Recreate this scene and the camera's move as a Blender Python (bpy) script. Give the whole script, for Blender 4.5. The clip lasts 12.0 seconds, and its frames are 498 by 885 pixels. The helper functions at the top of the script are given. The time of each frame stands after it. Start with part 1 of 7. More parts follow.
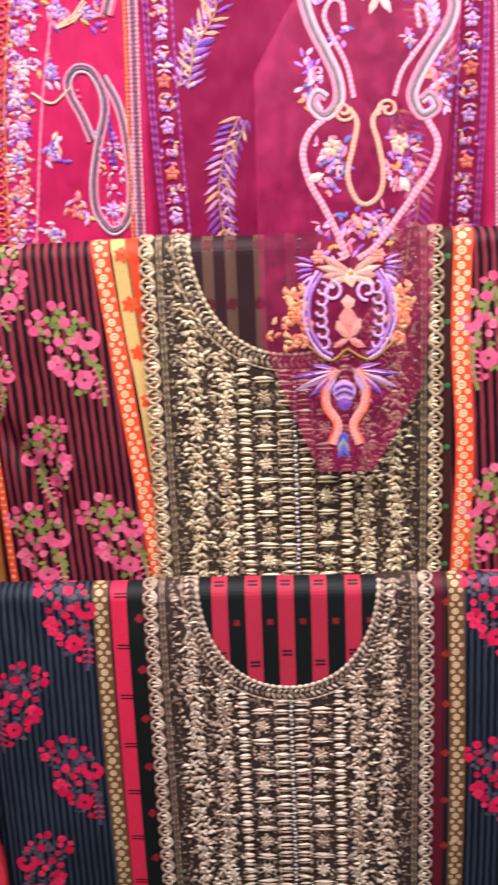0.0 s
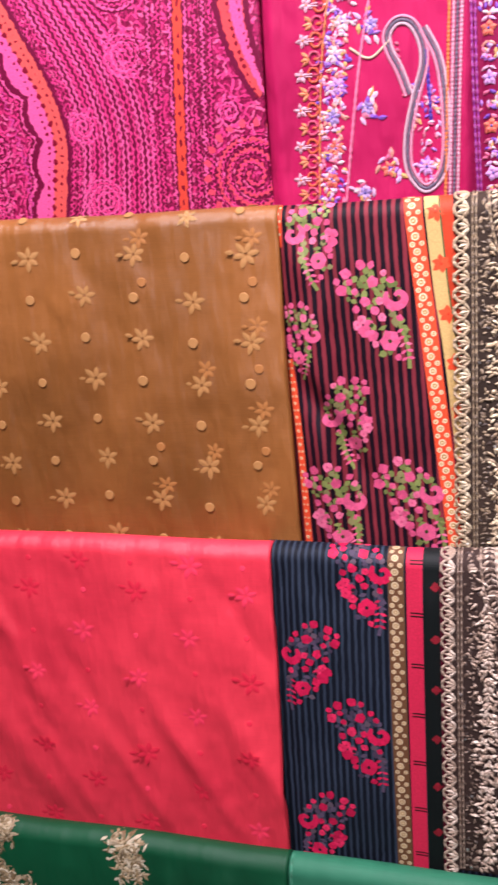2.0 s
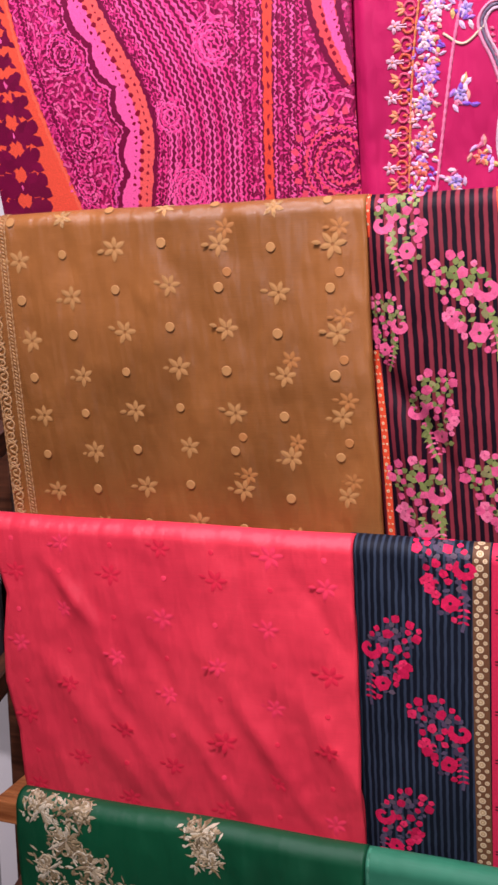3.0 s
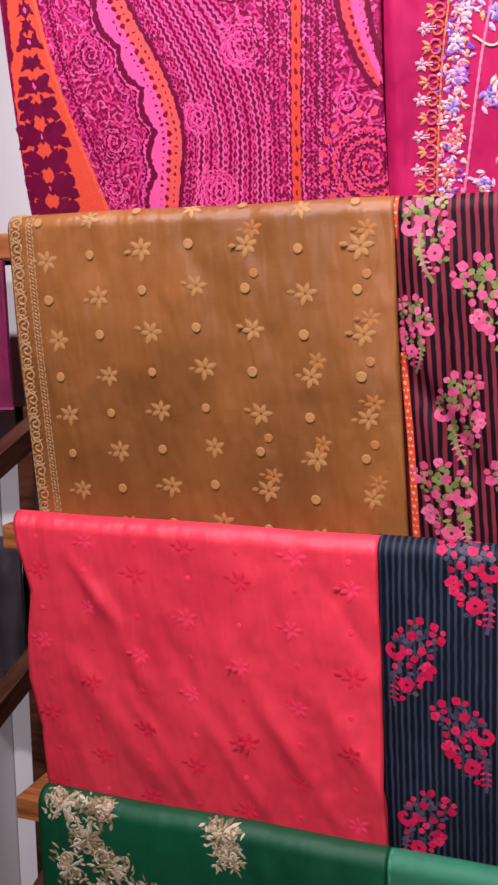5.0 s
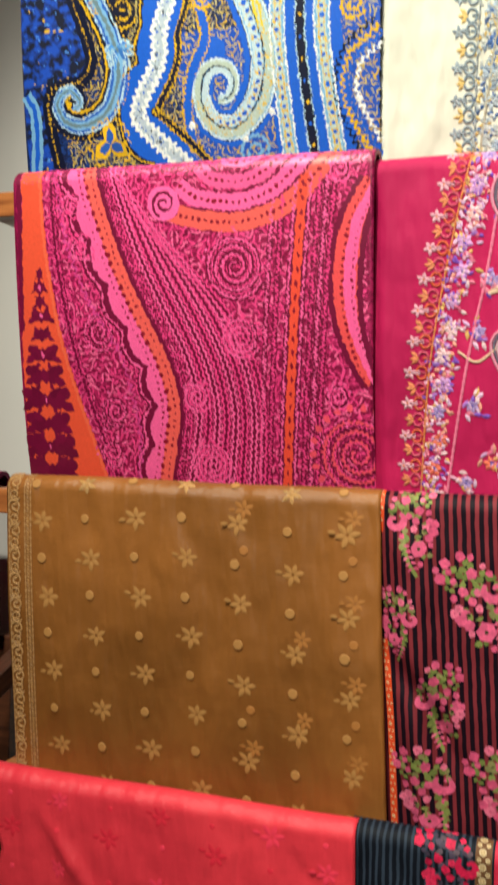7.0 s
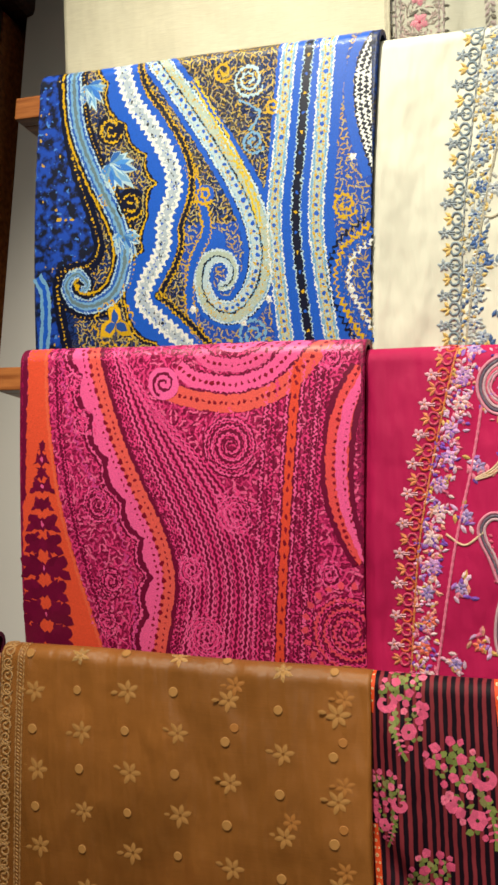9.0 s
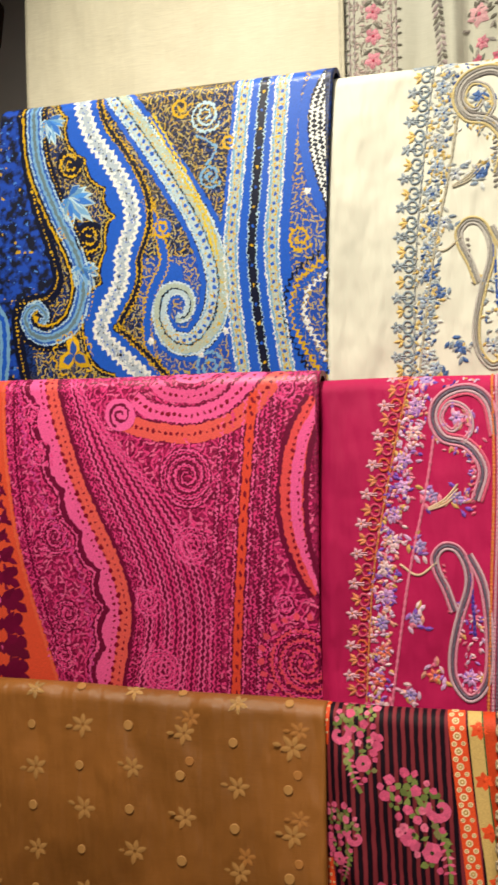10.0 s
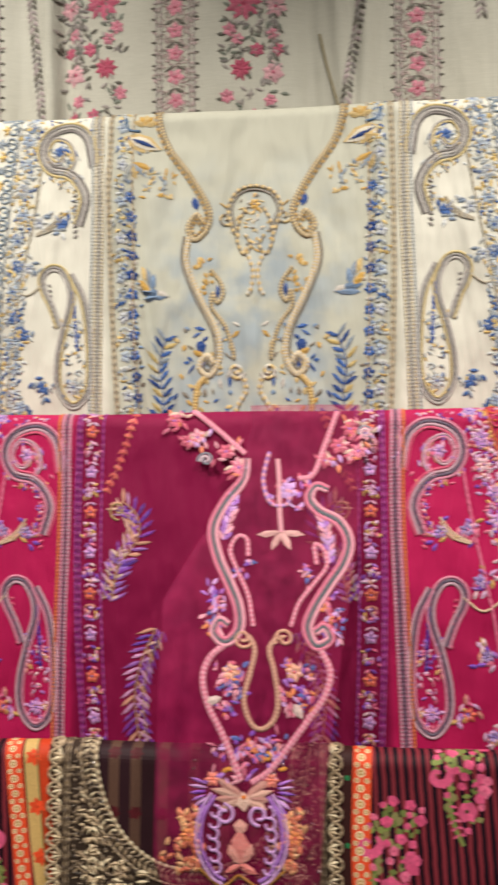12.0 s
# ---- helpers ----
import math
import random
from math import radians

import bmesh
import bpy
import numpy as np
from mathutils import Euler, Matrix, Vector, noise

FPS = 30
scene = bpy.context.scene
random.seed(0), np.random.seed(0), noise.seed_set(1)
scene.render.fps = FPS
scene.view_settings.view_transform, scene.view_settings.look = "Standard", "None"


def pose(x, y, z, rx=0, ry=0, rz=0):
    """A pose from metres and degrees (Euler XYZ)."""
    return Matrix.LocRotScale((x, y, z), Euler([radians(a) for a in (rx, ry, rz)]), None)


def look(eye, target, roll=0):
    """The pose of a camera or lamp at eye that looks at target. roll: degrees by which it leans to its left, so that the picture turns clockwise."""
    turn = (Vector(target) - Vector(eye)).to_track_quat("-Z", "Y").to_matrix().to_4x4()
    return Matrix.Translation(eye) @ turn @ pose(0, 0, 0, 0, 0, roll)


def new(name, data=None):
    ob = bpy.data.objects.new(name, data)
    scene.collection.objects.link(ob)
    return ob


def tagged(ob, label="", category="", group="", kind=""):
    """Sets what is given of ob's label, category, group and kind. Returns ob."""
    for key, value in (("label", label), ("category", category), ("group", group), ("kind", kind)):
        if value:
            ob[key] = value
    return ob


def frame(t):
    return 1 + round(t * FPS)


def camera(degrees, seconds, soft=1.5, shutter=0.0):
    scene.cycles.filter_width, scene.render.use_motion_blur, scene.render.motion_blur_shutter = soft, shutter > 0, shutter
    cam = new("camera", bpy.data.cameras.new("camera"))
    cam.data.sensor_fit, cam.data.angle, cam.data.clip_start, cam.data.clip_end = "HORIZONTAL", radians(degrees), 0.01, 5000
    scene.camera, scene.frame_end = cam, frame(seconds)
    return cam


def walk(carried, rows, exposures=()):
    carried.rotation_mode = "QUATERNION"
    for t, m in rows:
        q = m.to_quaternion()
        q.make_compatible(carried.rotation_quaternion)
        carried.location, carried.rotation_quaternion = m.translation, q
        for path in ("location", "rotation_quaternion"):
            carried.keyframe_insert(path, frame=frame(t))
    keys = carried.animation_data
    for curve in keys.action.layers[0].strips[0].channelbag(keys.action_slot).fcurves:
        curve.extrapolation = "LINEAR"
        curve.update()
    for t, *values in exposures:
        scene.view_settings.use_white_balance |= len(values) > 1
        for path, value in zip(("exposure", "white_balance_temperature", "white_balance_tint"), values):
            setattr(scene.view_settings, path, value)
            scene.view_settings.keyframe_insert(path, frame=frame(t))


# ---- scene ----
cam = camera(28.0, 12.0, 2.6, 0.4)
PATH = [
    (0, (-0.006, 0.019, 1.37), (-0.085, 2.003, 1.13), -2.0),
    (0.5, (-0.022, 0.018, 1.366), (-0.264, 1.988, 1.124), -1.9),
    (1, (-0.05, 0.022, 1.361), (-0.368, 1.98, 1.104), -1.5),
    (1.5, (-0.057, 0.027, 1.354), (-0.479, 1.964, 1.092), -1.5),
    (2, (-0.064, 0.028, 1.353), (-0.63, 1.928, 1.086), -1.5),
    (2.5, (-0.072, 0.029, 1.356), (-0.715, 1.902, 1.075), -1.4),
    (3, (-0.085, 0.028, 1.354), (-0.773, 1.884, 1.07), -1.2),
    (5, (-0.095, 0.022, 1.355), (-0.811, 1.868, 1.072), -0.9),
    (5.5, (-0.097, 0.018, 1.359), (-0.813, 1.864, 1.079), -0.7),
    (6, (-0.099, 0.014, 1.367), (-0.783, 1.878, 1.132), -0.0),
    (6.5, (-0.101, -0.002, 1.434), (-0.758, 1.884, 1.317), 1.0),
    (7, (-0.105, -0.007, 1.504), (-0.778, 1.876, 1.505), 1.8),
    (7.5, (-0.107, -0.016, 1.539), (-0.79, 1.861, 1.639), 2.3),
    (9.5, (-0.077, -0.034, 1.558), (-0.749, 1.827, 1.846), 2.6),
    (10, (-0.061, -0.027, 1.555), (-0.703, 1.839, 1.879), 2.5),
    (10.5, (-0.016, -0.025, 1.557), (-0.6, 1.854, 1.914), 2.4),
    (11, (0.049, -0.028, 1.557), (-0.432, 1.875, 1.94), 2.1),
    (11.5, (0.108, -0.029, 1.555), (-0.262, 1.896, 1.955), 1.6),
    (12, (0.18, -0.021, 1.55), (-0.049, 1.922, 1.964), 0.7),
]
EXPOSURES = [(0.0, 0.28, 6050, 17), (1.0, 0.33, 5930, 18), (1.5, 0.38, 5830, 20), (2.0, 0.4, 5750, 23), (3.0, 0.22, 5700, 25), (5.5, 0.2, 5740, 23), (6.0, 0.27, 5850, 15), (6.5, 0.35, 6050, -8), (7.0, -0.2, 6560, -7), (7.5, -0.48, 6740, -7), (9.5, -0.54, 6980, -2), (10.5, -0.62, 6900, 2), (11.0, -0.48, 6750, 4), (11.5, -0.5, 6600, 5), (12.0, -0.75, 6400, 6)]
walk(cam, [(t, look(eye, target, roll)) for t, eye, target, roll in PATH], EXPOSURES)


# ---- light: warm shop ceiling spots over the rack, pale room all round ----
world = bpy.data.worlds.new("world")
scene.world = world
world.use_nodes = True
world.node_tree.nodes["Background"].inputs[0].default_value = (1.0, 0.86, 0.78, 1)
world.node_tree.nodes["Background"].inputs[1].default_value = 0.05


def spot(name, x, y, z, aim, power, size, cone, colour):
    lamp = bpy.data.lights.new(name, "SPOT")
    lamp.energy, lamp.shadow_soft_size, lamp.spot_size, lamp.spot_blend, lamp.color = power, size, radians(cone), 1.0, colour
    ob = new(name, lamp)
    ob.matrix_world = look((x, y, z), aim)
    return ob


WARM = (1.0, 0.9, 0.82)
spot("ceiling_spot", -0.55, -0.15, 3.1, (-0.4, 1.05, 1.8), 305, 0.05, 54, WARM)
spot("ceiling_spot", 0.75, -0.15, 3.1, (0.5, 1.05, 1.8), 300, 0.05, 50, WARM)
spot("ceiling_spot", -0.1, -2.3, 3.1, (-0.25, 1.1, 1.35), 270, 0.12, 50, WARM)



# ---- materials ----
def lin(code):
    """A colour from its hex code."""
    v = [int(code[i:i + 2], 16) / 255 for i in (0, 2, 4)]
    return tuple(c / 12.92 if c <= 0.04045 else ((c + 0.055) / 1.055) ** 2.4 for c in v)


class Nodes:
    """A short hand for node trees."""

    def __init__(self, name):
        self.mat = bpy.data.materials.new(name)
        self.mat.use_nodes = True
        self.tree = self.mat.node_tree
        self.bsdf = self.tree.nodes["Principled BSDF"]
        self.coord = self.tree.nodes.new("ShaderNodeTexCoord").outputs["Object"]

    def put(self, socket, value):
        if isinstance(value, bpy.types.NodeSocket):
            self.tree.links.new(value, socket)
        elif isinstance(value, tuple) and len(value) == 3 and socket.type == "RGBA":
            socket.default_value = (*value, 1)
        else:
            socket.default_value = value

    def node(self, kind, out=0, **inputs):
        props = {k[2:]: v for k, v in inputs.items() if k.startswith("p_")}
        n = self.tree.nodes.new("ShaderNode" + kind)
        for k, v in props.items():
            setattr(n, k, v)
        for k, v in inputs.items():
            if not k.startswith("p_"):
                self.put(n.inputs[int(k[1:]) if k[0] == "i" and k[1:].isdigit() else k.replace("_", " ")], v)
        return n.outputs[out]

    def maths(self, op, a, b=0.0, c=0.0):
        return self.node("Math", p_operation=op, i0=a, i1=b, i2=c)

    def mix(self, f, a, b, blend="MIX"):
        n = self.tree.nodes.new("ShaderNodeMix")
        n.data_type, n.blend_type = "RGBA", blend
        for i, v in ((0, f), (6, a), (7, b)):
            self.put(n.inputs[i], v)
        return n.outputs[2]

    def noise(self, scale, detail=2.0, vector=None, out=0):
        return self.node("TexNoise", out, Vector=vector or self.coord, Scale=scale, Detail=detail)

    def ramp(self, f, lo, hi):
        n = self.tree.nodes.new("ShaderNodeMapRange")
        n.clamp = True
        for i, v in ((0, f), (1, lo), (2, hi)):
            self.put(n.inputs[i], v)
        return n.outputs[0]

    def sides(self):
        return self.node("SeparateXYZ", i0=self.coord), self.tree.nodes[-1].outputs[1], self.tree.nodes[-1].outputs[2]

    def done(self, colour, rough=0.7, sheen=0.0, metal=0.0, bump=None, strength=0.3, distance=0.0004, specular=0.3, crease=0.0):
        b = self.bsdf.inputs
        self.put(b["Base Color"], colour)
        self.put(b["Roughness"], rough)
        self.put(b["Metallic"], metal)
        self.put(b["Specular IOR Level"], specular)
        b["Sheen Weight"].default_value = sheen
        b["Sheen Roughness"].default_value = 0.4
        self.put(b["Sheen Tint"], colour)
        if bump is not None:
            last = self.node("Bump", Height=bump, Strength=strength, Distance=distance)
            if crease:
                long = self.node("Mapping", Vector=self.coord, Rotation=(0.0, 0.35, 0.0), Scale=(26.0, 10.0, 8.0))
                soft = self.maths("ADD", self.noise(1.0, 2.5, long), self.maths("MULTIPLY", self.noise(13.0, 2.0), 0.5))
                self.put(last.node.inputs["Normal"], self.node("Bump", Height=soft, Strength=1.0, Distance=0.006 * crease))
            self.put(b["Normal"], last)
        return self.mat


def weave(n, threads=9000.0):
    """The relief of a plain weave."""
    x, y, z = n.sides()
    a = n.maths("SINE", n.maths("MULTIPLY", x, threads))
    b = n.maths("SINE", n.maths("MULTIPLY", z, threads))
    return n.maths("MULTIPLY", a, b)


def fabric(name, colour, other=None, rough=0.65, sheen=0.25, patch=9.0, specular=0.25, slub=0.06, crease=1.0):
    """Woven cloth: dye that varies softly, slubs along the weft, and the weave's relief."""
    n = Nodes(name)
    soft = n.ramp(n.noise(patch, 3.0), 0.35, 0.7)
    c = n.mix(soft, colour, other or tuple(v * 0.8 for v in colour))
    stretched = n.node("Mapping", Vector=n.coord, Scale=(60.0, 60.0, 1800.0))
    c = n.mix(slub * 4, c, n.mix(n.noise(1.0, 2.0, stretched), tuple(v * 0.5 for v in colour), tuple(min(1, v * 1.5) for v in colour)))
    return n.done(c, rough, sheen, bump=n.maths("ADD", weave(n), n.noise(700.0, 1.0)), strength=0.25, distance=0.0003, specular=specular, crease=crease)


def thread(name, rough=0.45, metal=0.0, sheen=0.2, shine=0.4):
    """Embroidery thread that takes its colour from the dye of each stitch."""
    n = Nodes(name)
    dye = n.node("Attribute", p_attribute_name="dye")
    f = n.noise(1300.0, 2.0)
    strand = n.noise(420.0, 3.0)
    c = n.mix(n.ramp(f, 0.3, 0.7), n.mix(0.36, dye, (0.0, 0.0, 0.0)), dye)
    c = n.mix(n.maths("MULTIPLY", n.ramp(strand, 0.5, 0.75), 0.16), c, (0.75, 0.72, 0.7))
    return n.done(c, rough, sheen, metal, bump=n.maths("ADD", f, strand), strength=0.9, distance=0.0007, specular=shine)


def printed(name, rough=0.62, shine=0.22):
    """Dye printed into a cloth: flat, with the weave showing through."""
    n = Nodes(name)
    dye = n.node("Attribute", p_attribute_name="dye")
    f = n.noise(900.0, 2.0)
    c = n.mix(n.ramp(f, 0.3, 0.7), n.mix(0.3, dye, (0.0, 0.0, 0.0)), dye)
    return n.done(c, rough, 0.06, bump=f, strength=0.4, distance=0.0004, specular=shine)


def wood(name, colour, dark):
    n = Nodes(name)
    long = n.node("Mapping", Vector=n.coord, Scale=(6.0, 60.0, 60.0))
    grain = n.noise(2.0, 5.0, long)
    fine = n.noise(60.0, 3.0, long)
    c = n.mix(n.ramp(grain, 0.35, 0.65), colour, dark)
    c = n.mix(n.maths("MULTIPLY", fine, 0.4), c, dark)
    return n.done(c, n.ramp(fine, -0.2, 1.6), bump=fine, strength=0.2, specular=0.4)


def plaster(name, colour):
    n = Nodes(name)
    c = n.mix(n.ramp(n.noise(1.5, 4.0), 0.3, 0.7), colour, tuple(v * 0.86 for v in colour))
    return n.done(c, 0.85, bump=n.noise(220.0, 3.0), strength=0.15, specular=0.2)


WOOD = wood("warm_wood", lin("B5713F"), lin("7E4522"))
DARK_WOOD = wood("dark_wood", lin("5A3422"), lin("341C12"))
WALL = plaster("wall_plaster", lin("D8D4D2"))
FLOOR = plaster("floor_stone", lin("8C8078"))
THREAD = thread("embroidery_thread", 0.6, 0.0, 0.2, 0.25)
METAL_THREAD = thread("metal_thread", 0.42, 0.2, 0.1, 0.6)
SEQUIN = thread("sequin_foil", 0.18, 0.9, 0.0, 0.6)
PRINT = printed("printed_dye")
SILK_PRINT = printed("printed_silk", 0.4, 0.5)


# ---- building blocks ----
def link(name, bm, material, parent=None, label=""):
    mesh = bpy.data.meshes.new(name)
    bm.to_mesh(mesh)
    bm.free()
    for m in material if isinstance(material, (list, tuple)) else [material]:
        mesh.materials.append(m)
    ob = new(name, mesh)
    ob.parent = parent
    return tagged(ob, label)


def part(name, bm, material, parent, label=""):
    return link(name, bm, material, parent, label)


def box(bm, x0, x1, y0, y1, z0, z1, bevel=0.0):
    made = bmesh.ops.create_cube(bm, size=1.0, matrix=Matrix.LocRotScale(((x0 + x1) / 2, (y0 + y1) / 2, (z0 + z1) / 2), None, (x1 - x0, y1 - y0, z1 - z0)))
    if bevel:
        edges = list({e for v in made["verts"] for e in v.link_edges})
        bmesh.ops.bevel(bm, geom=edges, offset=bevel, segments=2, affect="EDGES", profile=0.6)


def slab(name, x0, x1, y0, y1, z0, z1, material, parent=None, label="", bevel=0.0):
    bm = bmesh.new()
    box(bm, x0, x1, y0, y1, z0, z1, bevel)
    return link(name, bm, material, parent, label)


def smooth(v, a, b):
    t = np.clip((np.asarray(v, float) - a) / (b - a), 0, 1)
    return t * t * (3 - 2 * t)


class Drape:
    """A cloth hung over a rail. Its own coordinates: x along the rail, s down the cloth from the crest, h out of it."""

    def __init__(self, top, front, lean, radius=0.018, folds=(), ripple=0.0009, seed=0.0, bulge=None):
        self.top, self.front, self.lean, self.radius, self.folds, self.ripple, self.seed, self.bulge = top, front, lean, radius, folds, ripple, seed, bulge

    def _at(self, x, s):
        r = self.radius
        th = np.clip(s / r, -np.pi / 2, np.pi / 2)
        d, back = np.maximum(s - r * np.pi / 2, 0), np.maximum(-s - r * np.pi / 2, 0)
        y = self.front + r - r * np.sin(th) + self.lean * d * (0.6 + 1.2 * d)
        z = self.top - r + r * np.cos(th) - d - back
        on = smooth(s, 0.01, 0.07)
        for fx, wide, high, slant, s0, s1 in self.folds:
            off = (x - fx - slant * s) / wide
            y = y - high * np.exp(-off * off) * smooth(s, s0, s0 + 0.06) * (1 - smooth(s, s1, s1 + 0.08)) * on
        q = self.seed
        wave = np.sin(17 * x + 9 * s + q) + 0.7 * np.sin(31 * x - 14 * s + 2.1 * q) + 0.5 * np.sin(57 * x + 23 * s + 1.3 * q) + 0.4 * np.sin(97 * x + 5 * s + 3 * q) + 0.22 * np.sin(143 * x - 11 * s + q)
        y = y - self.ripple * wave * on
        z = z + self.ripple * 0.8 * np.sin(23 * x + q) * (1 - on)
        if self.bulge:
            y = y - self.bulge(x, s)
        return np.stack([x + 0 * s, y, z], -1)

    def at(self, x, s, h=0.0):
        x, s, h = (np.asarray(v, float) for v in np.broadcast_arrays(x, s, h))
        p, e = self._at(x, s), 5e-4
        n = np.cross(self._at(x + e, s) - p, self._at(x, s + e) - p)
        n = -n / np.linalg.norm(n, axis=-1, keepdims=True)
        n = np.where((n[..., 1:2] > 0) & (s[..., None] > 0.003), -n, n)
        return p + n * h[..., None]


def sheet(name, drape, left, right, s0, s1, material, parent, label="", step=0.005, thick=0.006, lift=0.0, holes=None, flat_end=True):
    """A cloth of the drape between two edges (numbers, or functions of s) with rounded, folded-over sides."""
    f = [(v if callable(v) else (lambda s, v=v: v + 0 * s)) for v in (left, right)]
    mid = s0 + (s1 - s0) / 2
    cols = max(4, int((f[1](np.array(mid)) - f[0](np.array(mid))) / step))
    arc = np.arange(min(s0, 0.0), 0.045, 0.0028) if s0 < 0.04 else np.zeros(0)
    rows = np.concatenate([arc[arc >= s0], np.arange(max(s0, 0.045), s1, step), [s1]])
    u = np.linspace(0, 1, cols + 1)
    side = [(-1, thick * 0.4), (-0.45, thick * 0.9), (0, 0)] if thick else [(0, 0)]
    uu = np.concatenate([np.zeros(len(side)), u[1:-1], np.ones(len(side))])
    hh = np.concatenate([[a * thick for a, _ in side], np.zeros(len(u) - 2), [a * thick for a, _ in side[::-1]]])
    xx = np.concatenate([[b * 0.25 for _, b in side], np.zeros(len(u) - 2), [-b * 0.25 for _, b in side[::-1]]])
    S, U = np.meshgrid(rows, uu, indexing="ij")
    l, r = f[0](S), f[1](S)
    X = l + (r - l) * U + np.broadcast_to(xx, S.shape)
    P = drape.at(X, S, np.broadcast_to(hh + lift, S.shape)).reshape(-1, 3)
    n, m = S.shape
    keep = np.ones((n - 1, m - 1), bool)
    if holes:
        cx, cs = (X[:-1, :-1] + X[1:, 1:]) / 2, (S[:-1, :-1] + S[1:, 1:]) / 2
        keep = ~holes(cx, cs)
    i = np.arange(n * m).reshape(n, m)
    q = np.stack([i[:-1, :-1], i[1:, :-1], i[1:, 1:], i[:-1, 1:]], -1)[keep]
    mesh = bpy.data.meshes.new(name)
    mesh.from_pydata(P.tolist(), [], q.reshape(-1, 4).tolist())
    mesh.materials.append(material)
    mesh.polygons.foreach_set("use_smooth", np.ones(len(mesh.polygons), bool))
    uv = mesh.uv_layers.new(name="cloth")
    loops = np.empty(len(mesh.loops), int)
    mesh.loops.foreach_get("vertex_index", loops)
    uv.data.foreach_set("uv", np.stack([X.ravel()[loops], S.ravel()[loops]], -1).ravel())
    ob = new(name, mesh)
    ob.parent = parent
    return tagged(ob, label)


def thing(name, label, category, group="", place=(0, 0, 0)):
    ob = new(name)
    ob.location = place
    return tagged(ob, label, category, group)


# ---- the room ----
def room():
    tagged(slab("floor", -4, 4, -3.5, 2.2, -0.05, 0.0, FLOOR), "grey stone shop floor", "floor", kind="structure")
    tagged(slab("wall_north", -4, 4, 2.0, 2.12, 0.0, 3.2, WALL), "pale grey painted plaster wall behind the rack", "wall", kind="structure")
    tagged(slab("wall_south", -4, 4, -3.62, -3.5, 0.0, 3.2, WALL), "pale painted plaster wall", "wall", kind="structure")
    tagged(slab("wall_west", -4.12, -4, -3.5, 2.0, 0.0, 3.2, WALL), "pale painted plaster wall", "wall", kind="structure")
    tagged(slab("wall_east", 4, 4.12, -3.5, 2.0, 0.0, 3.2, WALL), "pale painted plaster wall", "wall", kind="structure")
    tagged(slab("ceiling", -4, 4, -3.5, 2.12, 3.2, 3.3, WALL), "white plaster shop ceiling", "ceiling", kind="structure")


room()
TOPS = [0.735, 1.099, 1.458, 1.822, 2.186, 2.56]


tagged(slab("wall_pier", -1.075, -0.3, 1.4, 1.98, 0.0, 3.19, WALL), "pale painted wall pier behind the rack", "wall", kind="structure")


def rack():
    ob = thing("display_rack", "stepped wooden rack of square rails holding draped cloth", "rack", place=(0, 0, 0))
    for x in (-0.78, 0.62):
        part("post", boxes([(x - 0.02, x + 0.02, 1.30, 1.34, 0.0, 2.3)], 0.003), DARK_WOOD, ob, "dark stained square wooden post")
        part("foot", boxes([(x - 0.025, x + 0.025, 1.0, 1.5, 0.0, 0.04)], 0.004), DARK_WOOD, ob)
    for i, z in enumerate(TOPS):
        y = RAIL_Y[i]
        part("rail", boxes([(-0.832, 0.66, y + 0.007, y + 0.03, z - 0.05, z - 0.02)], 0.002), WOOD, ob)
        for x in (-0.832, 0.63):
            part("arm", boxes([(x, x + 0.03, y + 0.03, 1.32, z - 0.05, z - 0.02)], 0.002), WOOD, ob)
    part("short_post", boxes([(-0.972, -0.944, 1.3, 1.33, 0.0, 1.2)], 0.003), DARK_WOOD, ob)
    for z in (0.47, 0.83, 1.16):
        bm = boxes([(-0.125, 0.125, -0.014, 0.014, -0.016, 0.016)], 0.002)
        brace = part("brace", bm, DARK_WOOD, ob, "dark slanting wooden brace")
        brace.matrix_world = pose(-0.9, 1.2, z, 19, 0, 0) @ pose(0, 0, 0, 0, 0, 90)
    return ob


tagged(slab("wall_ledge", -1.8, -1.077, 1.33, 1.98, 0.0, 1.148, WALL), "pale painted wall ledge under the cabinet", "wall", kind="structure")


def cabinet():
    ob = thing("wooden_cabinet", "tall warm brown wooden cabinet on a pale wall ledge", "cabinet")
    part("side_panel", boxes([(-1.14, -1.098, 1.36, 1.9, 1.152, 2.52)], 0.004), WOOD, ob)
    part("front_stile", boxes([(-1.175, -1.096, 1.335, 1.357, 1.15, 2.52)], 0.004), DARK_WOOD, ob)
    part("body", boxes([(-1.77, -1.143, 1.36, 1.9, 1.152, 2.52)], 0.004), WOOD, ob)
    part("cornice", boxes([(-1.8, -1.06, 1.26, 1.9, 2.525, 2.62)], 0.012), DARK_WOOD, ob, "dark wooden cornice")
    return ob


def boxes(rows, bevel=0.0):
    bm = bmesh.new()
    for r in rows:
        box(bm, *r, bevel)
    return bm


RAIL_Y = [1.05, 1.05, 1.045, 1.034, 1.03, 1.06]
rack()
cabinet()


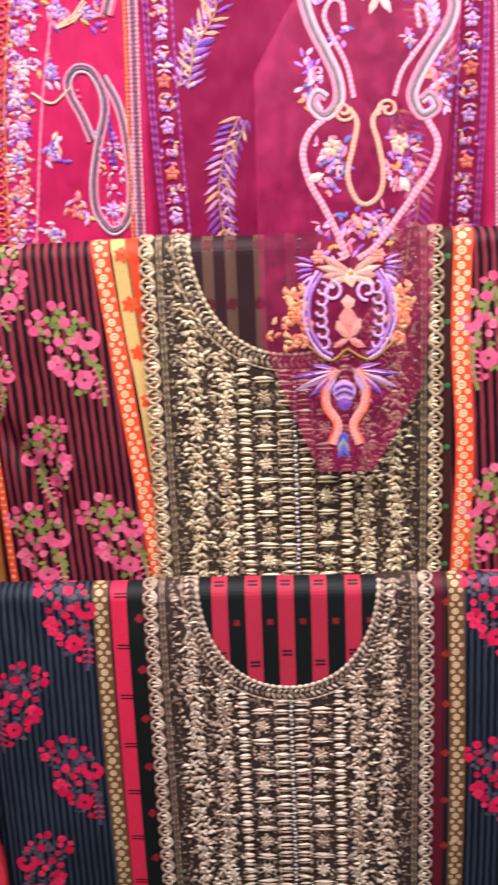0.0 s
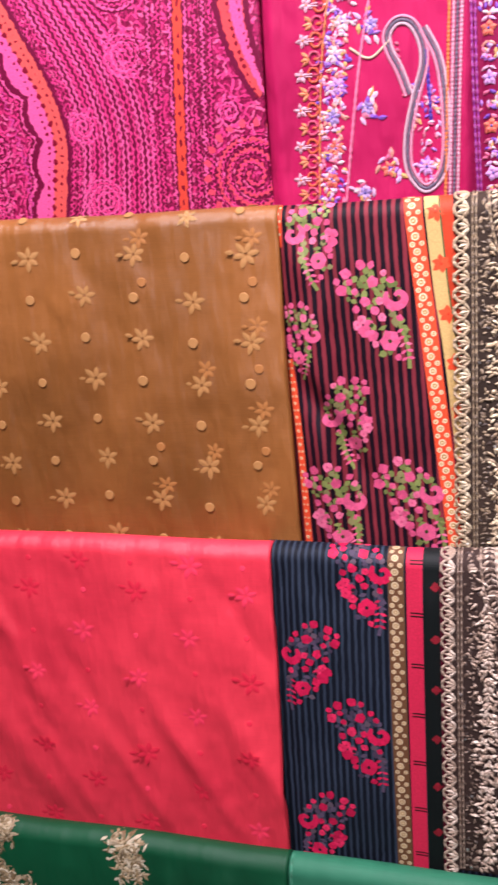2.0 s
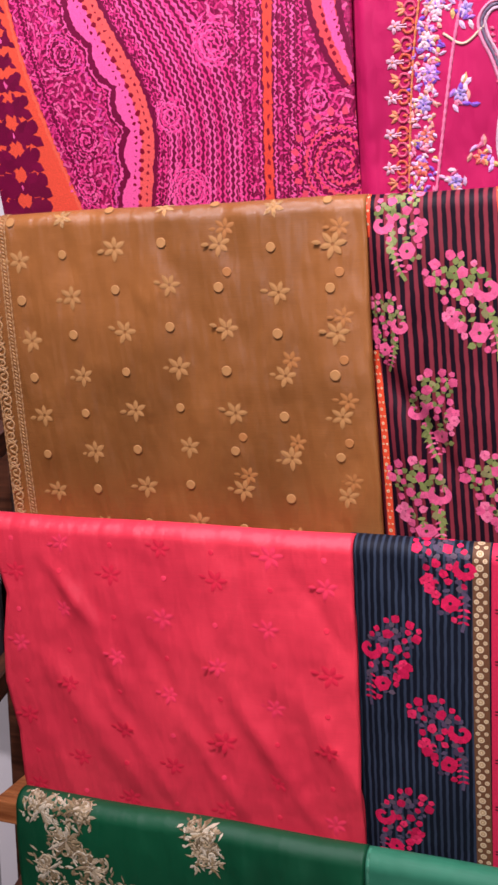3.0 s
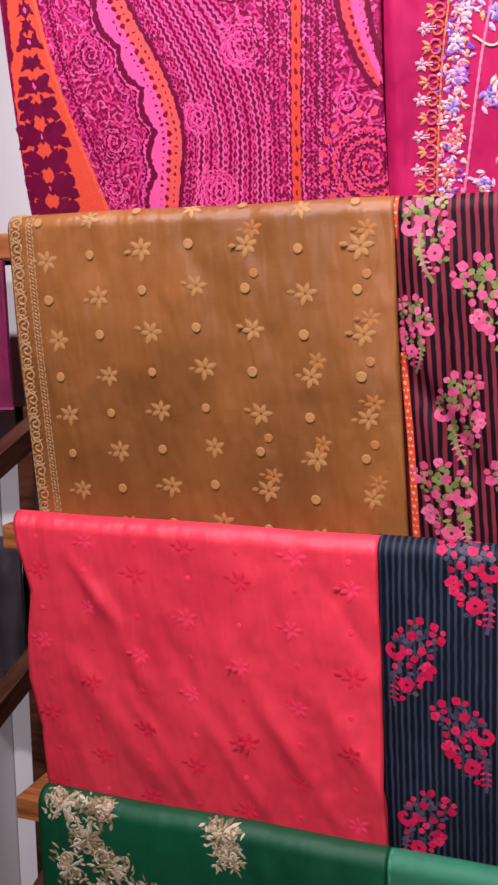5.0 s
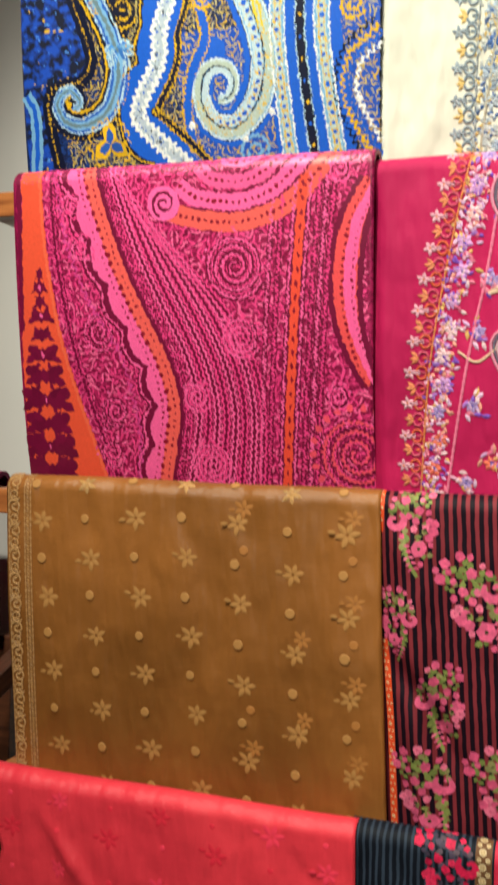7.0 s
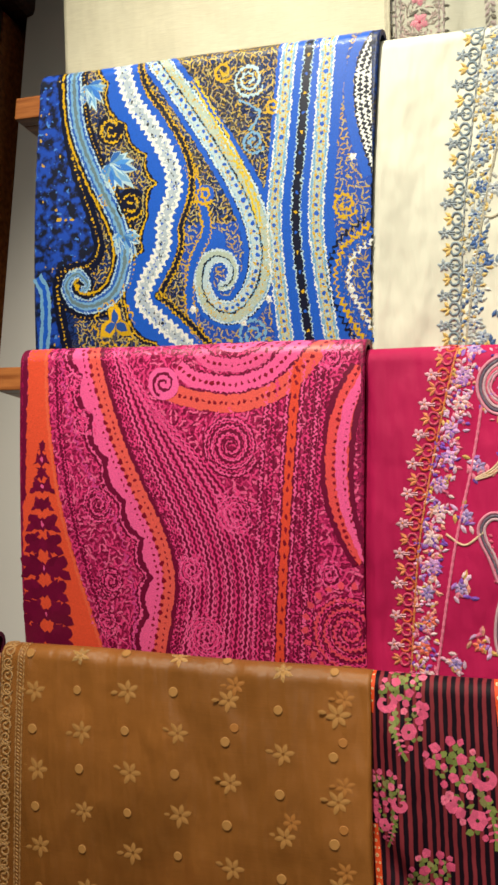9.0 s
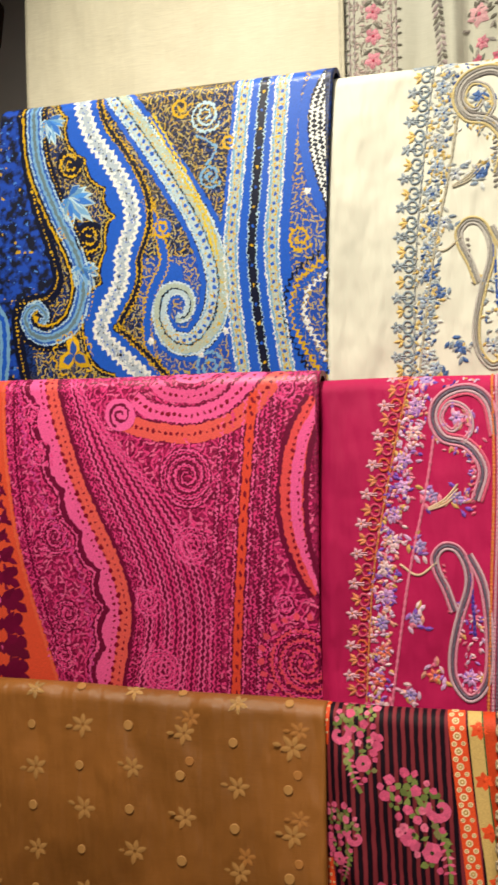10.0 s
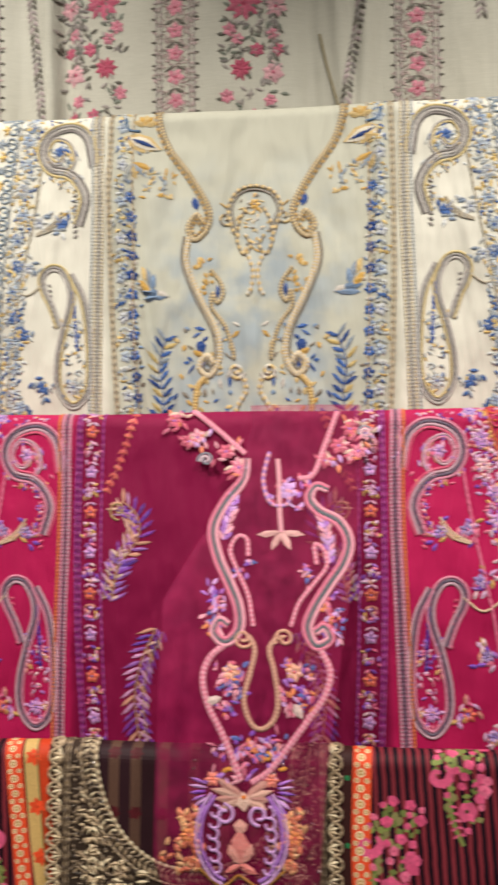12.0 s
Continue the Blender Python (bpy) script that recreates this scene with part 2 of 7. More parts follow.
# ---- stitches and prints laid on a drape; plan sizes in centimetres ----
def spline(points, step=0.25):
    """A smooth even line through a few points."""
    p = np.array(points, float)
    q = np.vstack([2 * p[0] - p[1], p, 2 * p[-1] - p[-2]])
    out = []
    for a, b, c, d in zip(q, q[1:], q[2:], q[3:]):
        t = np.linspace(0, 1, 24, endpoint=False)[:, None]
        out.append(0.5 * (2 * b + (c - a) * t + (2 * a - 5 * b + 4 * c - d) * t**2 + (3 * b - a - 3 * c + d) * t**3))
    line = np.vstack(out + [p[-1:]])
    run = np.r_[0, np.cumsum(np.hypot(*np.diff(line, axis=0).T))]
    even = np.linspace(0, run[-1], max(2, int(run[-1] / step) + 1))
    return np.stack([np.interp(even, run, line[:, k]) for k in (0, 1)], -1)


def normals(line):
    d = np.gradient(line, axis=0)
    d /= np.maximum(np.linalg.norm(d, axis=1, keepdims=True), 1e-9)
    return np.stack([-d[:, 1], d[:, 0]], -1), d


def beside(line, off):
    """The line moved sideways; off may vary along it."""
    n, _ = normals(line)
    return line + n * np.reshape(np.broadcast_to(off, len(line)), (-1, 1))


def curl(x, s, radius, turns, start=0.0, inner=0.15, step=0.2):
    """A spiral from its outside inwards."""
    a = np.linspace(0, 2 * np.pi * turns, max(8, int(abs(turns) * 2 * np.pi * radius * 0.6 / step)))
    r = radius * (1 - (1 - inner) * np.abs(a) / (2 * np.pi * abs(turns)))
    return np.stack([x + r * np.cos(a + start), s + r * np.sin(a + start)], -1)


class Work:
    """Collects stitches for one part: points in x, s, h on the drape, and the dye of each."""

    def __init__(self, drape, base=0.0006, seed=1, span=(-99.0, 99.0), wobble=0.0):
        self.span, self.wobble = span, wobble
        self.drape, self.base, self.v, self.f, self.c, self.rng, self.n = drape, base, [], [], [], random.Random(seed), 0

    def add(self, points, faces, dye):
        """points: rows of x, s (cm) and h (mm) over the base."""
        self.v.append(np.asarray(points, float))
        self.f += [tuple(i + self.n for i in f) for f in faces]
        k = len(points)
        dye = np.asarray(dye, float)
        self.c.append(np.broadcast_to(dye, (k, 3)))
        self.n += k

    def shade(self, dye, amount=0.18):
        k = 1 + self.rng.uniform(-amount, amount)
        return tuple(min(1.0, c * k) for c in dye)

    def cord(self, line, width, dye, height=0.6, other=None, beat=3, knot=0.0):
        """A laid cord: a raised rib along the line; other, beat: a second dye that alternates; knot: swelling."""
        line = np.asarray(line, float)
        m = len(line)
        n, _ = normals(line)
        i = np.arange(m)
        swell = 1 + knot * np.where((i // beat) % 2, 1, -1)
        cols = []
        for a, h in ((-0.5, 0.0), (-0.28, 0.8), (0.0, 1.0), (0.28, 0.8), (0.5, 0.0)):
            cols.append(np.c_[line + n * (a * width * swell)[:, None], h * height * swell])
        pts = np.stack(cols, 1).reshape(-1, 3)
        faces = [(5 * j + k, 5 * j + k + 1, 5 * j + k + 6, 5 * j + k + 5) for j in range(m - 1) for k in range(4)]
        col = np.tile(np.array(dye, float), (m, 1))
        if other is not None:
            col[(i // beat) % 2 == 1] = other
        self.add(pts, faces, np.repeat(col, 5, 0))

    def band(self, left, right, dye, h=0.0, across=3, scallop=0.0, wave=1.2):
        """A flat printed band between two lines."""
        a, b = np.asarray(left, float), np.asarray(right, float)
        m = max(len(a), len(b))
        if m < 10:
            m = max(4, int(np.hypot(*(a[-1] - a[0])) / 0.35))
        g = lambda line: np.stack([np.interp(np.linspace(0, 1, m), np.linspace(0, 1, len(line)), line[:, k]) for k in (0, 1)], -1)
        a, b = g(a), g(b)
        if scallop:
            run = np.r_[0, np.cumsum(np.hypot(*np.diff(a, axis=0).T))]
            side = (a - b) / np.maximum(np.linalg.norm(a - b, axis=1, keepdims=True), 1e-6)
            a = a + side * (scallop * np.abs(np.sin(np.pi * run / wave)))[:, None]
        across = max(across, math.ceil(np.linalg.norm(a - b, axis=1).max() / 0.35))
        t = np.linspace(0, 1, across + 1)[None, :, None]
        p = a[:, None] * (1 - t) + b[:, None] * t
        k = across + 1
        self.add(np.c_[p.reshape(-1, 2), np.full(m * k, h)], [(k * j + c, k * j + c + 1, k * j + k + c + 1, k * j + k + c) for j in range(m - 1) for c in range(across)], dye)

    def stripe(self, line, width, dye, h=0.0, **more):
        line = np.asarray(line, float)
        w = np.broadcast_to(width, len(line)) / 2
        self.band(beside(line, -w), beside(line, w), dye, h, max(1, int(np.max(w) / 0.35)), **more)

    def squiggle(self, line, width, dye, h=0.0, swing=0.18, wave=0.7):
        """A printed line that wavers from side to side."""
        fine = spline(line[:: max(1, len(line) // 40)], 0.09)
        run = np.arange(len(fine)) * 0.09
        self.band(beside(fine, swing * np.sin(2 * np.pi * run / wave) - width / 2), beside(fine, swing * np.sin(2 * np.pi * run / wave) + width / 2), dye, h, 1)

    def petal(self, x, s, turn, long, wide, dye, high=0.5, h=0.0):
        """A padded stitch shape that starts at x, s and points along turn (degrees, clockwise from +x)."""
        c, d = math.cos(radians(turn)), math.sin(radians(turn))
        shape = ((0.0, 0.0, 0.0), (0.25, 0.4, 0.0), (0.62, 0.48, 0.0), (1.0, 0.0, 0.0), (0.62, -0.48, 0.0), (0.25, -0.4, 0.0), (0.5, 0.0, 1.0))
        u = self.rng.uniform
        shape = [(a + u(-0.07, 0.07), b + u(-0.09, 0.09), e) for a, b, e in shape]
        pts = [(x + long * a * c - wide * b * d, s + long * a * d + wide * b * c, h + high * e) for a, b, e in shape]
        dye = self.shade(dye)
        self.add(pts, [(i, (i + 1) % 6, 6) for i in range(6)], dye)

    def flower(self, x, s, radius, petals, dye, heart, turn=0.0, high=0.6, wide=0.75, h=0.0):
        for k in range(petals):
            self.petal(x, s, turn + 360 * k / petals, radius, radius * wide * 5 / max(petals, 4), dye, high, h)
        self.disc(x, s, radius * 0.2, heart, high + 0.25 + h)

    def disc(self, x, s, radius, dye, high=0.3, sides=8, tilt=0.0, rim=0.0):
        k = self.rng.uniform(0, 6)
        pts = [(x + radius * math.cos(k + 2 * math.pi * i / sides), s + radius * math.sin(k + 2 * math.pi * i / sides), rim + tilt * math.cos(2 * math.pi * i / sides)) for i in range(sides)]
        self.add(pts + [(x, s, high)], [(i, (i + 1) % sides, sides) for i in range(sides)], self.shade(dye, 0.1))

    def frond(self, line, dyes, long=1.2, wide=0.45, every=0.7, open_=50, stem=None):
        """A stem with pairs of leaves."""
        line = np.asarray(line, float)
        _, d = normals(line)
        if stem is not None:
            self.cord(line, 0.15, stem, 0.5)
        gap = max(1, int(every / max(1e-6, np.hypot(*(line[1] - line[0])))))
        for j in range(0, len(line), gap):
            turn = math.degrees(math.atan2(d[j, 1], d[j, 0]))
            for side in (-1, 1):
                self.petal(*line[j], turn + side * open_, long * self.rng.uniform(0.75, 1.15), wide, self.rng.choice(dyes))

    def scatter(self, count, x0, x1, s0, s1, dyes, long=0.5, wide=0.25, keep=None):
        for _ in range(count):
            x, s = self.rng.uniform(x0, x1), self.rng.uniform(s0, s1)
            if keep is None or keep(x, s):
                self.petal(x, s, self.rng.uniform(0, 360), long * self.rng.uniform(0.5, 1.3), wide * self.rng.uniform(0.6, 1.2), self.rng.choice(dyes))

    def twigs(self, x0, x1, s0, s1, dyes, pitch=0.66, wide=0.17, keep=None):
        """Short hooked printed strokes that fill a ground between the motifs."""
        for gx in np.arange(x0, x1, pitch):
            for gs in np.arange(s0, s1, pitch):
                x, s = gx + self.rng.uniform(-0.2, 0.2), gs + self.rng.uniform(-0.2, 0.2)
                if keep is not None and not keep(x, s):
                    continue
                turn, bend, n = self.rng.uniform(0, 6.283), self.rng.choice((-1, 1)) * self.rng.uniform(1.0, 4.2), 7
                a = turn + bend * np.linspace(-0.5, 0.5, n) ** 2 * np.sign(np.linspace(-0.5, 0.5, n) + 0.2) * 2.2
                d = np.stack([np.cos(a), np.sin(a)], -1) * pitch * self.rng.uniform(0.17, 0.3)
                line = np.cumsum(d, 0)
                line += np.array([x, s]) - line.mean(0)
                side = np.stack([-np.sin(a), np.cos(a)], -1) * (wide * np.array([0.3, 0.5, 0.45, 0.55, 0.42, 0.5, 0.3]))[:, None]
                pts = np.c_[np.vstack([line - side, line + side]), np.zeros(2 * n)]
                self.add(pts, [(j, j + 1, n + j + 1, n + j) for j in range(n - 1)], self.shade(self.rng.choice(dyes), 0.12))

    def pair(self, centre, *named):
        """Makes the part, and the same once more turned over about x = centre."""
        self.make(*named)
        self.v = [q * (-1, 1, 1) + (2 * centre, 0, 0) for q in self.v]
        self.f = [tuple(reversed(f)) for f in self.f]
        self.make(*named)

    def make(self, name, parent, material, label="", kind=""):
        p = np.vstack(self.v).copy()
        a, b = p[:, 0].copy(), p[:, 1].copy()
        if self.wobble:
            for k, (fx, fs) in enumerate(((9.1, 4.3), (-5.7, 8.9), (14.3, -11.9), (-17.1, -6.7), (3.1, 2.3))):
                p[:, 0] += self.wobble * np.sin(fx * a + fs * b + k)
                p[:, 1] += self.wobble * np.cos(fs * a - fx * b + 2 * k)
        p[:, 0] = np.clip(p[:, 0], *self.span)
        at = self.drape.at(p[:, 0] / 100, np.maximum(p[:, 1], -2.0) / 100, self.base + p[:, 2] / 1000)
        mesh = bpy.data.meshes.new(name)
        mesh.from_pydata(at.tolist(), [], self.f)
        mesh.materials.append(material)
        dye = mesh.color_attributes.new("dye", "FLOAT_COLOR", "POINT")
        col = np.ones((len(p), 4), np.float32)
        col[:, :3] = np.vstack(self.c)
        dye.data.foreach_set("color", col.ravel())
        ob = new(name, mesh)
        ob.parent = parent
        return tagged(ob, label, kind=kind)


def settle(drape, x, s, turn=0.0, h=0.0008, scale=1.0):
    """The pose of a small flat thing that lies on the drape at x, s (cm)."""
    p = drape.at(x / 100, s / 100, h)
    right = drape.at(x / 100 + 0.002, s / 100, h) - p
    down = drape.at(x / 100, s / 100 + 0.002, h) - p
    X = Vector(right).normalized()
    Y = -Vector(down).normalized()
    Z = X.cross(Y).normalized()
    Y = Z.cross(X)
    m = Matrix((X, Y, Z)).transposed().to_4x4()
    m.translation = Vector(p)
    return m @ pose(0, 0, 0, 0, 0, turn) @ Matrix.Scale(scale, 4)


def star_mesh(name, material, arms=6, long=0.0128, wide=0.0068):
    """Six raised petals round a slit heart, with a bud on one side."""
    bm = bmesh.new()
    for k in range(arms + 1):
        a = 2 * math.pi * k / arms + 0.3
        r0, L, W = (0.0018, long * (1.0, 0.86, 1.06, 0.92, 1.02, 0.84)[k % 6], wide) if k < arms else (0.0, long * 0.75, wide * 0.8)
        base = Vector((0, 0, 0)) if k < arms else Vector((-long * 0.95, 0.0005, 0))
        a = a if k < arms else math.pi
        c, d = Vector((math.cos(a), math.sin(a), 0)), Vector((-math.sin(a), math.cos(a), 0))
        rim = [bm.verts.new(base + c * (r0 + L * u) + d * (W * v)) for u, v in ((0, -0.14), (0.35, -0.45), (0.72, -0.36), (1.0, 0.0), (0.72, 0.36), (0.35, 0.45), (0, 0.14))]
        mid = bm.verts.new(base + c * (r0 + L * 0.5) + Vector((0, 0, 0.0004)))
        for i in range(7):
            bm.faces.new((rim[i], rim[(i + 1) % 7], mid))
    mesh = bpy.data.meshes.new(name)
    bm.to_mesh(mesh)
    bm.free()
    mesh.materials.append(material)
    return mesh


def dot_mesh(name, material, radius=0.0055):
    bm = bmesh.new()
    rings = [[bm.verts.new((radius * k * math.cos(2 * math.pi * i / 14), radius * k * math.sin(2 * math.pi * i / 14), h)) for i in range(14)] for k, h in ((1.0, 0.0), (0.86, 0.0007))]
    for i in range(14):
        bm.faces.new((rings[0][i], rings[0][(i + 1) % 14], rings[1][(i + 1) % 14], rings[1][i]))
    bm.faces.new(rings[1])
    mesh = bpy.data.meshes.new(name)
    bm.to_mesh(mesh)
    bm.free()
    mesh.materials.append(material)
    return mesh


def lay(name, mesh, m, parent):
    ob = new(name, mesh)
    ob.parent = parent
    ob.matrix_world = m
    return ob


# ---- drapes ----
def edge(*rows):
    """An edge as a function of s, from rows of s, x in cm."""
    ss, xx = [r[0] / 100 for r in rows], [r[1] / 100 for r in rows]
    return lambda s: np.interp(s, ss, xx)


CORAL_FOLDS = [(-0.75 + 0.115 * i, 0.016 + 0.004 * (i % 3), (0.0042, 0.003, 0.0048)[i % 3], 0.55 + 0.12 * (i % 2), 0.06 + 0.05 * (i % 3), 0.2 + 0.06 * (i % 3)) for i in range(-2, 4)]
CORAL_FOLDS += [(-0.77 + 0.083 * i, 0.011 + 0.003 * (i % 2), (0.0035, -0.003, 0.0028)[i % 3], 0.75 - 0.2 * (i % 3), (0.03, 0.11, 0.2, 0.27)[i % 4], (0.1, 0.2, 0.27, 0.38)[i % 4]) for i in range(-1, 6)]
CORAL_FOLDS += [(-0.80 + 0.09 * i, 0.012, 0.003, 0.6, 0.2 + 0.03 * (i % 2), 0.34) for i in range(4)]
D = {
    "green": Drape(TOPS[0], 1.047, 0.12, seed=1.0, ripple=0.0012, folds=[(-0.62 + 0.07 * i, 0.012, 0.004, 0.0, 0.0, 0.4) for i in range(5)]),
    "teal": Drape(TOPS[0] - 0.003, 1.05, 0.12, seed=1.5),
    "coral": Drape(TOPS[1] + 0.001, 1.039, 0.12, seed=2.0, folds=CORAL_FOLDS, ripple=0.0008),
    "black": Drape(TOPS[1], 1.045, 0.13, seed=3.0, folds=[(-0.325, 0.012, 0.003, 0.0, 0.02, 0.4), (-0.338, 0.01, -0.006, 0.0, 0.0, 0.4), (-0.318, 0.005, 0.007, 0.0, 0.0, 0.02), (-0.3, 0.006, -0.006, 0.1, 0.0, 0.03), (-0.284, 0.005, 0.006, 0.0, 0.0, 0.02), (-0.27, 0.006, -0.004, 0.0, 0.0, 0.04), (-0.175, 0.008, 0.003, 0.0, 0.02, 0.4)]),
    "tan": Drape(TOPS[2], 1.038, 0.11, seed=4.0, folds=[(-0.50, 0.012, 0.0018, 0.05, 0.0, 0.16), (-0.36, 0.02, 0.002, -0.1, 0.0, 0.3)]),
    "maroon": Drape(TOPS[2], 1.040, 0.12, seed=5.0, folds=[(-0.346, 0.014, -0.022, 0.03, 0.0, 0.5), (-0.31, 0.016, 0.011, 0.09, 0.03, 0.5), (-0.275, 0.010, -0.006, 0.06, 0.1, 0.32), (-0.412, 0.013, -0.012, 0.55, 0.17, 0.25), (-0.152, 0.007, 0.003, 0.03, 0.02, 0.4)]),
    "pink": Drape(TOPS[3], 1.022, 0.22, seed=6.0, ripple=0.0006),
    "magenta": Drape(TOPS[3] - 0.010, 1.030, 0.16, seed=7.0, folds=[(-0.363, 0.017, -0.034, 0.0, 0.0, 0.5), (-0.335, 0.007, 0.004, 0.01, 0.0, 0.5), (-0.30, 0.02, 0.003, 0.0, 0.0, 0.2), (-0.142, 0.006, 0.005, 0.0, 0.0, 0.5), (-0.128, 0.006, -0.004, 0.0, 0.0, 0.5), (0.21, 0.006, 0.005, 0.03, 0.0, 0.5)]),
    "blue": Drape(TOPS[4], 1.017, 0.22, seed=8.0, ripple=0.0006),
    "cream": Drape(TOPS[4] - 0.010, 1.026, 0.2, seed=9.0, folds=[(-0.362, 0.017, -0.03, -0.03, 0.0, 0.5), (-0.333, 0.007, 0.004, -0.04, 0.0, 0.5), (-0.30, 0.018, 0.004, -0.1, 0.0, 0.16), (-0.128, 0.009, 0.007, 0.17, 0.05, 0.5), (-0.105, 0.007, -0.005, 0.15, 0.08, 0.5), (0.2, 0.008, 0.006, 0.0, 0.0, 0.5)]),
    "white": Drape(TOPS[5], 1.04, 0.16, seed=10.0, folds=[(-0.62 + 0.11 * i, 0.02, 0.0035, 0.0, 0.0, 0.5) for i in range(4)]),
    "beige": Drape(TOPS[5], 1.045, 0.16, seed=11.0, folds=[(-0.208, 0.012, 0.012, 0.0, 0.0, 0.5), (-0.19, 0.01, -0.008, 0.0, 0.0, 0.5), (-0.25, 0.014, -0.006, 0.0, 0.0, 0.5), (0.14, 0.01, 0.01, 0.06, 0.0, 0.5), (0.2, 0.012, 0.012, -0.04, 0.0, 0.5), (0.11, 0.012, -0.007, 0.03, 0.0, 0.5)]),
    "organza": Drape(TOPS[3] - 0.004, 1.028, 0.0, seed=12.0, bulge=lambda x, s: 0.03 * smooth(s, 0.02, 0.33) * (1 - 0.75 * smooth(s, 0.42, 0.6))),
}


# ---- tan shawl: sheer satin with raised blossoms and spots ----
def tan_shawl():
    ob = thing("tan_shawl", "folded sheer tan shawl with raised pale blossoms draped over a rail", "shawl")
    d = D["tan"]
    sheet("cloth", d, edge((0, -78.9), (20, -79.0), (40, -78.6)), edge((0, -32.9), (14, -32.6), (40, -31.8)), -0.1, 0.40, fabric("tan_satin", lin("9E6430"), lin("68401A"), 0.38, 0.1, 4.2, 0.45, 0.06, 1.8), ob, "sheer tan satin")
    pale = fabric("tan_blossom", lin("AA7A46"), lin("9E703E"), 0.6, 0.1)
    faint = fabric("tan_blossom_beneath", lin("A46C38"), lin("9A6432"), 0.6, 0.1)
    star, dot, ghost, spot_ = star_mesh("blossom", pale), dot_mesh("spot", pale), star_mesh("blossom_beneath", faint), dot_mesh("spot_beneath", faint)
    k = random.Random(5)
    crest = (6.6, 6.15, 5.6, 5.25, 5.6, 6.15, 5.9)
    for j in range(-1, 8):
        for i in range(7):
            s = crest[i] + 4.55 * j
            x = -74.0 + 6.28 * i + 0.073 * (1 - i / 9) * (s - 6.6)
            if s < 0.5 or s > 38.5:
                continue
            s += k.uniform(-0.15, 0.15)
            if (i + j) % 2 == 0 and s < 2.5:
                w = Work(d, 0.0006, 400 + i)
                w.flower(x, s + 0.2, 1.3, 6, lin("B88A52"), lin("AC7E48"), 20, 0.5, 0.5)
                w.make("blossom", ob, THREAD)
            elif (i + j) % 2 == 0:
                lay("blossom", star, settle(d, x, s, k.uniform(-14, 14), h=0.0005, scale=k.uniform(0.92, 1.06)), ob)
                if i > 3 and k.random() < 0.7:
                    lay("blossom_beneath", ghost, settle(d, x + 0.7, s - 1.7, k.uniform(-8, 8), h=0.0004, scale=0.85), ob)
            else:
                lay("spot", dot, settle(d, x - 0.5, s, scale=k.uniform(0.95, 1.1)), ob)
                if i > 3 and k.random() < 0.5:
                    lay("spot_beneath", spot_, settle(d, x + 0.5, s - 1.6, h=0.0004, scale=0.95), ob)
    lace = Work(d, 0.0004, 3)
    gold, light = lin("A87848"), lin("BA8C58")
    lx = lambda s: -77.7
    for s in np.arange(0.5, 38, 1.5):
        lace.cord(curl(lx(s) - 0.1, s, 0.82, 1.3, 0.4 + 3.1 * (int(s / 1.5) % 2), 0.25, 0.16), 0.26, light, 0.8)
        lace.cord(spline([(lx(s) - 0.5, s + 0.2), (lx(s) + 0.35, s + 0.7), (lx(s) - 0.2, s + 1.4)], 0.16), 0.24, light, 0.7)
        lace.disc(lx(s) - 0.72, s + 0.75, 0.16, light, 0.5)
    for off in (-0.95, 1.3, 2.1):
        lace.cord(spline([(lx(0) + off, 0.2), (lx(0) + off, 20), (lx(0) + off, 39)], 0.2), 0.2, gold, 0.5, light, 2, 0.2)
    for s in np.arange(0.3, 38, 0.42):
        lace.petal(lx(0) + 1.45, s, 35, 0.6, 0.26, light, 0.5)
    lace.make("lace_border", ob, THREAD, "looped tan lace border")
    return ob


# ---- coral shawl ----
def coral_shawl():
    ob = thing("coral_shawl", "folded coral pink shawl with tonal woven blossoms, softly creased", "shawl")
    d = D["coral"]
    sheet("cloth", d, edge((0, -80.6), (5, -80.0), (11, -78.6), (17, -79.8), (23, -80.4), (30, -79.4), (37, -79.9), (42, -79.6)), edge((0, -34.5), (16, -34.3), (42, -34.2)), -0.1, 0.42, fabric("coral_satin", lin("F03E4E"), lin("E03246"), 0.42, 0.12, 6.0, 0.4, 0.06, 1.7), ob)
    deep, bright = fabric("coral_blossom", lin("DC2A42"), lin("D4263E"), 0.55), fabric("coral_blossom_light", lin("F03C58"), lin("E63450"), 0.55)
    k = random.Random(8)
    kinds = [(star_mesh("blossom", deep), dot_mesh("spot", deep)), (star_mesh("blossom", bright), dot_mesh("spot", bright))]
    for j in range(8):
        for i in range(8):
            x, s = -77.0 + 6.6 * i - 0.05 * j + k.uniform(-0.3, 0.3), 3.0 + 4.9 * j - 0.12 * i + k.uniform(-0.4, 0.4)
            if x > -35.5 or s > 40 or x < -79:
                continue
            star, dot = kinds[k.random() < 0.4]
            if s < 3.5:
                s = 3.8
            if (i + j) % 2:
                lay("blossom", star, settle(d, x, s, k.uniform(-15, 15), h=0.0003, scale=k.uniform(0.85, 1.1)), ob)
            else:
                lay("spot", dot, settle(d, x, s, h=0.0001, scale=0.6), ob)
    return ob


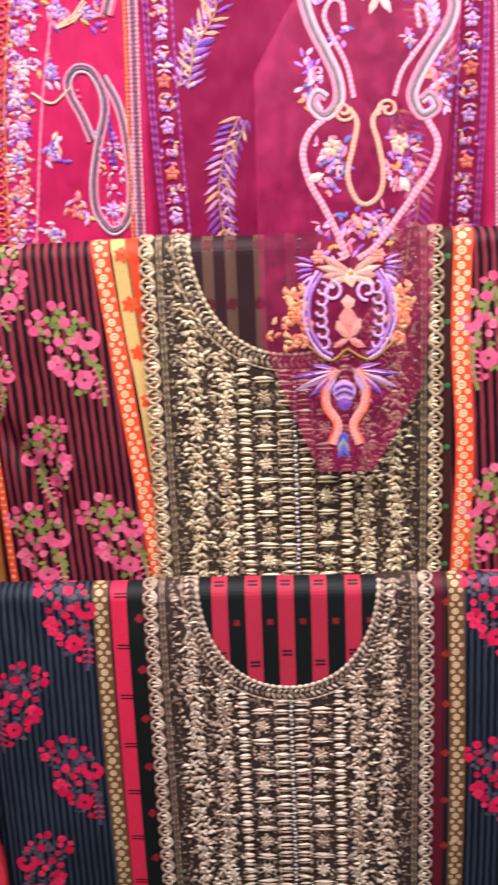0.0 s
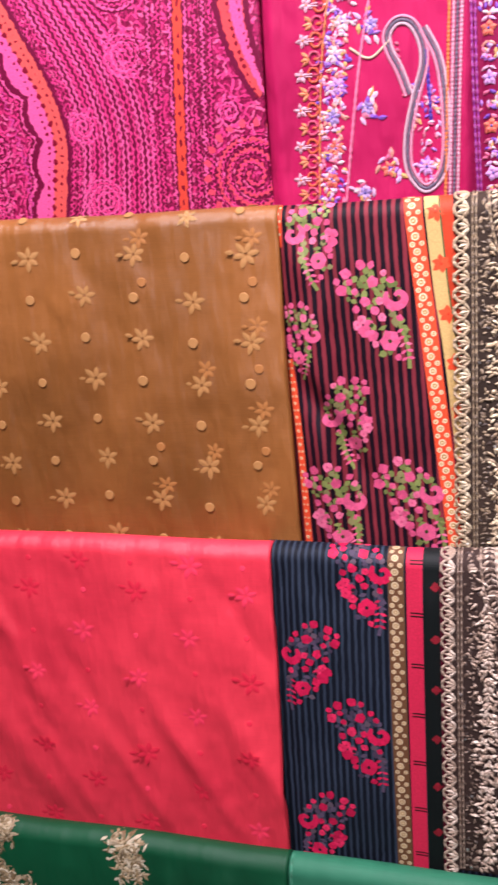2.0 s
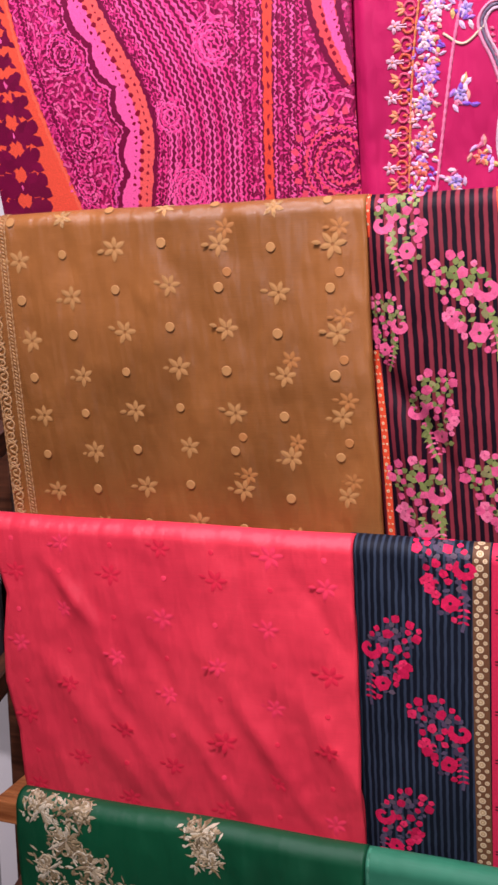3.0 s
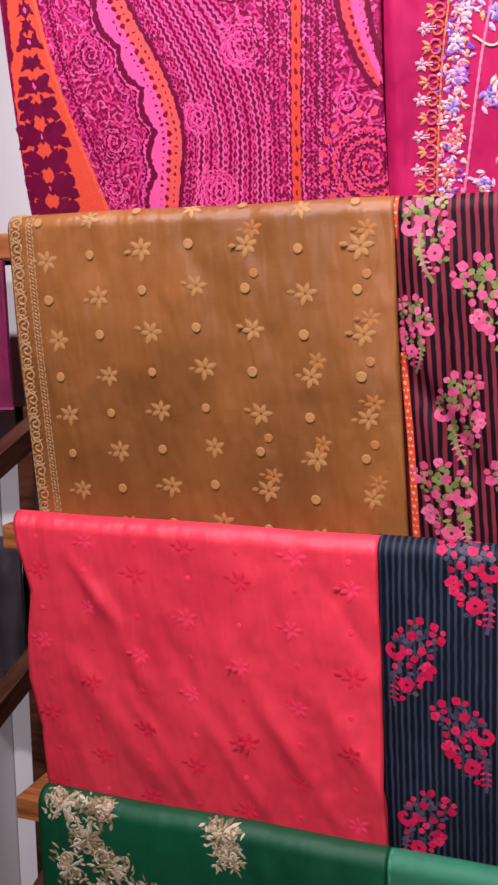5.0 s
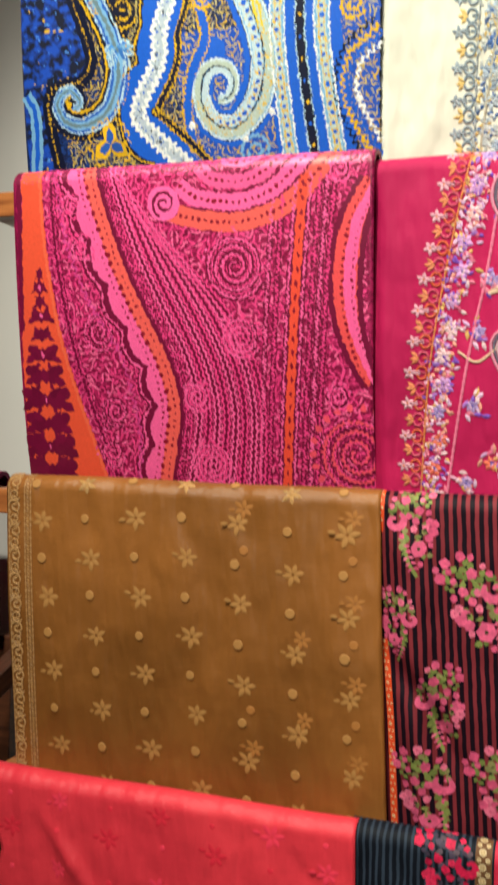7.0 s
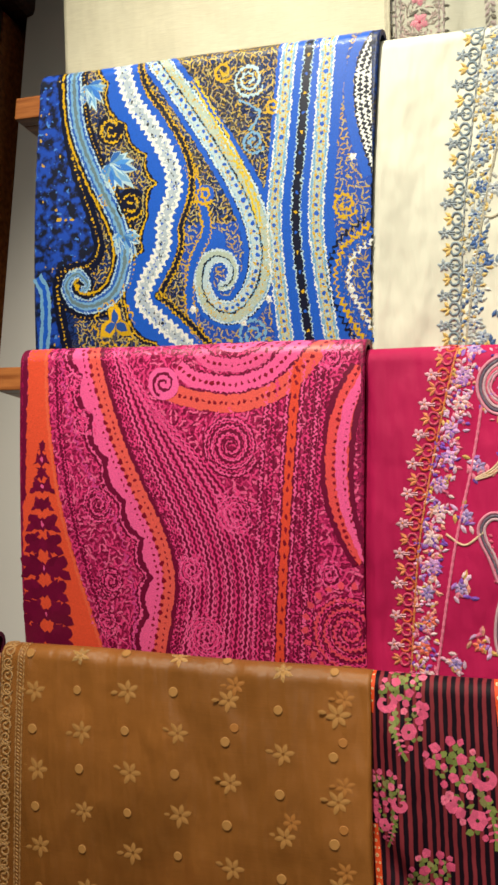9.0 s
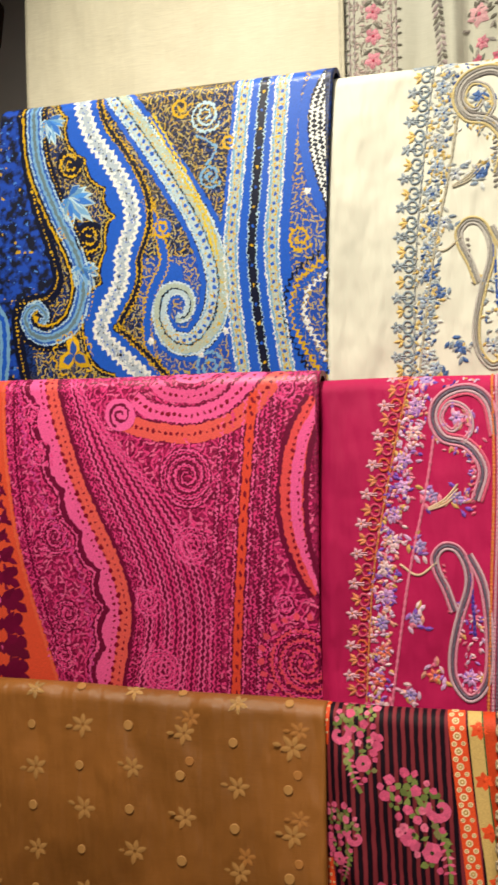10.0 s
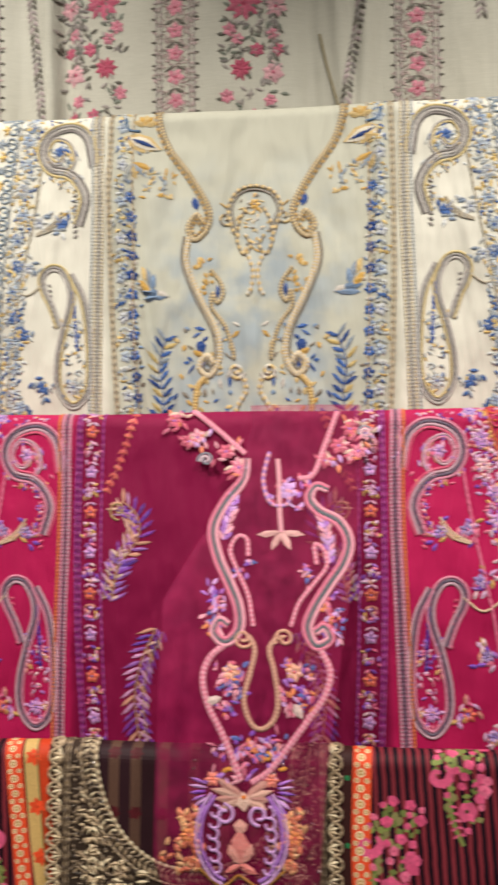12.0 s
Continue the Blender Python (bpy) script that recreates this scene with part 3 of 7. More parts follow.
# ---- green shawls at the foot of the view ----
def green_shawl():
    ob = thing("green_shawl", "dark green silk shawl with pale gold floral embroidery", "shawl")
    d = D["green"]
    sheet("cloth", d, edge((0, -79.0), (45, -80.5)), -0.335, -0.1, 0.40, fabric("green_silk", lin("0A5432"), lin("063E24"), 0.5, 0.1, 8.0, 0.4), ob)
    gold = [lin("C9B590"), lin("A8926A"), lin("E0D2B2"), lin("8C7752")]
    for n, (x0, s0, r) in enumerate(((-75.5, 2.2, 2.6), (-70.5, 1.8, 2.2), (-72.2, 6.5, 2.8), (-69.0, 9.6, 2.9), (-75.0, 11.0, 2.4), (-64.6, 13.2, 2.2), (-71.0, 15.0, 3.0), (-53.5, 2.2, 2.4), (-52.8, 5.2, 1.6), (-60.0, 16, 2.2))):
        w = Work(d, 0.0006, 20 + n)
        for k in range(6):
            a = w.rng.uniform(0, 6.3)
            w.cord(curl(x0 + 0.5 * r * math.cos(a), s0 + 0.5 * r * math.sin(a), r * w.rng.uniform(0.3, 0.5), 0.9, w.rng.uniform(0, 6), 0.3, 0.16), 0.28, w.rng.choice(gold), 1.2, w.rng.choice(gold), 2, 0.15)
        for k in range(9):
            w.petal(x0, s0, k * 40 + w.rng.uniform(-12, 12), r * w.rng.uniform(0.7, 1.15), r * 0.26, w.rng.choice(gold), 1.4)
        w.scatter(60, x0 - r, x0 + r, max(0.4, s0 - r), s0 + r, gold, 1.1, 0.4)
        w.make("embroidered_flower", ob, THREAD, "pale gold thread flower")
    ob2 = thing("teal_shawl", "plain pale teal green silk cloth folded over a rail", "shawl")
    sheet("cloth", D["teal"], -0.338, 0.46, -0.1, 0.40, fabric("teal_silk", lin("347A5C"), lin("2A6A4E"), 0.5, 0.1), ob2)
    w = Work(D["teal"], 0.0004, 19)
    w.cord(spline([(-33.2, 0.2), (-33.2, 20), (-33.2, 39)]), 0.3, lin("4A9A78"), 0.5, lin("3A8262"), 3, 0.1)
    w.make("hem", ob2, THREAD, "stitched teal hem")


# ---- paisley shawls ----
def scrollwork(name, ground, line, second, scale, warm=None):
    """Printed twill: fine wandering scroll lines in two dyes on a dark ground."""
    n = Nodes(name)
    uv = n.node("UVMap", p_uv_map="cloth")
    rough_ = n.node("TexNoise", 1, Vector=uv, Scale=330.0, Detail=1.0)
    near = n.node("VectorMath", p_operation="MULTIPLY_ADD", i0=rough_, i1=(0.0034, 0.0034, 0.0), i2=uv)
    big = n.noise(scale, 1.5, near)
    t = n.maths("FRACT", n.maths("MULTIPLY", big, 13.0))
    lines = n.maths("LESS_THAN", n.maths("ABSOLUTE", n.maths("SUBTRACT", t, 0.5)), 0.2)
    u = n.maths("FRACT", n.maths("MULTIPLY", n.noise(scale * 2.1, 0.0, near), 7.0))
    specks = n.maths("LESS_THAN", n.maths("ABSOLUTE", n.maths("SUBTRACT", u, 0.5)), 0.13)
    zone = n.ramp(n.noise(16.0, 1.0, uv), 0.45, 0.55)
    c = n.mix(n.maths("MULTIPLY", lines, 0.35), ground, n.mix(zone, line, second))
    c = n.mix(n.maths("MULTIPLY", specks, 0.3), c, warm or line)
    d = n.node("SeparateXYZ", i0=uv)
    y = n.tree.nodes[-1].outputs[1]
    twill = n.maths("SINE", n.maths("MULTIPLY", n.maths("ADD", d, y), 4200.0))
    c = n.mix(n.maths("MULTIPLY", n.ramp(twill, 0.0, 1.0), 0.22), c, ground)
    return n.done(c, 0.4, 0.4, bump=twill, strength=0.25, distance=0.0003, specular=0.5, crease=0.9)


def dotted(w, line, gap, size, dye, h, off=0.0):
    run = beside(line, off)
    step = max(1, int(gap / max(1e-6, np.hypot(*(line[1] - line[0])))))
    for j in range(step // 2, len(run), step):
        w.disc(*run[j], size * w.rng.uniform(0.75, 1.2), dye, h + 0.05, 6, rim=h)


def pink_shawl():
    ob = thing("pink_paisley_shawl", "folded pink, orange and maroon paisley printed shawl over a rail", "shawl")
    d = D["pink"]
    dark, rose, hot, orange, wine = lin("760A3A"), lin("F2428C"), lin("FF62A6"), lin("F4583E"), lin("8A0A2C")
    sheet("cloth", d, edge((0, -78.2), (38, -79.4)), edge((0, -34.2), (40, -34.9)), -0.1, 0.41, scrollwork("pink_paisley", dark, lin("E0307C"), lin("C0205F"), 34.0), ob)
    w = Work(d, 0.00026, 30, (-79.3, -34.7), 0.03)
    w.twigs(-79.0, -34.8, 0.2, 40.0, (lin("F2468E"), lin("F8669E"), lin("E63A80")), 0.66, 0.26, lambda x, s: x > -77.6)
    w.make("filler_print", ob, SILK_PRINT, "fine pink printed strokes on maroon", "stuff")
    # the tall orange flame with its dark tree
    w = Work(d, 0.0003, 31, (-79.3, -34.7), 0.045)
    rim = spline([(-74.4, 0.4), (-74.2, 8.9), (-73.6, 15.0), (-72.6, 21.7), (-70.9, 28.5), (-68.9, 35.4), (-67.8, 40)])
    left = spline([(-77.4, 0.4), (-77.2, 6), (-77.9, 14), (-78.6, 24), (-79.0, 33), (-79.2, 40)])
    w.band(left, rim, orange, 0.0, 6)
    w.stripe(beside(rim, 0.3), 0.35, lin("F86A4E"), 0.08)
    w.band(spline([(-78.1, 0.4), (-77.9, 6), (-78.6, 20)]), spline([(-77.5, 0.4), (-77.3, 6), (-78.0, 20)]), dark, 0.1, 1)
    for n, (s, half) in enumerate(((13.4, 0.35), (14.9, 0.75), (16.6, 0.6), (18.2, 1.35), (20.4, 1.15), (22.8, 1.75), (25.4, 2.1), (28.2, 2.7), (31.2, 2.5), (34.0, 2.9), (37.0, 2.9))):
        ax = -75.4 - 0.03 * (s - 14)
        w.petal(ax, s - 0.8, 90, 1.7, 0.9 + 0.25 * half, dark, 0.04, 0.12)
        for side in (-1, 1):
            w.disc(ax + side * 0.52 * half, s, 0.42 * half + 0.12, dark, 0.16, 9, rim=0.12)
            w.petal(ax + side * 0.6 * half, s + 0.2, 90 - side * 62, 0.75 * half + 0.3, 0.5 * half, dark, 0.04, 0.13)
            w.petal(ax + side * 0.3 * half, s - 0.1, 270 + side * 40, 0.6 * half + 0.4, 0.45 * half, dark, 0.04, 0.13)
            if half > 1.6:
                w.disc(ax + side * 0.95 * half, s - 0.7, 0.3 * half, dark, 0.16, 8, rim=0.12)
                w.petal(ax + side * 0.3 * half, s + 0.9, 90 - side * 30, 1.1, 0.6, dark, 0.04, 0.13)
        if n % 2:
            w.petal(ax, s - 0.3, 90, 0.7, 0.36, hot, 0.05, 0.2)
    w.make("orange_flame", ob, SILK_PRINT, "orange printed flame with a dark maroon tree motif")
    # scalloped dark band and the bright dotted band
    w = Work(d, 0.0003, 32, (-79.3, -34.7), 0.045)
    C = spline([(-69.2, 0.3), (-67.7, 6.3), (-65.4, 13.1), (-63.0, 18.5), (-60.5, 23.8), (-59.4, 28.5), (-60.0, 32.6), (-61.8, 40)])
    run = np.r_[0, np.cumsum(np.hypot(*np.diff(C, axis=0).T))]
    bay = 1.0 * np.abs(np.sin(np.pi * (run + 1.0) / 5.2)) ** 0.8
    w.stripe(beside(C, 1.9 + bay), 1.5, dark, 0.0)
    w.band(beside(C, 1.2 + bay), beside(C, -0.1), hot, 0.06, 4)
    w.band(beside(C, 0.1), beside(C, -1.5), lin("F4605C"), 0.1, 3)
    w.squiggle(beside(C, 2.1 + bay), 0.2, hot, 0.08, 0.05, 0.6)
    w.squiggle(beside(C, 2.65 + bay), 0.16, rose, 0.08, 0.08, 0.6)
    dotted(w, C, 1.25, 0.3, wine, 0.2, 0.0)
    dotted(w, C, 0.85, 0.15, wine, 0.2, -0.85)
    dotted(w, C, 0.8, 0.14, wine, 0.2, 0.75)
    w.stripe(beside(C, -1.75), 0.5, dark, 0.06)
    for off in (-2.3, -3.0):
        w.stripe(beside(C, off), 0.5, dark, 0.02)
        w.squiggle(beside(C, off), 0.2, rose, 0.06, 0.12, 0.6)
    w.make("dotted_band", ob, SILK_PRINT, "bright pink printed band with maroon dots")
    w = Work(d, 0.0003, 33, (-79.3, -34.7), 0.045)
    B = spline([(-72.6, 0.4), (-71.8, 6.2), (-70.6, 11.7), (-68.3, 17.2), (-65.0, 22.6), (-63.7, 28.0), (-63.2, 33.4), (-64.6, 40)])
    w.stripe(beside(rim, -1.3), 0.9, dark, 0.02)
    for off in (-0.9, -1.5):
        w.squiggle(beside(rim, off), 0.16, rose, 0.1, 0.12, 0.5)
    w.squiggle(beside(B, 0.2), 0.22, lin("E0479A"), 0.1, 0.25, 1.0)
    for x, s, r, tr in ((-69.4, 10.5, 1.3, 1.5), (-67.7, 20.2, 2.2, 2.0), (-66.4, 29.5, 1.9, 1.8), (-67.3, 34.5, 1.6, 1.5), (-70.2, 5.5, 1.1, 1.4)):
        for shift, dye in ((0.0, hot), (0.42, rose)):
            q = curl(x, s, r - shift, tr * 1.2, 1.0 + shift, 0.1)
            w.stripe(q, 0.5, dark, 0.05)
            w.squiggle(q, 0.17, dye, 0.14, 0.07, 0.5)
        for k in range(int(14 + 12 * r)):
            q, f = w.rng.uniform(0, 6.3), w.rng.uniform(0.9, 1.5)
            w.petal(x + f * r * math.cos(q), s + f * r * math.sin(q), math.degrees(q) + w.rng.choice((60, 120, 90)), 0.5, 0.2, w.rng.choice((hot, rose)), 0.03, 0.16)
    w.make("scrollwork", ob, SILK_PRINT, "pink printed scrolls on dark maroon")
    # the fan of wavering lines
    a, b = beside(C, -3.4), spline([(-60.3, 9.1), (-55.5, 13.5), (-50.2, 20.0), (-47.6, 27.9), (-48.4, 40)])
    g = lambda line: np.stack([np.interp(np.linspace(0, 1, 60), np.linspace(0, 1, len(line)), line[:, k]) for k in (0, 1)], -1)
    for k, t in enumerate(np.linspace(0.06, 1.0, 8)):
        w = Work(d, 0.0003, 34, (-79.3, -34.7), 0.02)
        mid = (1 - t) * g(a) + t * g(b)
        w.stripe(mid, 1.0, dark, 0.0)
        for off in (-0.3, 0.3):
            w.squiggle(beside(mid, off), 0.24, rose if k % 2 else hot, 0.08, 0.09, 0.8)
        w.make("wavy_line", ob, SILK_PRINT)
    # the bowl at the crest
    w = Work(d, 0.0003, 35, (-79.3, -34.7), 0.045)
    for k, (col, wide) in enumerate(((lin("F4605C"), 2.6), (hot, 2.4), (lin("F45C9C"), 2.0), (hot, 1.7))):
        f = 1.0 - 0.26 * k
        U = spline([(-49.2 - 10.2 * f, 7.0 * f - 1.2), (-57.0 + 7.8 * (1 - f), 7.2 * f), (-53.5 + 4.3 * (1 - f), 8.0 * f), (-49.2, 8.3 * f), (-44.5 - 4.7 * (1 - f), 6.9 * f), (-41.3 - 7.9 * (1 - f), 4.3 * f), (-49.2 + 10.6 * f, 1.0 * f)])
        w.stripe(U, wide * 0.8, col, 0.05 + 0.05 * k)
        dotted(w, U, 0.95, 0.24, wine, 0.12 + 0.05 * k)
        w.squiggle(beside(U, -wide * 0.45), 0.16, dark, 0.12 + 0.05 * k, 0.1, 0.6)
    w.disc(-58.6, 5.9, 2.0, hot, 0.3, 18, rim=0.28)
    w.cord(curl(-58.6, 5.9, 1.5, 1.7, 2.0), 0.32, dark, 0.05)
    w.v[-1][:, 2] += 0.35
    w.make("bowl_motif", ob, SILK_PRINT, "bright pink printed bowl and curl at the crest")
    # upright stripes
    w = Work(d, 0.0003, 36, (-79.3, -34.7), 0.045)
    G = spline([(-42.0, 3.5), (-43.1, 15.0), (-43.9, 24.6), (-45.3, 40)])
    w.stripe(G, 2.3, dark, 0.0)
    w.stripe(G, 1.0, lin("F2503E"), 0.07)
    for off in (-0.85, 0.85):
        w.squiggle(beside(G, off), 0.2, hot, 0.1, 0.1, 0.6)
    for j in range(3, len(G) - 3, 6):
        w.petal(*G[j], 90, 0.75, 0.36, wine, 0.04, 0.12)
    for shift, dye in ((-2.2, rose), (-3.3, hot), (1.9, rose), (2.7, hot), (3.5, rose)):
        L = beside(G, -shift)
        w.stripe(L, 0.7, dark, 0.02)
        w.squiggle(L, 0.22, dye, 0.09, 0.15, 0.55)
    w.make("upright_stripes", ob, SILK_PRINT, "orange and pink printed stripes")
    w = Work(d, 0.0003, 37, (-79.3, -34.7), 0.045)
    H = spline([(-34.6, 4.6), (-36.6, 9.0), (-37.5, 14), (-37.4, 18.5), (-36.6, 22.0), (-35.1, 26.2)])
    wd = 2.7 * np.sin(np.pi * np.clip(np.linspace(0.12, 0.99, len(H)), 0, 1)) ** 0.6
    w.stripe(H, wd + 1.3, dark, 0.0)
    w.stripe(H, wd, lin("F25258"), 0.07)
    w.stripe(beside(H, -0.5), wd * 0.5, hot, 0.12)
    dotted(w, H, 0.95, 0.2, wine, 0.2, 0.35)
    dotted(w, H, 0.8, 0.13, wine, 0.2, -0.8)
    w.make("crescent", ob, SILK_PRINT, "orange printed crescent with dots")
    for x, s, r, tr, big in ((-50.2, 13.1, 3.6, 3.0, 0), (-49.8, 20.9, 2.4, 2.4, 0), (-38.0, 3.4, 1.3, 1.5, 0), (-54.2, 35.6, 2.8, 3.0, 0), (-36.6, 33.8, 4.4, 3.6, 1), (-38.6, 27.4, 1.4, 1.5, 0), (-55.6, 27.6, 1.8, 1.8, 0)):
        w = Work(d, 0.0003, 38, (-79.3, -34.7), 0.03)
        for shift, wide, dye in ((0.0, 0.2 + 0.14 * big, hot if not big else lin("F0506A")), (0.5, 0.16, rose)):
            q = curl(x, s, r - shift, tr * (1.25 - 0.25 * big), 0.5 + shift, 0.1)
            w.stripe(q, wide + 0.42, dark, 0.0)
            w.squiggle(q, wide, dye, 0.1, 0.07 + 0.05 * big, 0.6)
        for k in range(int(16 + 14 * r)):
            q, f = w.rng.uniform(0, 6.3), w.rng.uniform(0.75, 1.2)
            w.petal(x + f * r * math.cos(q), s + f * r * math.sin(q), math.degrees(q) + w.rng.choice((60, 120, 90)), 0.55, 0.2, w.rng.choice((hot, rose)), 0.03, 0.12)
        if big:
            for k in range(22):
                q = 2 * math.pi * k / 22
                w.petal(x + 1.08 * r * math.cos(q), s + 1.08 * r * math.sin(q), math.degrees(q), 1.0, 0.8, lin("F0506A"), 0.04, 0.1)
        w.make("spiral", ob, SILK_PRINT)
    return ob


def blue_shawl():
    ob = thing("blue_paisley_shawl", "folded royal blue, white and yellow paisley printed shawl over a rail", "shawl")
    d = D["blue"]
    royal, navy, sky, pale, gold, white = lin("2060D4"), lin("0A1230"), lin("7FB2E0"), lin("BFDCEC"), lin("E2B422"), lin("F4F6F4")
    sheet("cloth", d, edge((0, -78.0), (38, -80.8)), edge((0, -33.5), (38, -35.8)), -0.1, 0.40, scrollwork("blue_paisley", lin("0C1838"), lin("2C58B0"), lin("8C7C3C"), 40.0, lin("2456C0")), ob)
    w = Work(d, 0.0002, 49, (-80.2, -34.6), 0.05)
    w.band(spline([(-60.5, 22), (-58.6, 30), (-60.5, 40)]), spline([(-48.0, 22), (-47.0, 30), (-46.6, 40)]), lin("1C50BE"), 0.0, 8)
    w.band(spline([(-38.6, 0.3), (-39.6, 20), (-38.6, 40)]), spline([(-34.4, 0.3), (-34.8, 20), (-35.4, 40)]), lin("1C50BE"), 0.0, 8)
    w.make("royal_ground", ob, SILK_PRINT, "royal blue printed ground")
    w = Work(d, 0.00027, 50, (-80.2, -34.6), 0.03)
    w.twigs(-74.0, -34.8, 0.2, 40.0, (lin("D6AE3C"), lin("C8A650"), lin("D0B860"), lin("BFB080")), 0.56, 0.15)
    w.make("filler_print", ob, SILK_PRINT, "fine gold printed strokes on navy", "stuff")
    # mottled deep blue field by the edge
    n = Nodes("deep_blue_field")
    m = n.mix(n.ramp(n.noise(95.0, 3.0), 0.42, 0.58), lin("08102A"), lin("1646B4"))
    m = n.mix(n.maths("GREATER_THAN", n.noise(150.0, 2.0), 0.66), m, lin("4C82D8"))
    m = n.mix(n.maths("GREATER_THAN", n.noise(120.0, 1.0, n.node("Mapping", Vector=n.coord, Location=(3.0, 1.0, 2.0))), 0.72), m, lin("C8A030"))
    field = n.done(m, 0.6, 0.35, bump=weave(n), strength=0.2)
    w = Work(d, 0.0003, 51, (-80.2, -34.6), 0.04)
    L = spline([(-74.4, 0.3), (-73.6, 8.4), (-72.4, 14.1), (-70.2, 20.6), (-69.6, 24.2), (-71.6, 26.6), (-75.4, 27.4), (-75.8, 31), (-74.6, 39)])
    w.band(spline([(-77.9, 0.3), (-79.2, 17), (-80.6, 39)]), L, royal, 0.0, 7)
    w.make("deep_blue_field", ob, field, "mottled deep blue printed field")
    w = Work(d, 0.0003, 59, (-80.2, -34.6), 0.04)
    w.stripe(beside(L, 0.7), 1.6, navy, 0.03)
    dotted(w, L, 0.6, 0.15, gold, 0.1, 0.75)
    w.make("navy_border", ob, SILK_PRINT, "navy printed border with gold dots")
    w = Work(d, 0.0003, 52, (-80.2, -34.6), 0.04)
    B2 = spline([(-73.4, 0.3), (-72.8, 8.5), (-70.4, 15.0), (-67.5, 20.8), (-66.7, 25.1), (-68.3, 29.2), (-71.5, 30.9), (-74.3, 30.4), (-75.3, 28.2), (-73.6, 26.8), (-72.2, 28.2), (-73.2, 29.2)])
    thin = np.interp(np.arange(len(B2)), [0, len(B2) * 0.7, len(B2)], [1, 1, 0.4])
    for wide, dye, h in ((3.9, navy, 0.05), (2.2, lin("2E64C4"), 0.1), (1.1, sky, 0.15), (0.45, lin("6E8894"), 0.2)):
        w.stripe(B2, wide * thin, dye, h)
    for off in (-0.95, 0.95):
        w.squiggle(beside(B2, off * thin), 0.2, pale, 0.22, 0.07, 0.5)
    dotted(w, B2, 0.5, 0.17, gold, 0.22, 1.55)
    dotted(w, B2, 0.55, 0.12, gold, 0.22, -1.45)
    E_ = spline([(-79.6, 27), (-78.6, 29), (-78.8, 33), (-79.6, 37)])
    w.stripe(E_, 1.6, sky, 0.2)
    w.stripe(E_, 0.6, royal, 0.25)
    w.make("hooked_band", ob, SILK_PRINT, "light blue printed band ending in a hook")
    w = Work(d, 0.0003, 53, (-80.2, -34.6), 0.04)
    for x, s, turn, size in ((-70.6, 4.8, 70, 0.8), (-67.4, 14.6, 40, 1.05), (-66.4, 23.6, 75, 0.8)):
        for k in range(-4, 5):
            px, ps, q = x - 1.2 * math.cos(radians(turn)), s - 1.2 * math.sin(radians(turn)), turn + 21 * k + w.rng.uniform(-5, 5)
            long = size * (4.3 - 0.5 * abs(k)) * w.rng.uniform(0.85, 1.1)
            w.petal(px, ps, q, long * 1.1, size * 1.15, pale, 0.05, 0.1)
            w.petal(px, ps, q, long * 0.95, size * 0.85, (sky, lin("4E90DC"), lin("3A78D2"))[k % 3], 0.08, 0.16)
        for k in (-1, 0, 1):
            w.petal(x - 1, s - 1, turn + 14 * k, size * 2.8, size * 0.22, pale, 0.06, 0.3)
    for x, s, r in ((-68.0, 9.6, 1.7), (-65.6, 19.0, 1.8), (-69.5, 18.0, 0.9)):
        w.disc(x, s, r * 1.2, navy, 0.08, 14, rim=0.06)
        w.squiggle(curl(x, s, r, 1.8, 0.4), 0.22, gold, 0.15, 0.1, 0.6)
    w.make("leaf_motif", ob, SILK_PRINT, "light blue printed leaves and gold curls")
    w = Work(d, 0.0003, 60, (-80.2, -34.6), 0.04)
    for k, q in enumerate((0, 120, 240)):
        w.petal(-68.6, 33.2, q + 30, 2.6, 2.0, lin("E8B828"), 0.08, 0.14)
        w.petal(-68.6, 33.2, q + 30, 1.8, 1.1, lin("2A58B0"), 0.06, 0.26)
    w.squiggle(curl(-68.6, 33.2, 2.9, 0.95, 0.4, 0.9), 0.22, lin("E8B828"), 0.16, 0.2, 1.1)
    w.make("trefoil", ob, SILK_PRINT, "yellow printed trefoil")
    # the bold white band
    w = Work(d, 0.0003, 54, (-80.2, -34.6), 0.04)
    W_ = spline([(-66.9, 0.3), (-65.1, 6.1), (-62.5, 9.8), (-60.2, 13.8), (-59.5, 17.3), (-61.0, 21.3), (-61.4, 24.7), (-64.2, 29.1), (-64.0, 31.4), (-59.2, 35.9), (-56.4, 39)])
    run = np.r_[0, np.cumsum(np.hypot(*np.diff(W_, axis=0).T))]
    bay = 0.9 * np.abs(np.sin(np.pi * (run + 2.0) / 5.0)) ** 0.8
    w.stripe(beside(W_, 2.5 + bay), 0.9, navy, 0.06)
    w.squiggle(beside(W_, 2.45 + bay), 0.2, gold, 0.12, 0.05, 0.5)
    w.squiggle(beside(W_, 2.95 + bay), 0.15, lin("C2B070"), 0.12, 0.08, 0.5)
    w.band(beside(W_, 2.1 + bay), beside(W_, -2.0), royal, 0.1, 6)
    w.stripe(beside(W_, -2.4), 0.95, navy, 0.12)
    for off in (-2.05, -2.75):
        w.squiggle(beside(W_, off), 0.17, gold, 0.2, 0.1, 0.6)
    w.stripe(W_, 1.5, lin("BCCAD8"), 0.16)
    for _ in range(420):
        q = W_[w.rng.randrange(len(W_))]
        w.disc(q[0] + w.rng.uniform(-0.65, 0.65), q[1] + w.rng.uniform(-0.3, 0.3), w.rng.uniform(0.07, 0.14), w.rng.choice((navy, royal, white)), 0.24, 5, rim=0.2)
    for off in (-0.8, 0.8):
        w.squiggle(beside(W_, off), 0.5, white, 0.26, 0.2, 0.9)
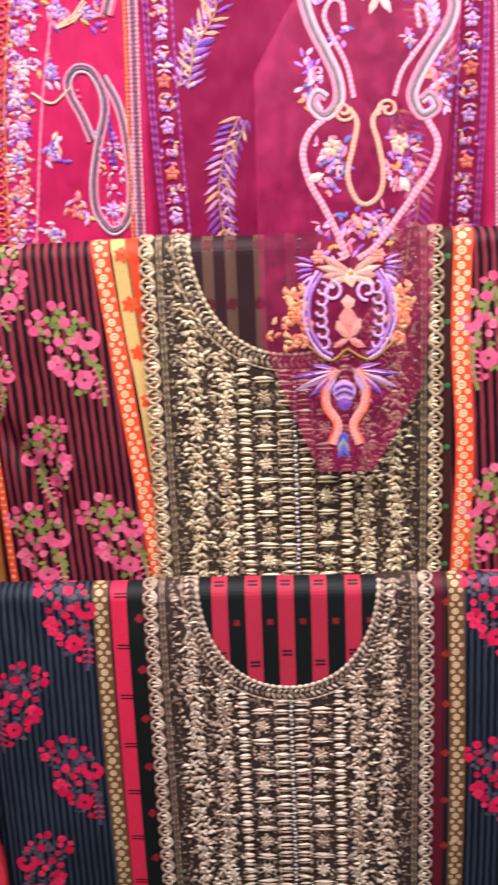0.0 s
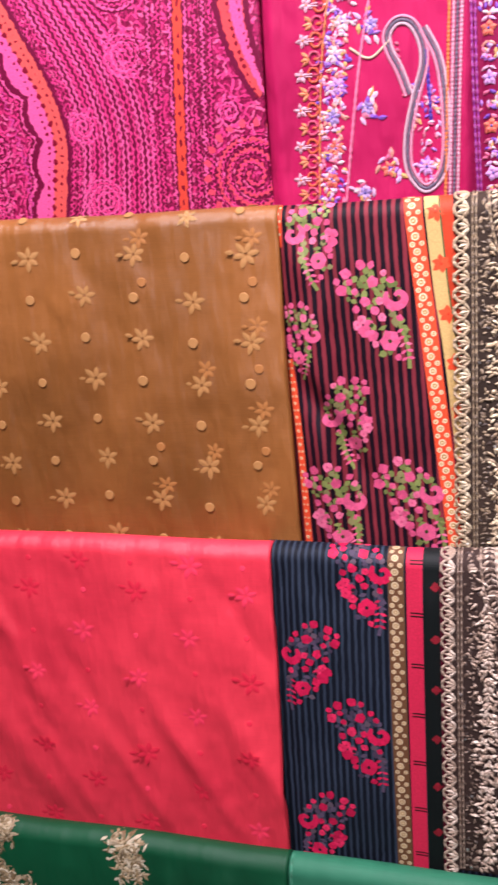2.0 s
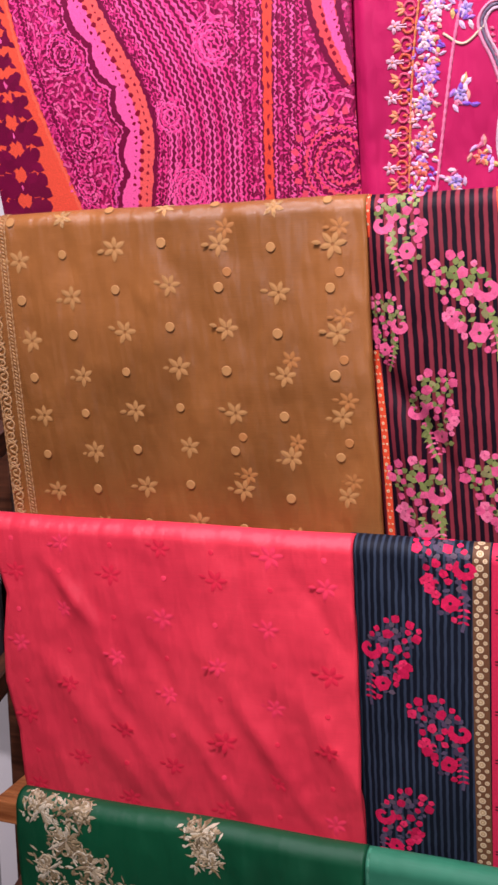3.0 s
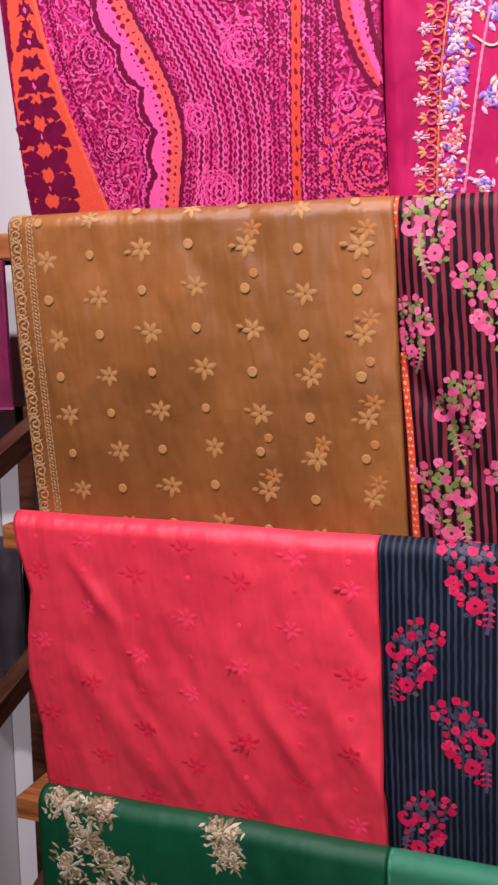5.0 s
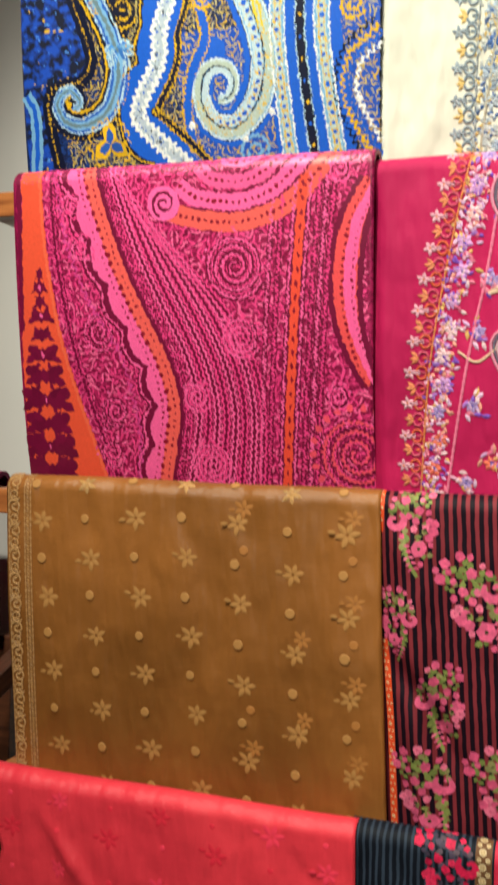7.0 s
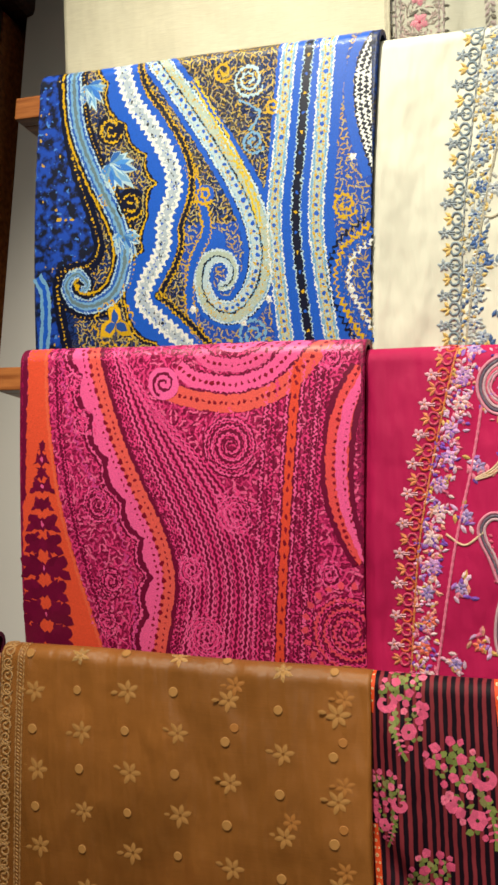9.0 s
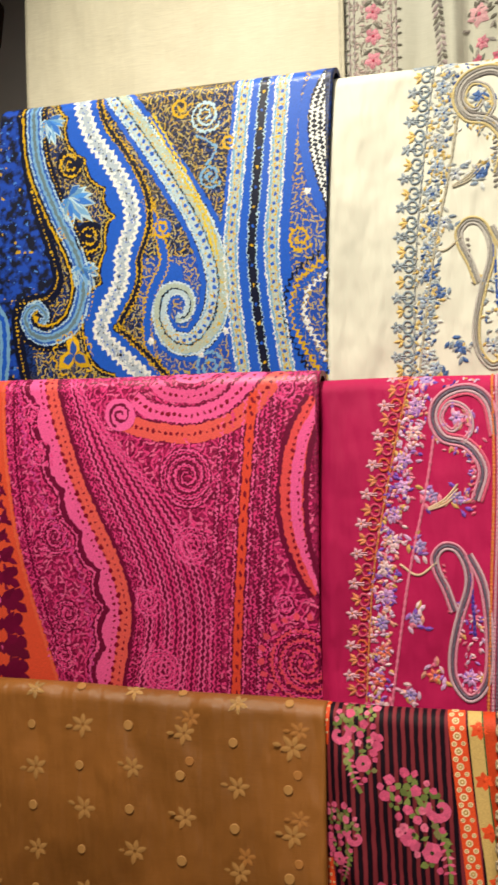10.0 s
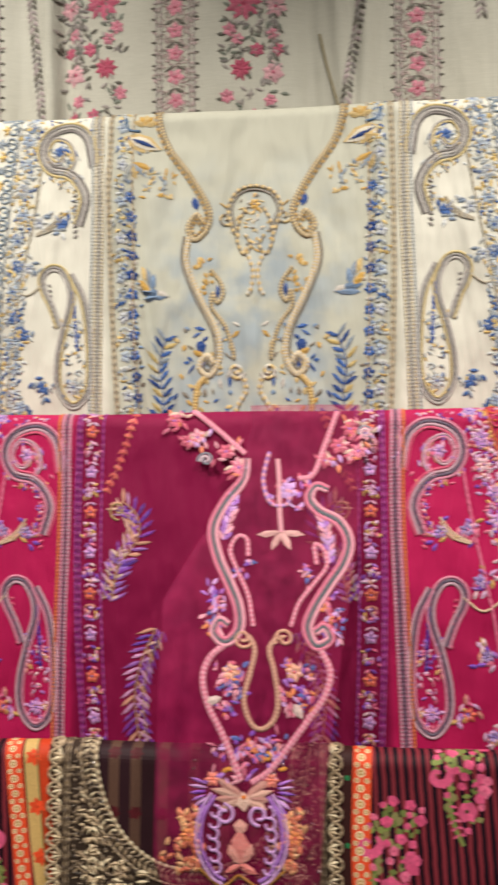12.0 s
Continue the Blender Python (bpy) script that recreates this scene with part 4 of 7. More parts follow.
    w.make("white_band", ob, SILK_PRINT, "bold white printed band with blue waves")
    # big teardrop
    w = Work(d, 0.0003, 55, (-80.2, -34.6), 0.04)
    T = spline([(-62.4, 0.6), (-57.0, 8.0), (-53.1, 13.8), (-49.9, 19.4), (-48.3, 24.9), (-49.1, 29.5), (-51.8, 32.4), (-54.8, 31.9), (-56.2, 29.1), (-55.4, 26.4), (-53.4, 25.9), (-52.0, 27.4), (-52.8, 29.3), (-54.1, 29.4)])
    f = np.arange(len(T)) / len(T)
    wd = np.interp(f, [0, 0.3, 0.62, 0.8, 1.0], [2.4, 2.8, 3.0, 1.9, 0.9])
    for k, dye, h in ((1.6, royal, 0.1), (1.14, navy, 0.14), (1.02, sky, 0.18)):
        w.stripe(T, wd * k, dye, h)
    w.band(beside(T, 0.42 * wd), beside(T, 0.06 * wd), lin("C4DAE4"), 0.23)
    w.band(beside(T, -0.04 * wd), beside(T, -0.42 * wd), lin("BCCBBE"), 0.23)
    for side in (-1, 1):
        w.squiggle(beside(T, side * wd * 0.5), 0.22, lin("D6E8F2"), 0.3, 0.08, 0.5)
    for _ in range(900):
        j = w.rng.randrange(int(len(T) * 0.8))
        o = w.rng.uniform(-0.4, 0.4) * wd[j]
        q = beside(T[max(0, j - 2):j + 3], o)[min(2, j)]
        w.petal(q[0], q[1], w.rng.uniform(0, 360), 0.3, 0.14, w.rng.choice((gold, gold, lin("E6C850"), pale)), 0.03, 0.3)
    dotted(w, T[: int(len(T) * 0.75)], 1.2, 0.26, royal, 0.36, 0.55)
    w.squiggle(T, 0.14, navy, 0.36, 0.05, 0.5)
    Y = spline([(-56.8, 4.7), (-52.7, 11.8), (-49.6, 18.1), (-48.5, 22.6)])
    for off in (-0.3, 0.25):
        w.squiggle(beside(Y, off), 0.26, lin("E8CC3A"), 0.36, 0.06, 0.8)
    w.make("teardrop", ob, SILK_PRINT, "large light blue printed teardrop")
    w = Work(d, 0.0003, 56, (-80.2, -34.6), 0.04)
    M = spline([(-58.6, 12), (-56.6, 17.5), (-55.3, 22.4), (-57.2, 26.4), (-58.0, 30.4), (-57.2, 34.6), (-54, 38)])
    w.stripe(M, 1.0, royal, 0.05)
    for off in (-0.6, 0.6):
        w.squiggle(beside(M, off), 0.2, gold, 0.1, 0.12, 0.6)
    w.make("mid_vine", ob, SILK_PRINT)
    w = Work(d, 0.0003, 56, (-80.2, -34.6), 0.04)
    w.disc(-54.4, 24.2, 1.5, royal, 0.12, 9, rim=0.1)
    w.make("blue_patch", ob, SILK_PRINT)
    w = Work(d, 0.0003, 56, (-80.2, -34.6), 0.04)
    w.disc(-55.5, 18.6, 1.3, royal, 0.12, 9, rim=0.1)
    w.make("blue_patch", ob, SILK_PRINT)
    for x, s, r, tr, dye in ((-49.5, 5.6, 2.1, 2.2, pale), (-49.0, 12.9, 1.5, 1.8, sky), (-55.5, 18.6, 1.2, 1.6, gold), (-49.7, 35.2, 2.2, 2.2, sky), (-37.9, 21.0, 1.6, 1.6, gold), (-52.8, 4.2, 1.3, 1.5, gold), (-46.5, 9.0, 1.0, 1.4, gold)):
        w = Work(d, 0.0003, 56, (-80.2, -34.6), 0.04)
        w.squiggle(curl(x, s, r, tr, 0.5), 0.3, dye, 0.16, 0.06, 0.6)
        w.make("spiral", ob, SILK_PRINT)
    w = Work(d, 0.0003, 56, (-80.2, -34.6), 0.04)
    w.squiggle(spline([(-50.8, 7.8), (-48.2, 9.6), (-49.6, 11.6)]), 0.3, sky, 0.16, 0.05, 0.8)
    w.make("scroll", ob, SILK_PRINT)
    # upright stripes
    w = Work(d, 0.0003, 57, (-80.2, -34.6), 0.04)
    V1, V2, V3, V4 = (spline(p) for p in ([(-44.2, 0.3), (-45.6, 13.8), (-46.6, 23.6), (-45.4, 39)], [(-41.8, 0.3), (-43.1, 14.1), (-43.9, 23.8), (-42.5, 39)], [(-39.5, 0.3), (-40.7, 14.3), (-41.4, 24.0), (-39.6, 39)], [(-37.2, 0.3), (-39.0, 14.5), (-39.4, 24.1), (-37.6, 39)]))
    w.band(beside(V1, 1.4), beside(V4, -0.3), royal, 0.06, 8)
    for V in (V1, V3):
        w.stripe(V, 1.75, sky, 0.12)
        w.stripe(V, 1.0, lin("C0D2CC"), 0.17)
        for _ in range(330):
            q = V[w.rng.randrange(len(V))]
            w.petal(q[0] + w.rng.uniform(-0.5, 0.5), q[1], w.rng.uniform(0, 360), 0.3, 0.15, w.rng.choice((gold, lin("E6C850"), pale)), 0.03, 0.2)
        dotted(w, V, 1.05, 0.23, royal, 0.24)
        dotted(w, V, 0.5, 0.1, gold, 0.24, 0.3)
        dotted(w, V, 0.5, 0.1, gold, 0.24, -0.3)
        for off in (-0.85, 0.85):
            w.squiggle(beside(V, off), 0.17, white, 0.24, 0.08, 0.5)
    w.stripe(V2, 1.15, navy, 0.12)
    w.squiggle(beside(V2, 0.55), 0.14, pale, 0.2, 0.1, 0.55)
    w.squiggle(beside(V2, -0.55), 0.14, pale, 0.2, 0.1, 0.55)
    for j in range(4, len(V2), 9):
        w.disc(*V2[j], 0.2, gold if j % 2 else royal, 0.2, 6, rim=0.16)
    w.make("upright_stripes", ob, SILK_PRINT, "blue, sky and yellow printed stripes")
    w = Work(d, 0.0003, 58, (-80.2, -34.6), 0.04)
    Z = spline([(-34.0, 0.3), (-36.2, 5.0), (-36.7, 9), (-36.0, 13.6), (-34.6, 18)])
    w.band(Z, beside(Z, -2.2), navy, 0.08, 3)
    w.stripe(beside(Z, 0.6), 1.1, royal, 0.1)
    for off in (-0.4, -1.1, -1.8):
        w.squiggle(beside(Z, off), 0.34, white, 0.16, 0.16, 0.55)
    w.make("zigzag_band", ob, SILK_PRINT, "navy and white printed zigzags")
    for x, s in ((-47.6, 31.2), (-57.6, 32.0), (-37.4, 30.6), (-36.9, 15.8), (-58.6, 37.4), (-51.0, 33.8)):
        w = Work(d, 0.0003, 61, (-80.2, -34.6), 0.04)
        w.flower(x, s, 0.5, 5, white, gold, w.rng.uniform(0, 70), 0.05, 0.7, 0.2)
        w.make("white_floret", ob, SILK_PRINT)
    w = Work(d, 0.0003, 58, (-80.2, -34.6), 0.04)
    A = spline([(-34.9, 23.4), (-38.4, 26.1), (-39.2, 30.0), (-37.5, 34.0), (-35.6, 37)])
    for off, dye in ((0.9, navy), (0.0, gold), (-0.8, royal), (-1.6, white)):
        w.squiggle(beside(A, off), 0.36, dye, 0.16, 0.22, 0.8)
    w.make("wavy_arc", ob, SILK_PRINT)
    return ob


def white_shawl():
    ob = thing("cream_shawl", "plain cream wool shawl hung over the top rail", "shawl")
    sheet("cloth", D["white"], edge((0, -79.4), (45, -79.2)), edge((0, -34.2), (45, -34.1)), -0.1, 0.41, fabric("cream_wool", lin("DCD4BF"), lin("D0C6AE"), 0.8, 0.4, 7.0, 0.15, 0.1), ob)
    w = Work(D["white"], 0.0003, 18)
    w.cord(spline([(-34.7, 0.2), (-34.7, 20), (-34.6, 40)]), 0.35, lin("CEC6B0"), 0.5, lin("D8D0BA"), 3, 0.05)
    w.make("hem", ob, THREAD, "stitched cream hem")


tan_shawl()
coral_shawl()
green_shawl()
pink_shawl()
blue_shawl()
white_shawl()


# ---- printed suits with a metal-thread yoke ----
def striped(name, ground, line, period, share, slope, patch):
    """Printed stripes that run down the cloth."""
    n = Nodes(name)
    uv = n.node("UVMap", p_uv_map="cloth")
    x = n.node("SeparateXYZ", i0=uv)
    s = n.tree.nodes[-1].outputs[1]
    wob = n.maths("MULTIPLY", n.maths("SUBTRACT", n.noise(60.0, 2.0, uv), 0.5), 0.0022)
    across = n.maths("ADD", n.maths("ADD", x, n.maths("MULTIPLY", s, slope)), wob)
    t = n.maths("FRACT", n.maths("DIVIDE", across, period))
    f = n.maths("SUBTRACT", 1.0, n.ramp(n.maths("ABSOLUTE", n.maths("SUBTRACT", t, 0.5)), share * 0.5 - 0.05, share * 0.5 + 0.05))
    c = n.mix(f, ground, n.mix(n.ramp(n.noise(patch, 3.0), 0.35, 0.7), line, tuple(v * 0.7 for v in line)))
    return n.done(c, 0.62, 0.05, bump=n.noise(700.0, 2.0), strength=0.25, specular=0.13, crease=1.5)


PETALS = ((-55, -72, 9), (-30, -88, 9), (-62, -43, 10), (-70, -58, 6), (-8, -60, 10), (10, -75, 6), (-20, -26, 9), (-2, -12, 8), (-35, -12, 7), (-25, 5, 9),
          (-20, 25, 11), (-5, 32, 9), (0, 46, 6), (10, 0, 7), (40, 0, 6), (40, 68, 6), (-48, -58, 6), (-12, -88, 6), (22, -64, 6), (-38, -42, 6), (5, -28, 7), (-32, 14, 9), (-12, 12, 8))
LEAVES = ((-12, -80, 80, 12), (-35, -60, 40, 13), (-40, -40, 200, 11), (10, -45, 60, 14), (15, -60, 30, 12), (0, -35, 100, 12), (-10, 10, 50, 12), (30, 0, 70, 13),
          (45, 10, 60, 14), (-45, -28, 20, 9), (20, 60, 160, 11), (-20, -46, 100, 13), (-52, -52, 70, 10), (32, -52, 60, 13), (-22, -72, 110, 12), (-6, -22, 140, 11))


def spray(ob, d, seed, x, s, tx, ts, blooms, leaves, size=1.0):
    """A paisley-shaped bunch of printed blossoms, leaning over its stem, whose foot is at tx, ts."""
    w = Work(d, 0.0003, seed)
    flip = -1 if tx < x else 1
    turn = math.atan2(ts - s, flip * (tx - x)) - math.atan2(82, 60)
    c, e, k = math.cos(turn), math.sin(turn), size * 0.0606

    def here(a, b):
        return x + flip * k * (a * c - b * e), s + k * (a * e + b * c)

    def petal(a, b, q, long, wide, dye, h):
        g = q + math.degrees(turn)
        w.petal(*here(a, b), g if flip > 0 else 180 - g, long * k, wide * k, dye, 0.05, h)

    def bloom(a, b, r, lobes, dye, h, eye):
        t0 = w.rng.uniform(0, 70)
        for i in range(lobes):
            petal(a, b, t0 + 360 * i / lobes, r * w.rng.uniform(0.85, 1.1), r * 1.15, dye, h + 0.004 * i)
        w.disc(*here(a, b), r * 0.2 * k, eye, h + 0.16, 6, rim=h + 0.12)

    dark = tuple(v * 0.25 for v in leaves[1])
    w.stripe(spline([here(60, 86), here(56, 50), here(40, 10), here(12, -30), here(-22, -66)], 0.25), 0.42 * size, leaves[0], 0.0)
    for a, b, q, r in LEAVES:
        petal(a, b, q - 180, r * 1.0, r * 1.1, w.rng.choice(leaves), 0.03)
        petal(a, b, q, r * 1.35, r * 1.0, w.rng.choice(leaves), 0.04)
    for a, b, r in PETALS:
        bloom(a, b, r * 1.14, w.rng.choice((4, 5)), w.rng.choice(blooms), 0.1, blooms[1])
    arc = spline([here(16, -44), here(16, -30), here(28, -20), here(43, -24), here(47, -36), here(38, -44), here(30, -38)], 0.12)
    w.stripe(arc, np.interp(np.linspace(0, 1, len(arc)), (0, 0.3, 0.7, 1), (0.35, 0.95, 0.8, 0.35)) * size, blooms[0], 0.16)
    for q in range(10, 190, 30):
        petal(31 + 10 * math.cos(radians(q)), -29 + 8 * math.sin(radians(q)), q, 11, 10, blooms[0], 0.15)
    petal(14, 22, 60, 18, 17, leaves[0], 0.13)
    petal(14, 22, 240, 9, 15, leaves[0], 0.13)
    bloom(25, 40, 19, 6, blooms[0], 0.16, dark)
    w.disc(*here(-8, 14), 4.5 * k, dark, 0.2, 6, rim=0.17)
    for i in range(5):
        for side in (-1, 1):
            petal(46 + 2.6 * i, 18 + 12 * i, 75 + side * 68, 13, 5.5, blooms[i % len(blooms)] if i > 1 or side > 0 else leaves[0], 0.08)
    w.make("flower_spray", ob, PRINT)


def ring_border(ob, d, seed, line, width, ground, ring, heart, label):
    w = Work(d, 0.0004, seed)
    w.stripe(line, width, ground, 0.0)
    gap = 1.5
    step = np.hypot(*(line[1] - line[0]))
    n, _ = normals(line)
    for k in range(int(len(line) * step / gap)):
        for off, late, r in ((0.06, 0.25, 0.4), (-0.26, 0.75, 0.26), (0.27, 0.75, 0.26)):
            j = min(len(line) - 1, int((k + late) * gap / step))
            p = line[j] + n[j] * off * width
            r *= w.rng.uniform(0.9, 1.1) * width / 1.75
            w.disc(p[0], p[1], r, ring, 0.2, 10, rim=0.15)
            w.disc(p[0], p[1], r * 0.62, heart, 0.3, 8, rim=0.25)
            w.disc(p[0], p[1], r * 0.3, ring, 0.4, 6, rim=0.35)
    w.make("ring_border", ob, PRINT, label)


def yoke(ob, d, centre, half, neck_w, neck_d, tones, seed, foil):
    """A dense metal-thread yoke: a scalloped edge, columns of bars, rosettes and florets, and a worked neckline."""
    inside = lambda x, s: (np.abs(x - centre) / neck_w) ** 2.2 + (np.maximum(s, 0) / neck_d) ** 2.2 < 1
    near = lambda x, s, g: (abs(x - centre) / (neck_w + g)) ** 2.2 + (max(s, 0) / (neck_d + g)) ** 2.2 < 1
    ground = fabric("yoke_ground", tuple(v * 0.65 for v in tones[0]), tuple(v * 0.4 for v in tones[0]), 0.8)
    body = sheet("yoke", d, (centre - half + 0.3) / 100, (centre + half - 0.3) / 100, 0.0, 0.385, ground, ob, "dark netting of the embroidered yoke", 0.0035, 0.002, 0.002, lambda x, s: inside(x * 100, s * 100))
    base = 0.0024
    thr = tones[1:]
    worked = {}

    def at(name):
        if name not in worked:
            worked[name] = Work(d, base, seed + len(worked))
        return worked[name]

    for side in (-1, 1):
        X = lambda off: centre + side * off
        w = at("scalloped_edge" + str(side))
        for s in np.arange(0.2, 38, 1.62):
            a = np.linspace(-math.pi / 2, math.pi / 2, 9)
            arc = np.stack([X(half - 0.65) + side * 0.95 * np.cos(a), s + 0.8 + 0.8 * np.sin(a)], -1)
            w.cord(arc, 0.32, thr[2], 1.2, thr[1], 1, 0.2)
            for k in (-50, -15, 15, 50):
                w.petal(X(half - 1.15), s + 0.8, (0 if side > 0 else 180) + k, 1.2, 0.46, w.rng.choice(thr[1:4]), 1.5)
            if w.rng.random() < 0.3:
                w.disc(X(half - 0.75), s + 0.8, 0.2, lin("FFF6E8"), 1.0)
        w.cord(spline([(X(half - 1.45), 0.2), (X(half - 1.45), 38.2)], 0.2), 0.24, thr[1], 0.9, thr[0], 2, 0.2)
        w.cord(spline([(X(half - 1.8), 0.2), (X(half - 1.8), 38.2)], 0.2), 0.2, thr[2], 0.9, thr[0], 2, 0.2)
        def chunk(w, off, s, spread, count, lo=1):
            for _ in range(count):
                px, ps = X(off) + w.rng.uniform(-spread, spread), s + w.rng.uniform(-0.45, 0.45)
                if not near(px, ps, 1.7):
                    w.petal(px, ps, w.rng.choice((0, 35, 75, 110, 150, 180, 215)) + w.rng.uniform(-12, 12), w.rng.uniform(0.6, 1.05), w.rng.uniform(0.3, 0.46), w.rng.choice(thr[lo:]), w.rng.uniform(1.3, 2.2), w.rng.uniform(0, 0.6))

        w = at("leaf_column" + str(side))
        for s in np.arange(0.4, 38.2, 1.0):
            chunk(w, half - 4.5, s, 1.1, 8)
            if not near(X(half - 4.5), s, 1.8):
                for turn in (35, -35):
                    w.petal(X(half - 4.5), s, 90 + turn, 1.0, 0.42, thr[-1 if int(s) % 3 == 0 else 2], 2.2, 0.4)
        w = at("mesh_column" + str(side))
        for s in np.arange(0.2, 38.2, 0.55):
            for off in (half - 2.7, half - 6.0):
                if not near(X(off), s, 1.4):
                    w.petal(X(off) + w.rng.uniform(-0.35, 0.35), s, w.rng.choice((20, 160, 80)), 0.5, 0.24, w.rng.choice(thr[:2]), 0.8)
        w = at("floret_column" + str(side))
        for s in np.arange(0.6, 38.2, 1.9):
            if not near(X(half - 7.6), s, 1.9):
                w.flower(X(half - 7.6) + w.rng.uniform(-0.2, 0.2), s, 1.0, 6, w.rng.choice(thr[1:]), thr[0], w.rng.uniform(0, 50), 1.9, 0.55)
            chunk(w, half - 7.6, s + 0.95, 1.2, 11)
        w = at("bar_column" + str(side))
        for s in np.arange(0.2, 38.2, 1.04):
            if not near(X(half - 9.7), s, 1.5):
                for dy, dye in ((0.0, thr[-1]), (0.34, thr[2])):
                    w.petal(X(half - 9.7) - 0.62, s + dy, w.rng.uniform(-8, 8), 1.3, 0.46, w.shade(dye, 0.15), 2.0, 0.4)
        w = at("rosette_column" + str(side))
        for s in np.arange(1.2, 38.2, 3.6):
            if not near(X(half - 11.75), s, 1.5):
                w.petal(X(half - 11.75) - 1.15, s, w.rng.uniform(-4, 4), 2.4, 0.5, thr[-1], 2.0, 0.4)
                w.petal(X(half - 11.75) - 1.15, s + 0.4, w.rng.uniform(-4, 4), 2.4, 0.34, thr[2], 1.5, 0.3)
            if not near(X(half - 11.75), s + 1.95, 1.6):
                w.flower(X(half - 11.75), s + 1.95, 0.85, 8, w.rng.choice(thr[1:]), thr[-1], w.rng.uniform(0, 40), 1.5, 0.7)
                for k in range(10):
                    a = k * math.pi / 5
                    w.petal(X(half - 11.75) + 0.85 * math.cos(a), s + 1.95 + 0.95 * math.sin(a), w.rng.uniform(0, 360), 0.5, 0.26, w.rng.choice(thr), 1.1)
    w = at("centre_ladder")
    for s in np.arange(neck_d + 1.8, 38.3, 1.04):
        for off in (-1.75, 0.3):
            w.petal(centre + off - 0.1, s, w.rng.uniform(-5, 5), 1.75, 0.42, w.rng.choice(thr[2:]), 1.9, 0.3)
            w.petal(centre + off - 0.1, s + 0.36, w.rng.uniform(-5, 5), 1.7, 0.26, thr[1], 1.3, 0.2)
        for off in (-1.85, 1.95):
            w.petal(centre + off, s, 70 if off < 0 else 110, 0.75, 0.3, w.rng.choice(thr[1:]), 1.3)
        for dy in (0.1, 0.6):
            w.disc(centre + w.rng.uniform(-0.08, 0.08), s + dy, 0.2, lin("D8D2D0"), 1.3, 6)
    w = at("neckline_edging")
    t = np.linspace(0.0, math.pi, 130)
    arc = lambda g: np.stack([centre - (neck_w + g) * np.sign(np.cos(t)) * np.abs(np.cos(t)) ** (2 / 2.2), (neck_d + g) * np.sin(t) ** (2 / 2.2)], -1)
    w.cord(spline(arc(0.15)[::6], 0.18), 0.4, thr[1], 1.5, thr[-1], 2, 0.18)
    w.cord(spline(arc(1.75)[::6], 0.18), 0.24, thr[2], 1.0, thr[0], 2, 0.18)
    ring = spline(arc(0.9)[::6], 0.3)
    nn, dd = normals(ring)
    for j in range(0, len(ring), 2):
        turn = math.degrees(math.atan2(dd[j, 1], dd[j, 0]))
        w.petal(*ring[j], turn + 55, 0.8, 0.34, w.rng.choice(thr), 1.0)
        w.petal(*ring[j], turn - 55, 0.8, 0.34, w.rng.choice(thr), 1.0)
    w = at("seed_stitches")
    clear = lambda x, s: not near(x, s, 0.3)
    w.scatter(2600, centre - half + 1.6, centre + half - 1.6, 0.2, 38.2, [thr[0], thr[1], tones[0], thr[0]], 0.6, 0.34, clear)
    for name, w in worked.items():
        w.make(name.rstrip("-1"), body, METAL_THREAD, "antique gold thread work", "stuff" if name[:4] in ("seed", "mesh", "leaf", "flor") else "")
    w = Work(d, 0.0034, seed + 40)
    for _ in range(foil):
        x, s = w.rng.uniform(centre - half + 0.6, centre + half - 0.6), w.rng.uniform(0.4, 38)
        if clear(x, s):
            w.disc(x, s, 0.17, lin("F2EEE6"), 0.25, 7, w.rng.uniform(-0.6, 0.6), 0.2)
    w.make("sequins", body, SEQUIN, "small round silver sequins", "stuff")


